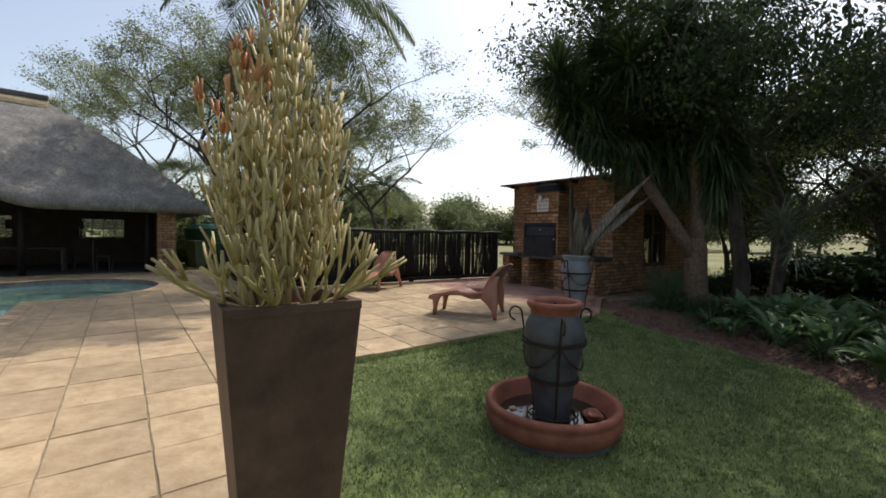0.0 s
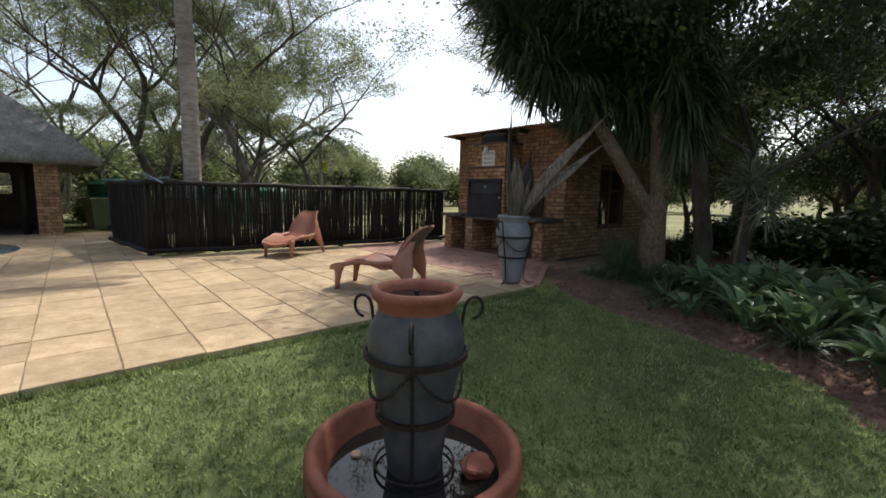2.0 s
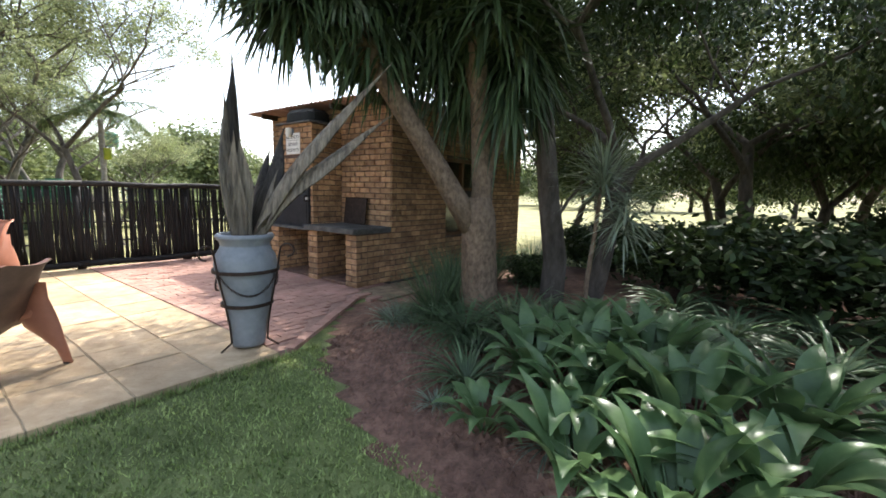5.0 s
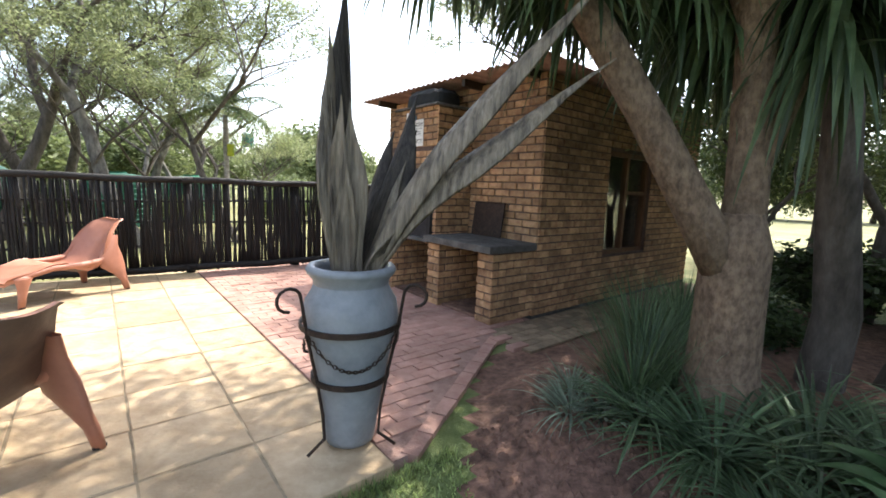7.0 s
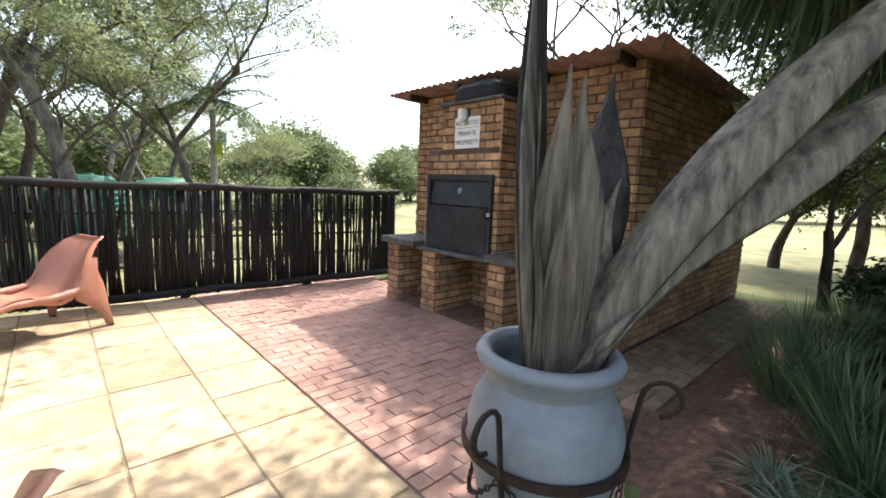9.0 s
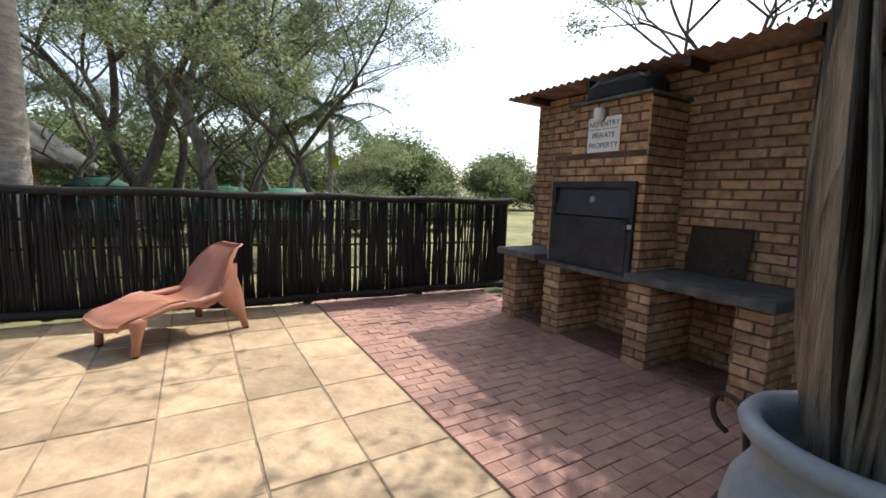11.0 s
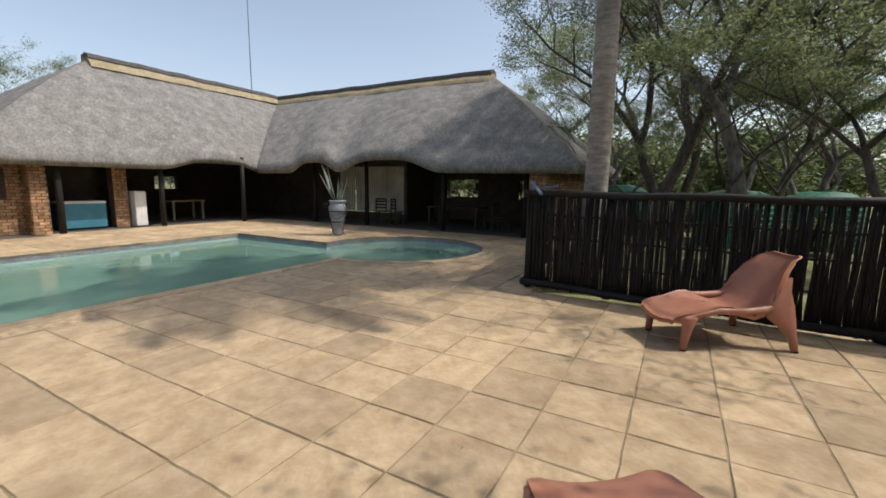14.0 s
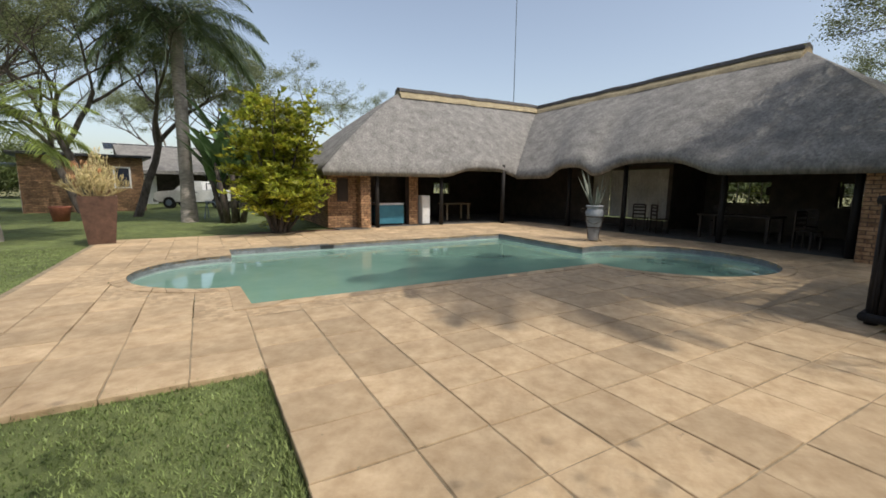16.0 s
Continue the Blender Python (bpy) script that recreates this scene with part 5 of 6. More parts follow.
# ---- outbuilding, carport and pickup ----
def build_outbuilding():
    ob = thing("outbuilding", "low brown brick outbuilding with solar panels on its roof", "outbuilding", pose(-25.0, -5.0, -0.045, 0, 0, 10))
    wall = part("wall", Geo().box((-6, 0, 0), (0, 5.2, 3.0)), MORTAR, ob, "brown brick wall")
    brick_face(wall, (0, 0, 0), (0, 1, 0), (1, 0, 0), 5.2, 3.0, singles=0)
    brick_face(wall, (-6, 0, 0), (1, 0, 0), (0, -1, 0), 6, 3.0, singles=0)
    win = part("window", Geo().box((0.0, 3.8, 1.3), (0.03, 4.6, 2.5)), WHITE, ob)
    part("pane", Geo().box((0.031, 3.88, 1.38), (0.035, 4.52, 2.42)), SOLAR, win)
    part("roof", Geo().slab((-6.4, -0.4, 3.0), (0.45, 5.6, 3.14), 0.03), STEEL, ob, "flat dark roof edge")
    cp = thing("carport", "thatch-roofed carport behind the palm with solar panels", "carport", pose(-34.5, -1.0, -0.045, 0, 0, 12))
    for y in (0.1, 4.5, 9.5):
        part("post", Geo().tube([(0, y, 0), (0, y, 2.6)], 0.09, 8), CHARRED, cp)
    g = Geo().add([(0.7, -1.0, 2.55), (0.7, 11, 2.55), (-5, 11, 4.7), (-5, -1, 4.7), (0.7, -1.0, 2.3), (0.7, 11, 2.3), (-5, 11, 4.4), (-5, -1, 4.4)],
                  [(0, 1, 2, 3), (4, 7, 6, 5), (0, 4, 5, 1), (1, 5, 6, 2), (3, 2, 6, 7), (0, 3, 7, 4)])
    part("roof", g, THATCH, cp)
    part("back_wall", Geo().box((-5, -1, 0), (-4.8, 11, 4.3)), INNER, cp, "inner wall coloured dark for shade under the roof")
    part("door", Geo().box((-1.0, -0.6, 0), (-0.9, 1.2, 2.2)), WHITE, cp, "white door panel")
    for k in range(9):
        s = part("solar_panel", Geo().box((-5.4, -1.6 + k * 1.08, 0), (-3.6, -0.6 + k * 1.08, 0.04), pose(-1.2, 0, 3.0, 0, 20, 0)), SOLAR, cp, "dark blue solar panel")
        part("panel_frame", Geo().box((-5.44, -1.64 + k * 1.08, -0.01), (-5.38, -0.56 + k * 1.08, 0.05), pose(-1.2, 0, 3.0, 0, 20, 0)).box((-3.62, -1.64 + k * 1.08, -0.01), (-3.56, -0.56 + k * 1.08, 0.05), pose(-1.2, 0, 3.0, 0, 20, 0)), WHITE, s)
    sh = thing("lean_to_roof", "pale ribbed metal lean-to roof beside outbuilding", "lean-to roof", pose(-27, -10.2, -0.045, 0, 0, 10))
    part("sheet", Geo().slab((-3, 0, 2.5), (1, 5, 2.62), 0.02), GREYMETAL, sh)
    for y in (0.2, 4.6):
        part("post", Geo().tube([(0.6, y, 0), (0.6, y, 2.5)], 0.06, 8), WHITE, sh)


build_outbuilding()


def build_pickup():
    car = thing("pickup_truck", "white pickup truck parked beside the carport", "pickup truck", pose(-29.6, 0.7, -0.045, 0, 0, 62))
    side = [(0.0, 0.55), (0.02, 0.95), (0.25, 1.08), (1.25, 1.16), (1.85, 1.68), (2.25, 1.76), (3.0, 1.74), (3.12, 1.20), (5.0, 1.16), (5.05, 0.60), (4.6, 0.45), (0.3, 0.42)]
    g, n = Geo(), len(side)
    for y, inset in ((-0.86, 0.0), (-0.80, 0.02), (0.80, 0.02), (0.86, 0.0)):
        g.v += [(x, y * (1 - (0.13 if z > 1.3 else 0)), z) for x, z in side]
    g.f = [tuple(range(n - 1, -1, -1)), tuple(3 * n + k for k in range(n))] + [(r * n + k, r * n + (k + 1) % n, r * n + n + (k + 1) % n, r * n + n + k) for r in range(3) for k in range(n)]
    part("body", g, WHITE, car, "white painted body")
    for x in (0.95, 4.05):
        for y in (-0.80, 0.80):
            w = part("wheel", Geo().tube([(x, y - 0.13, 0.37), (x, y + 0.13, 0.37)], 0.37, 24), RUBBER, car)
            part("rim", Geo().tube([(x, y - 0.14, 0.37), (x, y + 0.14, 0.37)], 0.2, 16), GREYMETAL, w)
    for s in (-1, 1):
        part("side_window", Geo().add([(1.75, 0.775 * s, 1.25), (2.95, 0.775 * s, 1.25), (2.88, 0.765 * s, 1.64), (2.05, 0.765 * s, 1.62)], [(0, 1, 2, 3)]), SOLAR, car, "dark side window")
        part("headlight", Geo().slab((-0.01, s * 0.7 - 0.12, 0.78), (0.1, s * 0.7 + 0.12, 0.95), 0.01), GLASS, car)
        part("door_handle", Geo().box((2.6, 0.86 * s - 0.012, 1.02), (2.78, 0.86 * s + 0.012, 1.06)), STEEL, car)
    part("windscreen", Geo().add([(1.32, -0.7, 1.21), (1.32, 0.7, 1.21), (1.85, 0.64, 1.65), (1.85, -0.64, 1.65)], [(0, 1, 2, 3)]), SOLAR, car)
    part("bumper", Geo().slab((-0.08, -0.84, 0.42), (0.08, 0.84, 0.66), 0.04), STEEL, car)
    part("grille", Geo().box((-0.02, -0.5, 0.70), (0.015, 0.5, 0.92)), STEEL, car)
    part("roll_bar", Geo().tube([(3.3, -0.7, 1.15), (3.3, -0.68, 1.6), (3.3, 0.68, 1.6), (3.3, 0.7, 1.15)], 0.035, 8), STEEL, car)


build_pickup()
saw = thing("saw_horse", "grey painted steel trestle on the lawn", "trestle", pose(-17.9, 3.57, -0.045, 0, 0, 70))
part("beam", Geo().box((-0.5, -0.04, 0.72), (0.5, 0.04, 0.80)), GREYMETAL, saw)
for x in (-0.42, 0.42):
    for y in (-1, 1):
        part("leg", Geo().tube([(x * 1.1, 0.28 * y, 0), (x, 0.03 * y, 0.74)], 0.022, 6), GREYMETAL, saw)


# ---- trees ----
def make_tree(name, label, seed, height, trunk_r, spread, leaves, leaf_size, leaf_mtl, bark=None, forks=4, first=0.3, lean=(0, 0), flat=0.5, gather=0.42, group="", droop=0.0, taper=0.42, keep=(0.62, 0.8), true_height=False):
    """Tapered trunk, limbs that fork to twigs, and many small leaves gathered round the twigs' ends."""
    rnd = random.Random(seed)
    tree = thing(name, label, "tree", group=group)
    limbs, ends = Geo(), []

    def grow(p, d, length, r, depth):
        pts, radii = [p], [r]
        steps = 4
        for i in range(steps):
            d = (d + Vector((rnd.uniform(-1, 1), rnd.uniform(-1, 1), rnd.uniform(-0.6, 0.8))) * 0.17).normalized()
            p = p + d * (length / steps)
            pts.append(p), radii.append(r * (1 - taper * (i + 1) / steps))
        limbs.tube(pts, radii, 9 if depth >= forks - 1 else (6 if depth > 1 else 4), depth == 0)
        if depth <= 1:
            ends.extend(pts[1:])
        if depth == 0:
            return
        count = rnd.choice((2, 3, 3)) if depth > 1 else 3
        turn = rnd.uniform(0, 6.28)
        for k in range(count):
            a = turn + k * 2 * math.pi / count + rnd.uniform(-0.5, 0.5)
            out = Vector((math.cos(a), math.sin(a), flat * rnd.uniform(-0.3, 0.9)))
            nd = (d * 0.75 + out * rnd.uniform(0.55, 0.95)).normalized()
            grow(pts[-1] if k else pts[-2].lerp(pts[-1], rnd.random()), nd, length * rnd.uniform(0.58, 0.82), radii[-1] * rnd.uniform(*keep), depth - 1)

    d0 = Vector((lean[0], lean[1], 1)).normalized()
    grow(Vector((0, 0, -0.1)), d0, height * first, trunk_r, forks)
    if true_height:
        k = height / max(v[2] for v in limbs.v)
        limbs.v, ends = [(v[0] * k, v[1] * k, v[2] * k) for v in limbs.v], [q * k for q in ends]
    part("trunk", limbs, bark or BARK, tree, "dark forked trunk and limbs", smooth=True)
    crown = Geo()
    for _ in range(leaves):
        c = rnd.choice(ends)
        p = c + Vector((rnd.gauss(0, 1), rnd.gauss(0, 1), rnd.gauss(0, 0.7))) * gather * spread * 0.35
        d = Vector((rnd.uniform(-1, 1), rnd.uniform(-1, 1), rnd.uniform(-0.7, 0.4) - droop)).normalized()
        n = Vector((rnd.uniform(-1, 1), rnd.uniform(-1, 1), rnd.uniform(0.2, 1))).normalized()
        s = leaf_size * rnd.uniform(0.6, 1.4)
        crown.leaf(p, d, n, s, s * 0.45)
    part("crown", crown, leaf_mtl, tree, "loose crown of small leaves")
    return tree


def put(tree, u, v, turn=0.0, size=1.0, tall=1.0, z=-0.05):
    own = tree.scale
    return copy_thing(tree, YARD @ pose(u, v, z, 0, 0, turn) @ Matrix.Diagonal((size / own[0], size / own[1], size * tall / own[2], 1)))


THORN = dict(forks=6, taper=0.3, keep=(0.66, 0.86), true_height=True, group="thorn trees")
ac1 = make_tree("acacia_tree", "thorn tree with thin grey-green crown behind the fence", 21, 8.6, 0.105, 1.5, 30000, 0.07, ACACIA, first=0.24, lean=(0.5, 0.0), flat=0.5, gather=0.26, **THORN)
ac1.matrix_basis = YARD @ pose(3.75, 14.6, -0.05)
ac2 = make_tree("acacia_tree", "leaning thorn tree with pale trunk behind the fence", 34, 7.2, 0.082, 1.5, 26000, 0.065, ACACIA, lean=(-0.55, 0.1), flat=0.5, first=0.26, gather=0.24, bark=PALEBARK, **THORN)
ac2.matrix_basis = YARD @ pose(6.25, 12.5, -0.05) @ Matrix.Diagonal((1.25, 1.25, 1.25, 1))
ac3 = make_tree("acacia_tree", "slender sparse thorn tree standing alone behind fence", 55, 5.1, 0.05, 1.1, 9000, 0.06, ACACIA, lean=(-0.30, 0.0), flat=0.5, first=0.3, gather=0.22, **THORN)
ac3.matrix_basis = YARD @ pose(8.1, 12.4, -0.05) @ Matrix.Diagonal((1.35, 1.35, 1.35, 1))
for tree, u, v, turn, size in ((ac1, 4.5, 17.7, 180, 1.05), (ac2, 6.2, 17.5, 200, 1.1), (ac1, 8.6, 22.0, 60, 0.9), (ac1, 4.4, 22.5, 310, 1.1), (ac2, 1.2, 27.0, 150, 1.3), (ac1, 11.0, 30, 80, 0.75), (ac2, 7.2, 28, 280, 1.2), (ac1, -4.0, 30.0, 30, 1.05),
                               (ac2, 15.6, 9.3, 90, 1.05), (ac3, 5.2, 13.6, 140, 1.0), (ac3, 2.9, 15.8, 250, 0.8), (ac3, 6.5, 15.6, 120, 0.9), (ac3, 8.4, 14.6, 200, 0.7), (ac3, 10.2, 17.0, 300, 0.7), (ac2, 2.7, 18.6, 320, 0.75), (ac2, 8.0, 18.4, 40, 0.8),
                               (ac1, -18.6, -0.9, 330, 1.1), (ac1, -20.5, 0.2, 75, 1.2), (ac1, -19.5, -5.5, 20, 1.15), (ac1, -24.5, -2.5, 250, 1.2), (ac1, -27, 4.5, 140, 1.2), (ac1, -23.5, -9, 160, 1.3), (ac2, -24.0, 5.0, 210, 1.1), (ac1, -40, -12, 10, 1.4), (ac2, -46, 2, 120, 1.7), (ac1, -44, 12, 260, 1.3), (ac2, -36, -20, 40, 1.5), (ac1, -32, 16, 5, 1.1)):
    put(tree, u, v, turn, size)

bush1 = make_tree("field_bush", "rounded grey-green bush far out in the field", 71, 4.6, 0.12, 1.9, 12000, 0.16, FIELDLEAF, forks=4, first=0.2, flat=0.35, gather=0.75, group="field bushes")
bush1.matrix_basis = YARD @ pose(16, 33, -0.05)
bush2 = make_tree("field_bush", "dense low green bush far out in the field", 75, 3.6, 0.1, 1.9, 12000, 0.16, FIELDLEAF, forks=4, first=0.18, flat=0.4, gather=0.8, group="field bushes")
bush2.matrix_basis = YARD @ pose(20.5, 30, -0.05, 0, 0, 60)
rnd = random.Random(40)
for k in range(44):
    u = -30 + 2.6 * k + rnd.uniform(-1, 1)
    put(bush1 if k % 2 else bush2, u, 36 + rnd.uniform(-4, 9) + 0.10 * abs(u - 10), rnd.uniform(0, 360), rnd.uniform(1.3, 2.2))
for k in range(26):
    put(bush1, 46 + rnd.uniform(-3, 12), -30 + 2.6 * k, rnd.uniform(0, 360), rnd.uniform(1.2, 2.0))
for k in range(24):
    put(bush1 if k % 2 else bush2, -58 + rnd.uniform(-4, 6), -50 + 4.2 * k, rnd.uniform(0, 360), rnd.uniform(1.3, 2.0))
for u, v, s in ((11.5, 17.5, 0.55), (14, 19, 0.6), (17.5, 21, 0.65), (13, 24, 0.8), (2.9, 22, 0.7), (0.2, 23.5, 0.6), (5.8, 24, 0.6), (9.6, 25, 0.7), (2.2, 18.4, 0.4), (4.6, 18.8, 0.55), (7.4, 16.6, 0.4), (10.4, 17.5, 0.5)):
    put(bush2, u, v, u * 50, s)

# the dark grove past the bed
gr1 = make_tree("shade_tree", "tall dark leafy tree with twin trunks in the bed", 91, 9.5, 0.17, 1.7, 39000, 0.10, DENSE, lean=(0.08, 0.05), flat=0.35, first=0.38, gather=0.6, group="grove trees", droop=0.4)
gr1.matrix_basis = YARD @ pose(9.75, 2.25, -0.05, 0, 0, 0) @ Matrix.Diagonal((0.95, 0.95, 0.85, 1))
gr2 = make_tree("shade_tree", "dark leafy tree with hanging twigs behind the bed", 97, 8.5, 0.15, 1.8, 38000, 0.095, DENSE, lean=(-0.06, 0.05), flat=0.25, first=0.3, gather=0.6, group="grove trees", droop=0.7)
gr2.matrix_basis = YARD @ pose(14.0, 0.2, -0.05, 0, 0, 0)
gr3 = make_tree("shade_tree", "dense dark tree at the back of the grove", 93, 8.0, 0.16, 2.2, 31000, 0.11, DENSE, flat=0.25, first=0.19, gather=0.7, group="grove trees", droop=0.7)
gr3.matrix_basis = YARD @ pose(12.4, -2.2, -0.05)
for tree, u, v, turn, size in ((gr2, 10.15, 1.9, 130, 0.85), (gr3, 10.6, -4.6, 60, 1.0), (gr1, 15.2, 3.0, 320, 0.95), (gr3, 8.6, -6.2, 250, 1.0), (gr3, 17.5, -3.5, 90, 1.1), (gr3, 14.0, -7.5, 10, 1.1), (gr3, 6.0, -8.8, 40, 1.0), (gr3, 20.5, 1.5, 180, 1.0), (gr3, 15.6, -0.8, 100, 0.95), (gr3, 18.0, 5.0, 20, 0.85), (gr3, 23, -3, 220, 1.1), (gr3, 19, -9, 130, 1.2)):
    put(tree, u, v, turn, size)


gr4 = make_tree("light_tree", "small light-green leafy tree behind the grove", 88, 4.6, 0.06, 1.5, 11000, 0.085, FIELDLEAF, flat=0.3, first=0.22, gather=0.5, forks=5, taper=0.3, keep=(0.66, 0.86), true_height=True, group="light grove trees")
gr4.matrix_basis = YARD @ pose(12.6, 2.35, -0.05)
for u, v, turn, size in ((15.0, 0.9, 80, 1.15), (13.2, 3.6, 190, 0.75), (17.5, -1.4, 300, 1.2), (14.2, -2.6, 140, 1.0), (16.5, 3.6, 30, 1.2)):
    put(gr4, u, v, turn, size)


# ---- yucca, dracaena and palms ----
def rosette(g, c, count, length, width, seed, low=-1.0, high=1.0, axis=(0, 0, 1), droop=0.35):
    rnd = random.Random(seed)
    ax = Vector(axis).normalized()
    for _ in range(count):
        a, h = rnd.uniform(0, 6.28), rnd.uniform(low, high)
        s = math.sqrt(max(0, 1 - h * h))
        d = Vector((s * math.cos(a), s * math.sin(a), h))
        d = (d + ax * 0.25).normalized()
        g.blade(Vector(c) + d * 0.05 - ax * rnd.uniform(0, 0.35), d, length * rnd.uniform(0.75, 1.1), width * rnd.uniform(0.8, 1.15), droop * rnd.uniform(0.4, 1.8), 4, 0.2)


yucca = thing("yucca_tree", "large forked yucca tree with drooping sword-leaf heads", "yucca tree", pose(8.45, 2.52, -0.03))
part("trunk", Geo().tube([(0.05, 0.02, -0.05), (0.05, 0.02, 0.1), (0.02, 0.01, 0.45), (-0.03, 0.0, 0.85), (-0.05, 0.0, 1.2), (-0.06, 0.0, 1.4)], [0.36, 0.27, 0.20, 0.185, 0.18, 0.12], 16), YBARK, yucca, smooth=True)
stems = [([(-0.05, 0, 1.0), (-0.25, 0.17, 1.4), (-0.52, 0.40, 1.95), (-0.85, 0.70, 2.6), (-1.05, 0.9, 3.3)], [0.14, 0.115, 0.10, 0.095, 0.085]),
         ([(-0.05, 0, 1.05), (0.0, 0.0, 1.5), (-0.04, 0.03, 2.2), (-0.14, 0.06, 3.0), (-0.35, 0.2, 4.0)], [0.14, 0.11, 0.10, 0.10, 0.085]),
         ([(-0.02, 0, 1.6), (0.16, -0.06, 2.0), (0.36, -0.12, 2.5), (0.48, -0.12, 3.1), (0.55, -0.05, 3.6)], [0.09, 0.085, 0.085, 0.08, 0.075]),
         ([(-0.10, 0.05, 2.5), (0.1, 0.3, 3.0), (0.3, 0.55, 3.6)], [0.09, 0.08, 0.07])]
for pts, radii in stems:
    part("stem", Geo().tube(pts, radii, 12), YBARK, yucca, smooth=True)
stems += [([(-0.85, 0.70, 2.6), (-1.2, 1.05, 3.1), (-1.6, 1.4, 3.6)], [0.09, 0.08, 0.07])]
for pts, radii in stems[4:]:
    part("stem", Geo().tube(pts, radii, 12), YBARK, yucca, smooth=True)
heads = [((-1.9, 1.7, 4.45), 300), ((-1.2, 1.2, 5.0), 300), ((-0.4, 0.5, 5.2), 300), ((0.2, 0.0, 4.9), 300), ((-1.75, 1.5, 3.85), 380), ((-1.45, 1.15, 3.35), 300), ((-0.6, 1.15, 3.5), 300), ((0.0, 0.3, 3.5), 280), ((0.30, -0.30, 3.05), 260), ((-0.35, -0.25, 3.35), 260), ((-1.15, 1.0, 3.45), 360), ((-0.75, 0.75, 4.2), 260), ((-0.40, 0.25, 4.3), 300), ((0.55, -0.05, 3.75), 260), ((0.35, 0.6, 3.75), 260), ((-1.5, 0.55, 4.5), 240), ((-0.1, -0.5, 4.6), 240), ((-1.0, 1.5, 4.1), 240)]
for k, (c, count) in enumerate(heads):
    g = Geo()
    rosette(g, c, int(count * 0.95), 0.85, 0.06, 100 + k, -0.95, 1.0, droop=0.5)
    part("leaf_head", g, YLEAF, yucca, "dark green sword leaves")
for k, (pts, _) in enumerate(stems):
    g = Geo()
    r2 = random.Random(k + 7)
    top, low = Vector(pts[-1]), Vector(pts[-2])
    for _ in range(170):
        s = r2.random()
        if k == 2:
            c = Vector(pts[2]).lerp(Vector(pts[4]), s)
        else:
            c = low.lerp(top, s)
        a = r2.uniform(0, 6.28)
        g.blade(c + Vector((math.cos(a), math.sin(a), 0)) * 0.06, Vector((math.cos(a), math.sin(a), -0.35)), r2.uniform(0.55, 0.85), 0.05, 1.8, 4, 0.15)
    part("leaf_skirt", g, YLEAF, yucca, "hanging old leaves")
for k, (low, top, wide, count) in enumerate((((0.10, -0.24, 2.25), (0.16, -0.30, 3.4), 0.16, 190), ((0.30, 0.35, 2.5), (0.2, 0.5, 3.6), 0.22, 220), ((-0.45, 0.80, 2.75), (-0.9, 1.0, 3.5), 0.28, 200), ((-0.15, 0.45, 2.7), (-0.3, 0.6, 3.8), 0.25, 200), ((0.55, 0.75, 2.5), (0.5, 0.9, 3.6), 0.25, 160), ((-1.35, 1.1, 3.0), (-1.6, 1.3, 3.7), 0.25, 160))):
    g = Geo()
    r2 = random.Random(k + 50)
    for _ in range(count):
        c, a = Vector(low).lerp(Vector(top), r2.random()), r2.uniform(0, 6.28)
        out = Vector((math.cos(a), math.sin(a), 0))
        g.blade(c + out * wide * r2.random(), out * r2.uniform(0.3, 0.9) + Vector((0, 0, r2.uniform(-1.1, 0.1))), r2.uniform(0.6, 0.95), r2.uniform(0.045, 0.065), 1.7, 5, 0.15)
    part("leaf_skirt", g, YLEAF, yucca, "hanging old leaves")
for k, (c, top) in enumerate((((-0.05, -0.28, 3.6), 0.8), ((-1.05, 0.9, 3.2), 0.7))):
    g = Geo()
    for _ in range(60):
        a = rnd.uniform(0, 6.28)
        g.blade(Vector(c), Vector((math.cos(a), math.sin(a), -0.2)), top, 0.05, 2.0, 4, 0.15)
    part("dry_leaves", g, DRACLEAF, yucca, "dry brown-grey leaves")

dra = thing("dracaena", "slender dracaena with grey-green spiky head in the bed", "dracaena", pose(8.83, 1.5, 0.04))
part("stem", Geo().tube([(0, 0, -0.05), (0.06, 0.02, 0.5), (0.05, -0.03, 1.0), (0.10, -0.06, 1.65)], [0.028, 0.025, 0.022, 0.02], 8), YBARK, dra, smooth=True)
g = Geo()
rosette(g, (0.1, -0.06, 1.68), 190, 0.50, 0.026, 41, -0.75, 1.0, droop=0.25)
part("leaf_head", g, DRACLEAF, dra, "grey-green spiky leaves")
g = Geo()
rosette(g, (0.25, -0.25, 1.35), 150, 0.48, 0.026, 42, -0.9, 0.6, droop=0.9)
part("leaf_head", g, DRACLEAF, dra, "drooping grey-green leaves")


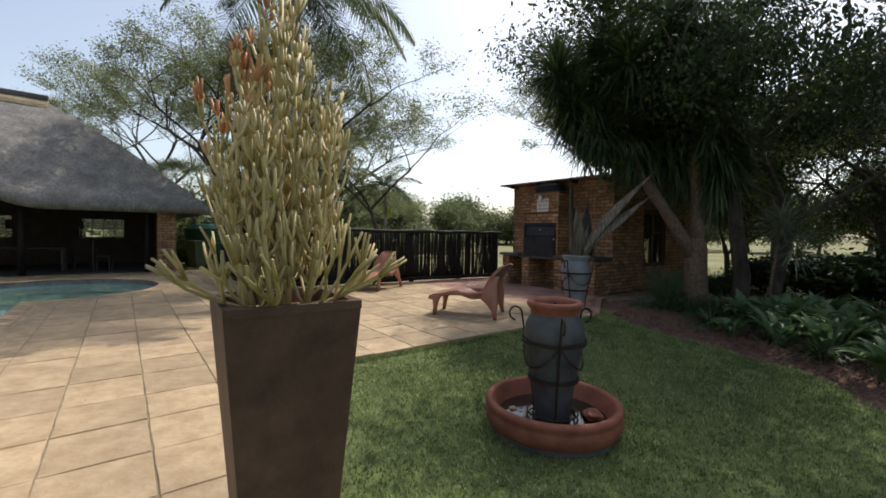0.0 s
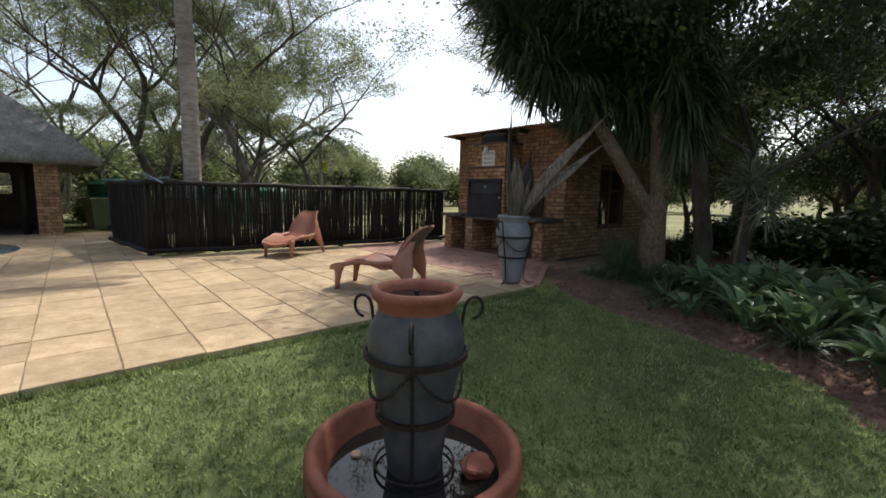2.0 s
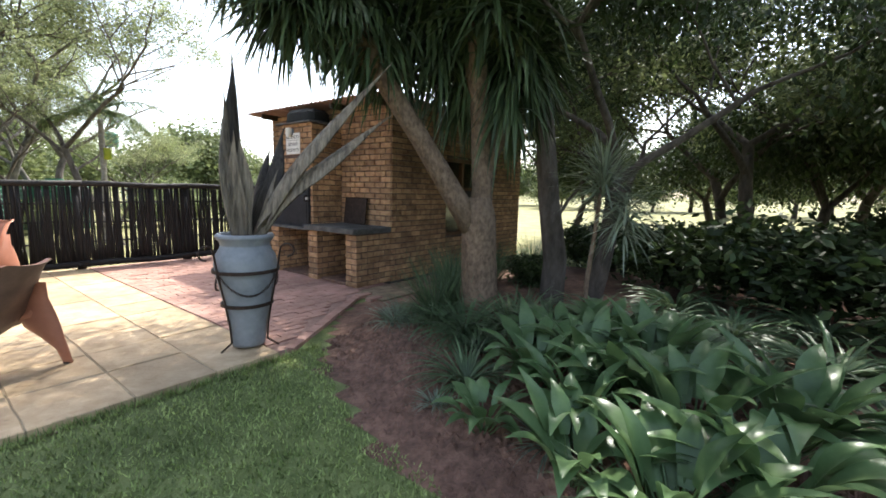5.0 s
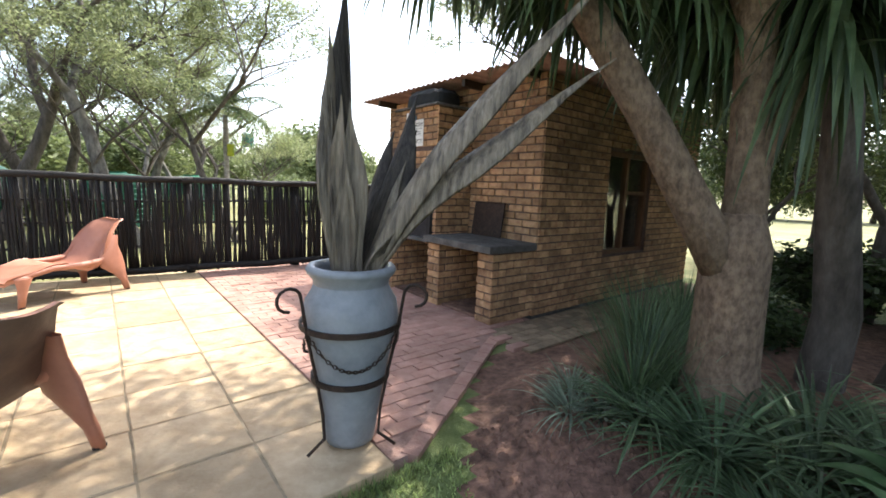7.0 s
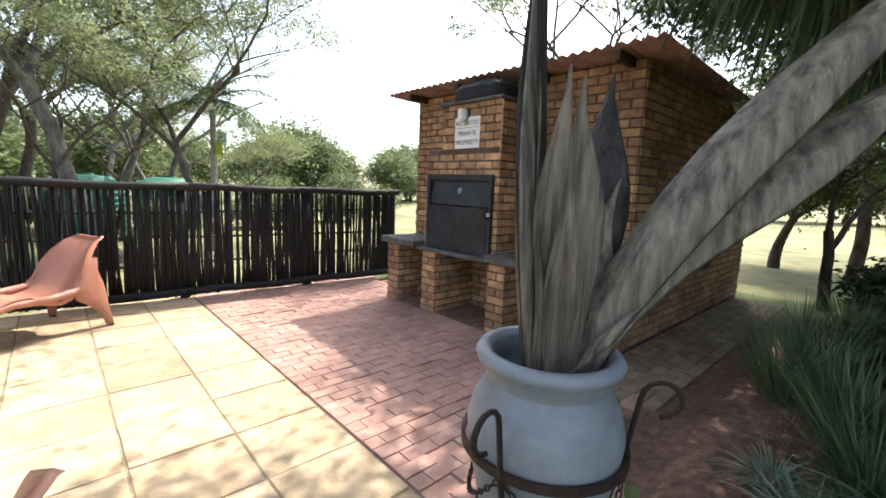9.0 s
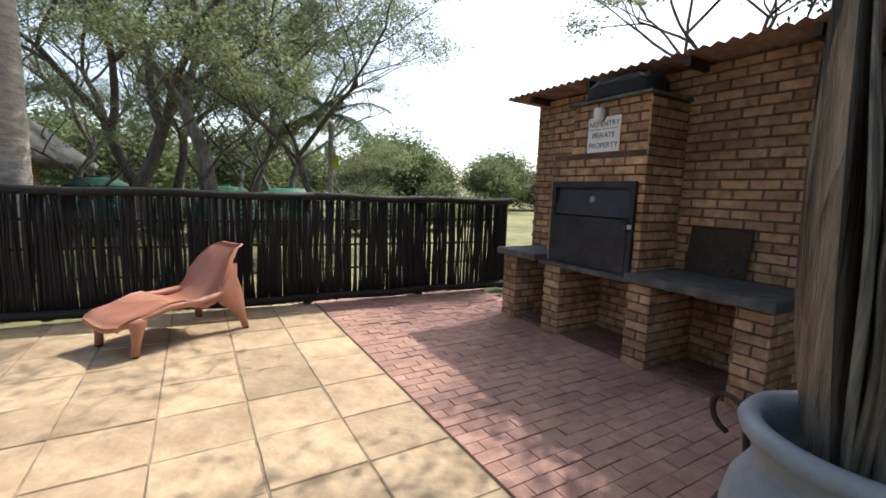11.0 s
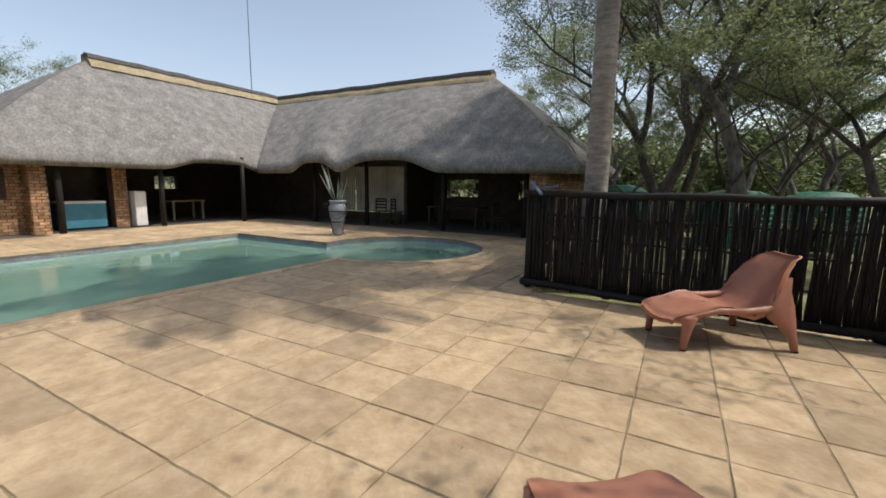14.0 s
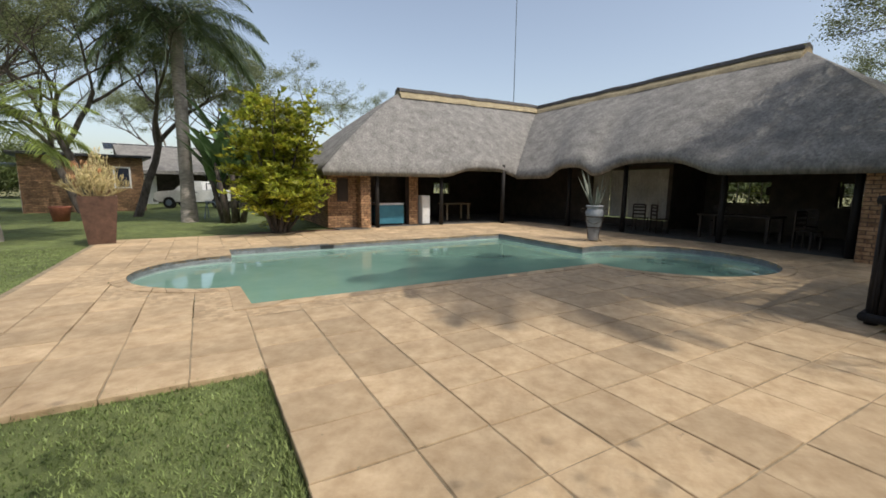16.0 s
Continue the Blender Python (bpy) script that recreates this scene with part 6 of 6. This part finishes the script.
def palm(name, label, m, height, r, fronds, length, leaf, seed, skirt=0, leaflets=46, droop=1.2):
    p = thing(name, label, "palm tree", m, "feather palms")
    rnd = random.Random(seed)
    g, n = Geo(), int(height / 0.09)
    pts = [(0.04 * math.sin(k * 0.05), 0, -0.1 + height * k / n) for k in range(n + 1)]
    radii = [r * (1.25 - 0.3 * min(1, k / (n * 0.2)) - 0.12 * k / n) * (1 + (0.035 if k % 3 == 0 else 0)) for k in range(n + 1)]
    part("trunk", g.tube(pts, radii, 18), PALMBARK, p, "ringed grey trunk", smooth=True)
    if skirt:
        boots = Geo()
        for k in range(skirt):
            a = k * 2.4
            z = height - 0.75 + 0.9 * k / skirt
            boots.blade((r * 0.75 * math.cos(a), r * 0.75 * math.sin(a), z), (math.cos(a) * 0.35, math.sin(a) * 0.35, 1), 0.55, 0.16, 0.1, 3, 0.3)
        part("leaf_base_sheath", boots, PALMBARK, p, "broken leaf bases")
    for k in range(fronds):
        a = k * 2.399 + rnd.uniform(-0.2, 0.2)
        rise = 1.25 - 1.55 * k / fronds
        d = Vector((math.cos(a), math.sin(a), rise)).normalized()
        q = Vector((0, 0, height + 0.1))
        g, spine = Geo(), [q]
        steps = 12
        for i in range(steps):
            q = q + d * (length / steps)
            d = (d + Vector((0, 0, -droop / steps * (0.6 + i / steps)))).normalized()
            spine.append(q)
        g.tube(spine, [0.028 * (1 - 0.85 * i / steps) for i in range(steps + 1)], 5)
        for i in range(leaflets):
            s = 0.12 + 0.87 * i / leaflets
            f = s * steps
            j = min(int(f), steps - 1)
            c, way = spine[j].lerp(spine[j + 1], f - j), (spine[j + 1] - spine[j]).normalized()
            side = way.cross(Vector((0, 0, 1)))
            side = side.normalized() if side.length > 0.05 else Vector((1, 0, 0))
            for sg in (-1, 1):
                dd = (side * sg * 0.9 + way * 0.55 + Vector((0, 0, rnd.uniform(-0.35, 0.15)))).normalized()
                g.blade(c, dd, length * 0.24 * math.sin(math.pi * min(1, 0.15 + s * 0.85)) + 0.10, 0.04, 0.9, 3, 0.1)
        part("frond", g, leaf, p, "feathered frond")
    return p


palm("palm_tree", "tall feather palm with ringed trunk inside the fence", pose(3.55, 9.90, 0.0), 7.4, 0.175, 22, 3.6, PALMLEAF, 5, 26, leaflets=60, droop=1.8)
palm("palm_tree", "feather palm with ragged drooping crown on the lawn", pose(-16.2, 2.5, -0.045), 7.5, 0.27, 40, 4.0, PALMLEAF, 9, 44, leaflets=60, droop=2.1)
palm("palm_tree", "small bright lime-green palm on the lawn", pose(-11.2, -1.9, -0.045), 3.0, 0.18, 20, 2.8, LIME, 14, 10, droop=1.3)
palm("palm_tree", "thin young palm behind the fence", pose(7.95, 13.2, -0.045), 3.1, 0.07, 11, 1.5, PALMLEAF, 17, 0, 30)
tag = solo("yellow_tag", Geo().slab((-0.07, -0.04, 2.0), (0.07, 0.05, 2.28), 0.02), GOLD, "yellow plastic jug hanging on a thin palm", "jug", pose(8.06, 13.1, -0.0))


# ---- shrubs and bed plants ----
def golden_bush():
    b = thing("golden_bush", "tall golden-green leafy bush beside the pool terrace", "bush", pose(-10.0, 5.1, -0.045) @ Matrix.Diagonal((1.5, 1.5, 1.33, 1)))
    rnd = random.Random(77)
    limbs, crown = Geo(), Geo()
    for k in range(52):
        a, out = rnd.uniform(0, 6.28), rnd.uniform(0.15, 1.25)
        top = Vector((out * math.cos(a), out * math.sin(a), rnd.uniform(0.7, 3.5) * (1 - 0.18 * out)))
        mid = top * 0.5 + Vector((0, 0, 0.15))
        limbs.tube([(0.1 * math.cos(a), 0.1 * math.sin(a), -0.05), mid, top], [0.035, 0.025, 0.01], 5)
        for _ in range(24):
            s = rnd.uniform(0.25, 1.05)
            p0 = mid.lerp(top, max(0, 2 * s - 1)) if s > 0.5 else Vector((0, 0, 0.1)).lerp(mid, 2 * s)
            tw = Vector((rnd.gauss(0, 0.7), rnd.gauss(0, 0.7), rnd.uniform(-0.15, 0.9))).normalized()
            ln = rnd.uniform(0.25, 0.6)
            limbs.tube([p0, p0 + tw * ln], [0.006, 0.003], 3, False)
            for i in range(26):
                q = p0 + tw * ln * (i / 26) + Vector((0, 0, -0.06 * (i / 26) ** 2))
                d = Vector((rnd.uniform(-1, 1), rnd.uniform(-1, 1), rnd.uniform(-0.2, 0.8)))
                crown.leaf(q, (d.normalized() + tw * 0.4).normalized(), Vector((rnd.uniform(-1, 1), rnd.uniform(-1, 1), 1)).normalized(), rnd.uniform(0.08, 0.15), 0.06)
    part("branchwork", limbs, BARK, b)
    part("foliage", crown, GOLD, b, "golden and green leaves")


golden_bush()


def strelitzia(m):
    s = thing("wild_banana", "wild banana clump with big split grey-green leaves", "wild banana", m)
    rnd = random.Random(12)
    for k in range(7):
        a = k * 0.93
        base = Vector((0.3 * math.cos(a), 0.3 * math.sin(a), 0))
        top = base + Vector((0.4 * math.cos(a), 0.4 * math.sin(a), rnd.uniform(1.6, 3.2)))
        part("stem", Geo().tube([base, base.lerp(top, 0.5) + Vector((0.06, 0, 0)), top], [0.10, 0.08, 0.055], 9), BARK, s, smooth=True)
        for j in range(9):
            b = rnd.uniform(0, 6.28)
            root = base.lerp(top, rnd.uniform(0.55, 1.0))
            g = Geo().blade(root, (math.cos(b) * 0.45, math.sin(b) * 0.45, 1), rnd.uniform(1.2, 1.8), rnd.uniform(0.3, 0.46), 0.9, 7, 0.14, 0.05, 0.5)
            part("leaf", g, BROAD, s)


strelitzia(pose(-15.2, 4.1, -0.045) @ Matrix.Diagonal((1.25, 1.25, 1.2, 1)))


def clump(name, label, category, seed, count, length, width, mtl, rise=(0.5, 1.4), droop=1.3, steps=6, spread=0.08, tip=0.0, belly=0.3, group=""):
    c = thing(name, label, category, group=group)
    rnd = random.Random(seed)
    g = Geo()
    for k in range(count):
        if k % 12 == 0 and k:
            part("leaf_tuft", g, mtl, c)
            g = Geo()
        a, r = rnd.uniform(0, 6.28), rnd.uniform(0, spread)
        g.blade((r * math.cos(a), r * math.sin(a), -0.02), (math.cos(a), math.sin(a), rnd.uniform(*rise)), length * rnd.uniform(0.65, 1.15), width * rnd.uniform(0.75, 1.2), droop * rnd.uniform(0.6, 1.3), steps, 0.18, tip, belly)
    part("leaf_tuft", g, mtl, c)
    return c


def broad_plant(seed):
    """Upright stalks with wide ribbed leaves."""
    c = thing("broad_leaf_plant", "broad-leaved dark green plant in the soil bed", "plant", group="broad-leaf plants")
    rnd = random.Random(seed)
    for _ in range(26):
        a, r = rnd.uniform(0, 6.28), rnd.uniform(0, 0.12)
        root = Vector((r * math.cos(a), r * math.sin(a), 0))
        tilt = rnd.uniform(0.25, 1.0)
        d = Vector((math.cos(a) * tilt, math.sin(a) * tilt, 1)).normalized()
        stalk = rnd.uniform(0.08, 0.26)
        g = Geo().tube([root, root + d * stalk], [0.008, 0.006], 4, False)
        g.blade(root + d * stalk, d, rnd.uniform(0.30, 0.46), rnd.uniform(0.11, 0.16), rnd.uniform(0.9, 2.0), 8, 0.16, 0.02, 0.45)
        part("leaf", g, BROAD, c, smooth=True)
    return c


strap1 = clump("strap_clump", "dark strap-leaved clump arching over the soil bed", "plant", 1, 120, 0.75, 0.028, STRAP, droop=1.5, group="strap-leaf clumps")
strap2 = clump("strap_clump", "wide arching strap-leaved clump in the bed", "plant", 2, 95, 0.72, 0.045, STRAP, (0.4, 1.2), 1.7, group="strap-leaf clumps")
reed = clump("grass_clump", "tall upright grassy clump beside the yucca", "plant", 3, 170, 0.85, 0.016, STRAP, (1.2, 3.5), 0.8, spread=0.16, group="grassy clumps")
pale = clump("pale_tuft", "small pale variegated grassy tuft in red soil", "plant", 4, 90, 0.30, 0.014, PALELEAF, (0.3, 1.5), 1.1, group="pale tufts")
broad1, broad2 = broad_plant(5), broad_plant(6)
first = {}
spots = [(strap1, 7.95, 2.35, 1.0), (strap1, 8.25, 2.0, 1.05), (strap1, 8.0, 2.75, 0.85), (strap1, 8.55, 1.75, 0.9), (strap1, 7.65, 2.0, 0.7), (strap1, 8.75, 2.1, 0.9),
         (reed, 8.25, 2.95, 0.9), (reed, 8.75, 3.1, 1.0), (reed, 9.3, 3.45, 1.0), (reed, 9.8, 3.3, 1.0), (reed, 10.4, 3.5, 0.9), (reed, 8.5, 2.75, 0.8), (reed, 11.2, 3.2, 1.0),
         (pale, 7.78, 3.12, 1.15), (pale, 7.9, 2.98, 0.9), (pale, 6.75, 0.95, 0.8), (pale, 6.6, 1.75, 0.5), (pale, 8.05, 3.3, 0.8),
         (broad1, 7.4, 1.35, 1.0), (broad2, 7.75, 1.05, 1.05), (broad1, 7.5, 0.75, 1.0), (broad2, 7.05, 0.95, 0.85), (broad1, 8.0, 1.4, 1.0), (broad2, 8.1, 0.7, 1.1), (broad2, 7.3, 0.35, 1.05), (broad1, 6.9, 0.0, 1.0), (broad2, 7.6, -0.1, 1.1), (broad1, 8.5, 1.15, 1.0),
         (strap2, 8.7, 0.5, 1.0), (strap2, 9.3, 0.9, 1.1), (strap2, 9.6, 0.3, 1.1), (strap2, 8.4, 0.0, 1.0), (strap2, 9.0, -0.4, 1.1), (strap2, 7.8, -0.7, 1.1), (strap2, 6.5, -0.75, 0.95), (strap2, 7.1, -1.1, 1.1), (strap2, 9.2, 1.5, 1.0), (strap2, 8.2, -1.3, 1.2), (strap1, 6.3, -0.35, 0.75), (strap1, 5.9, 0.35, 0.7), (broad1, 6.35, 0.75, 0.85), (broad2, 5.5, -0.3, 0.8), (strap2, 5.2, -0.9, 0.8), (broad1, 6.6, 1.35, 0.6), (strap1, 7.1, 1.75, 0.7), (broad2, 6.5, 0.3, 0.95), (strap1, 5.8, -0.9, 0.8), (strap2, 6.1, -1.7, 1.1), (strap2, 7.0, -2.2, 1.2), (strap1, 5.4, -1.6, 0.8), (strap2, 10.2, -0.4, 1.2), (strap2, 10.4, 0.9, 1.1), (strap2, 5.6, -2.5, 1.0), (strap2, 8.3, -2.6, 1.3)]
for k, (plant, u, v, size) in enumerate(spots):
    u = max(u, bed_edge(v) + 0.25 + 0.4 * size)          # a strip of bare soil stays along the lawn
    m = YARD @ pose(u, v, land(u, v) + 0.01, 0, 0, k * 67) @ Matrix.Diagonal((size, size, size, 1))
    if plant.name not in first:
        first[plant.name] = plant.matrix_basis = m
    else:
        copy_thing(plant, m)

shrub = make_tree("shrub", "dark green leafy shrub at the back of the bed", 63, 2.2, 0.05, 1.2, 7000, 0.14, DENSE, forks=3, first=0.22, flat=0.5, gather=0.6, group="bed shrubs")
shrub.matrix_basis = YARD @ pose(10.9, 0.1, 0)
for u, v, s in ((11.6, 1.3, 0.9), (10.0, -1.4, 1.0), (9.2, -2.6, 1.1), (12.6, 2.6, 0.8), (11.8, -2.9, 1.2), (8.0, -4.2, 1.2), (13.5, -1.6, 1.1), (10.6, 2.9, 0.45)):
    put(shrub, u, v, u * 99, s)

# clods and litter on the soil bed
g = Geo()
rnd = random.Random(31)
for _ in range(7000):
    v = rnd.uniform(-1.5, 3.4)
    u = bed_edge(v) + rnd.uniform(0.05, 2.2)
    r, z = rnd.choice((0.008, 0.012, 0.02, 0.034)) * rnd.uniform(0.6, 1.2), land(u, v)
    p = [Vector((u, v, z)) + Vector(q) * r * rnd.uniform(0.7, 1.3) for q in ((1, 0, 0), (0, 1, 0), (-1, 0, 0), (0, -1, 0), (0, 0, 1), (0, 0, -1))]
    g.add(p, [(0, 1, 4), (1, 2, 4), (2, 3, 4), (3, 0, 4), (1, 0, 5), (2, 1, 5), (3, 2, 5), (0, 3, 5)])
solo("soil_clods", g, SOIL, "crumbled clods of red soil in the bed", "soil", kind="stuff")
g = Geo()
for _ in range(160):
    u, v = rnd.uniform(-3, 6.5), rnd.uniform(-1, 8.5)
    if in_pool(u, v, 0.1) or u > bed_edge(v):
        continue
    z = 0.012 if in_patio(u, v) else land(u, v) + 0.03
    a = rnd.uniform(0, 6.28)
    g.leaf(Vector((u, v, z)), Vector((math.cos(a), math.sin(a), 0.15)).normalized(), Vector((0, 0, 1)), rnd.uniform(0.015, 0.04), 0.013)
solo("fallen_leaves", g, STRAW, "scattered dry fallen leaves on lawn and patio", "leaf litter", kind="stuff")


# ---- patio slabs and brick paving, piece by piece ----
def build_patio():
    patio = thing("patio", "sun-bleached sandstone patio slabs round the pool", "patio", kind="structure")
    bed = Geo()
    cells = []
    pu, pv = 0.533, 0.52
    for i in range(-22, 12):
        for j in range(-6, 24):
            u0, v0 = 0.762 + i * pu, 3.49 + j * pv
            u1, v1 = u0 + pu, v0 + pv
            if j == 0:
                v0 = 3.39                    # the row along the lawn is a little deeper
            elif j < 0:
                v0, v1 = 3.39 + j * 0.555, 3.39 + (j + 1) * 0.555
            cu, cv = (u0 + u1) / 2, (v0 + v1) / 2
            if cv > 15.5 or cu < -9.7 and cv < 8.2 or cu < -10.2 or cv < 0.35 or (cu > 0.70 and cv < 3.38) or cu > 6.64 or (cu > 2.7 and cv > 9.35):
                continue
            corners = [in_pool(a, b, 0.22) for a in (u0, u1) for b in (v0, v1)]
            if all(corners) or u1 - u0 < 0.1:
                continue
            cells.append((u0, v0, u1, v1, any(corners) or in_pool(cu, cv, 0.22)))
    cells.sort(key=lambda c: math.hypot((c[0] + c[2]) / 2 - 3.6, (c[1] + c[3]) / 2 - 5.0))
    rnd = random.Random(2)
    shapes, rest, made = [], Geo(), 0
    for k in range(8):                       # slabs with uneven, worn edges
        g = Geo()
        w, d = pu - 0.011, pv - 0.011
        ring = []
        for a, b, n in (((0, 0), (w, 0), 3), ((w, 0), (w, d), 3), ((w, d), (0, d), 3), ((0, d), (0, 0), 3)):
            ring += [(a[0] + (b[0] - a[0]) * q / n + rnd.uniform(-0.004, 0.004), a[1] + (b[1] - a[1]) * q / n + rnd.uniform(-0.004, 0.004)) for q in range(n)]
        m = len(ring)
        g.v = [(x, y, -0.06) for x, y in ring] + [(x, y, -0.005) for x, y in ring] + [(w / 2 + (x - w / 2) * 0.985, d / 2 + (y - d / 2) * 0.985, rnd.uniform(-0.001, 0.002)) for x, y in ring]
        g.f = [(r * m + q, r * m + (q + 1) % m, r * m + m + (q + 1) % m, r * m + m + q) for r in (0, 1) for q in range(m)] + [tuple(2 * m + q for q in range(m))]
        shapes.append((g, mesh_of(g, SANDSTONE, False, "slab")))
    for u0, v0, u1, v1, rim in cells:
        tilt = pose(0, 0, 0, rnd.uniform(-0.25, 0.25), rnd.uniform(-0.25, 0.25), 0)
        if rim:                              # fill up to the coping in small squares
            n = 9
            for a in range(n):
                for b in range(n):
                    x0, y0 = u0 + (u1 - u0) * a / n, v0 + (v1 - v0) * b / n
                    if not in_pool(x0 + 0.03, y0 + 0.03, 0.215):
                        x1, y1 = x0 + (u1 - u0) / n, y0 + (v1 - v0) / n
                        x0, y0 = (x0 + 0.006 if a == 0 else x0), (y0 + 0.006 if b == 0 else y0)
                        bed.add([(x0, y0, 0.0), (x1, y0, 0.0), (x1, y1, 0.0), (x0, y1, 0.0)], [(0, 1, 2, 3)])
            continue
        m = Matrix.Translation((u0 + 0.0055, v0 + 0.0055, rnd.uniform(-0.002, 0.003))) @ tilt
        k = rnd.randrange(8)
        if v1 - v0 > pv + 0.01:
            m = m @ Matrix.Diagonal((1, (v1 - v0) / pv, 1, 1))
        if made < 300:
            part("slab", shapes[k][1], SANDSTONE, patio, m=m)
            made += 1
        else:
            rest.add([m @ Vector(p) for p in shapes[k][0].v], shapes[k][0].f)
    tagged(part("far_slabs", rest, SANDSTONE, patio), kind="stuff")
    part("edge_cuts", bed, SANDSTONE, patio, "slabs cut to the pool's curve")
    part("sand_bed", Geo().box((0.76, 3.41, -0.15), (6.63, 9.3, -0.0065)).box((-1.1, 0.52, -0.15), (0.74, 9.3, -0.0065)).box((-9.6, 0.52, -0.15), (-6.95, 15.4, -0.0075))
         .box((-6.95, 0.52, -0.15), (-1.1, 1.55, -0.0075)).box((1.1, 9.3, -0.15), (2.7, 15.4, -0.0075)).box((-6.95, 13.95, -0.15), (1.1, 15.4, -0.0075)), JOINT, patio, "sandy joints")


build_patio()


def paving_limit(u):
    """Lower v of the red paving: a slanting edge, then a strip along the hut."""
    if u < 8.55:
        return 3.46 + (u - 6.7) * 0.60
    return 4.05


def build_paving():
    paving = thing("brick_paving", "worn red brick paving in front of the barbecue", "paving", kind="structure")
    bl, bw = 0.222, 0.108
    one = Geo().slab((0.0025, 0.0025, -0.06), (bl - 0.0025, bw - 0.0025, 0.0), 0.004)
    shared, brown = mesh_of(one, PAVER, False, "paver"), mesh_of(one, BROWNPAVER, False, "paver")
    rnd = random.Random(4)
    cells = []
    for j in range(0, 56):
        for i in range(-1, 31):
            u, v = 6.64 + i * bl + (bl / 2 if j % 2 else 0), 3.3 + j * bw
            if u < 6.6 or u > 13.2 or v < paving_limit(u + bl) or v + bw > (9.2 if u < 9.15 else 4.72):
                continue
            cells.append((u, v))
    half = mesh_of(Geo().slab((0.0025, 0.0025, -0.06), (bl / 2 - 0.0025, bw - 0.0025, 0.0), 0.004), PAVER, False, "paver")
    for j in range(3, 54, 2):
        part("half_paver", half, PAVER, paving, m=Matrix.Translation((6.64, 3.3 + j * bw, rnd.uniform(-0.002, 0.003))))
    cells.sort(key=lambda c: math.hypot(c[0] - 7.2, c[1] - 4.5))
    rest, rest_brown = Geo(), Geo()
    for k, (u, v) in enumerate(cells):
        strip = u > 8.52 and v < 4.68
        sunk = rnd.uniform(-0.010, -0.004) if rnd.random() < 0.06 else rnd.uniform(-0.002, 0.003)
        m = Matrix.Translation((u + rnd.uniform(-0.002, 0.002), v, sunk - (0.02 if strip else 0))) @ pose(0, 0, 0, rnd.uniform(-0.7, 0.7), rnd.uniform(-0.5, 0.5), rnd.uniform(-0.9, 0.9))
        if k < 300:
            part("paver", brown if strip else shared, PAVER, paving, m=m)
        else:
            (rest_brown if strip else rest).add([m @ Vector(p) for p in one.v], one.f)
    tagged(part("far_strip_pavers", rest_brown, BROWNPAVER, paving), kind="stuff")
    tagged(part("far_pavers", rest, PAVER, paving), kind="stuff")
    g = Geo()
    for u in [6.64 + 0.1 * k for k in range(67)]:
        g.box((u, paving_limit(u) + 0.02, -0.15), (u + 0.1, 9.25 if u < 9.3 else 4.72, -0.014 if u < 8.45 else -0.034))
    part("sand_bed", g, PAVEJOINT, paving, "sandy joints")
    # soldier course along the slanting edge
    a, b = Vector((6.74, 3.45, 0)), Vector((8.55, 4.54, 0))
    d = (b - a).normalized()
    for k in range(int((b - a).length / 0.23)):
        m = Matrix.Translation(a + d * (0.23 * k) + Vector((0.03, -0.06, -0.006))) @ pose(0, 0, 0, 0, 0, math.degrees(math.atan2(d.y, d.x)) + rnd.uniform(-1.5, 1.5))
        part("edge_paver", shared, PAVER, paving, m=m)


build_paving()
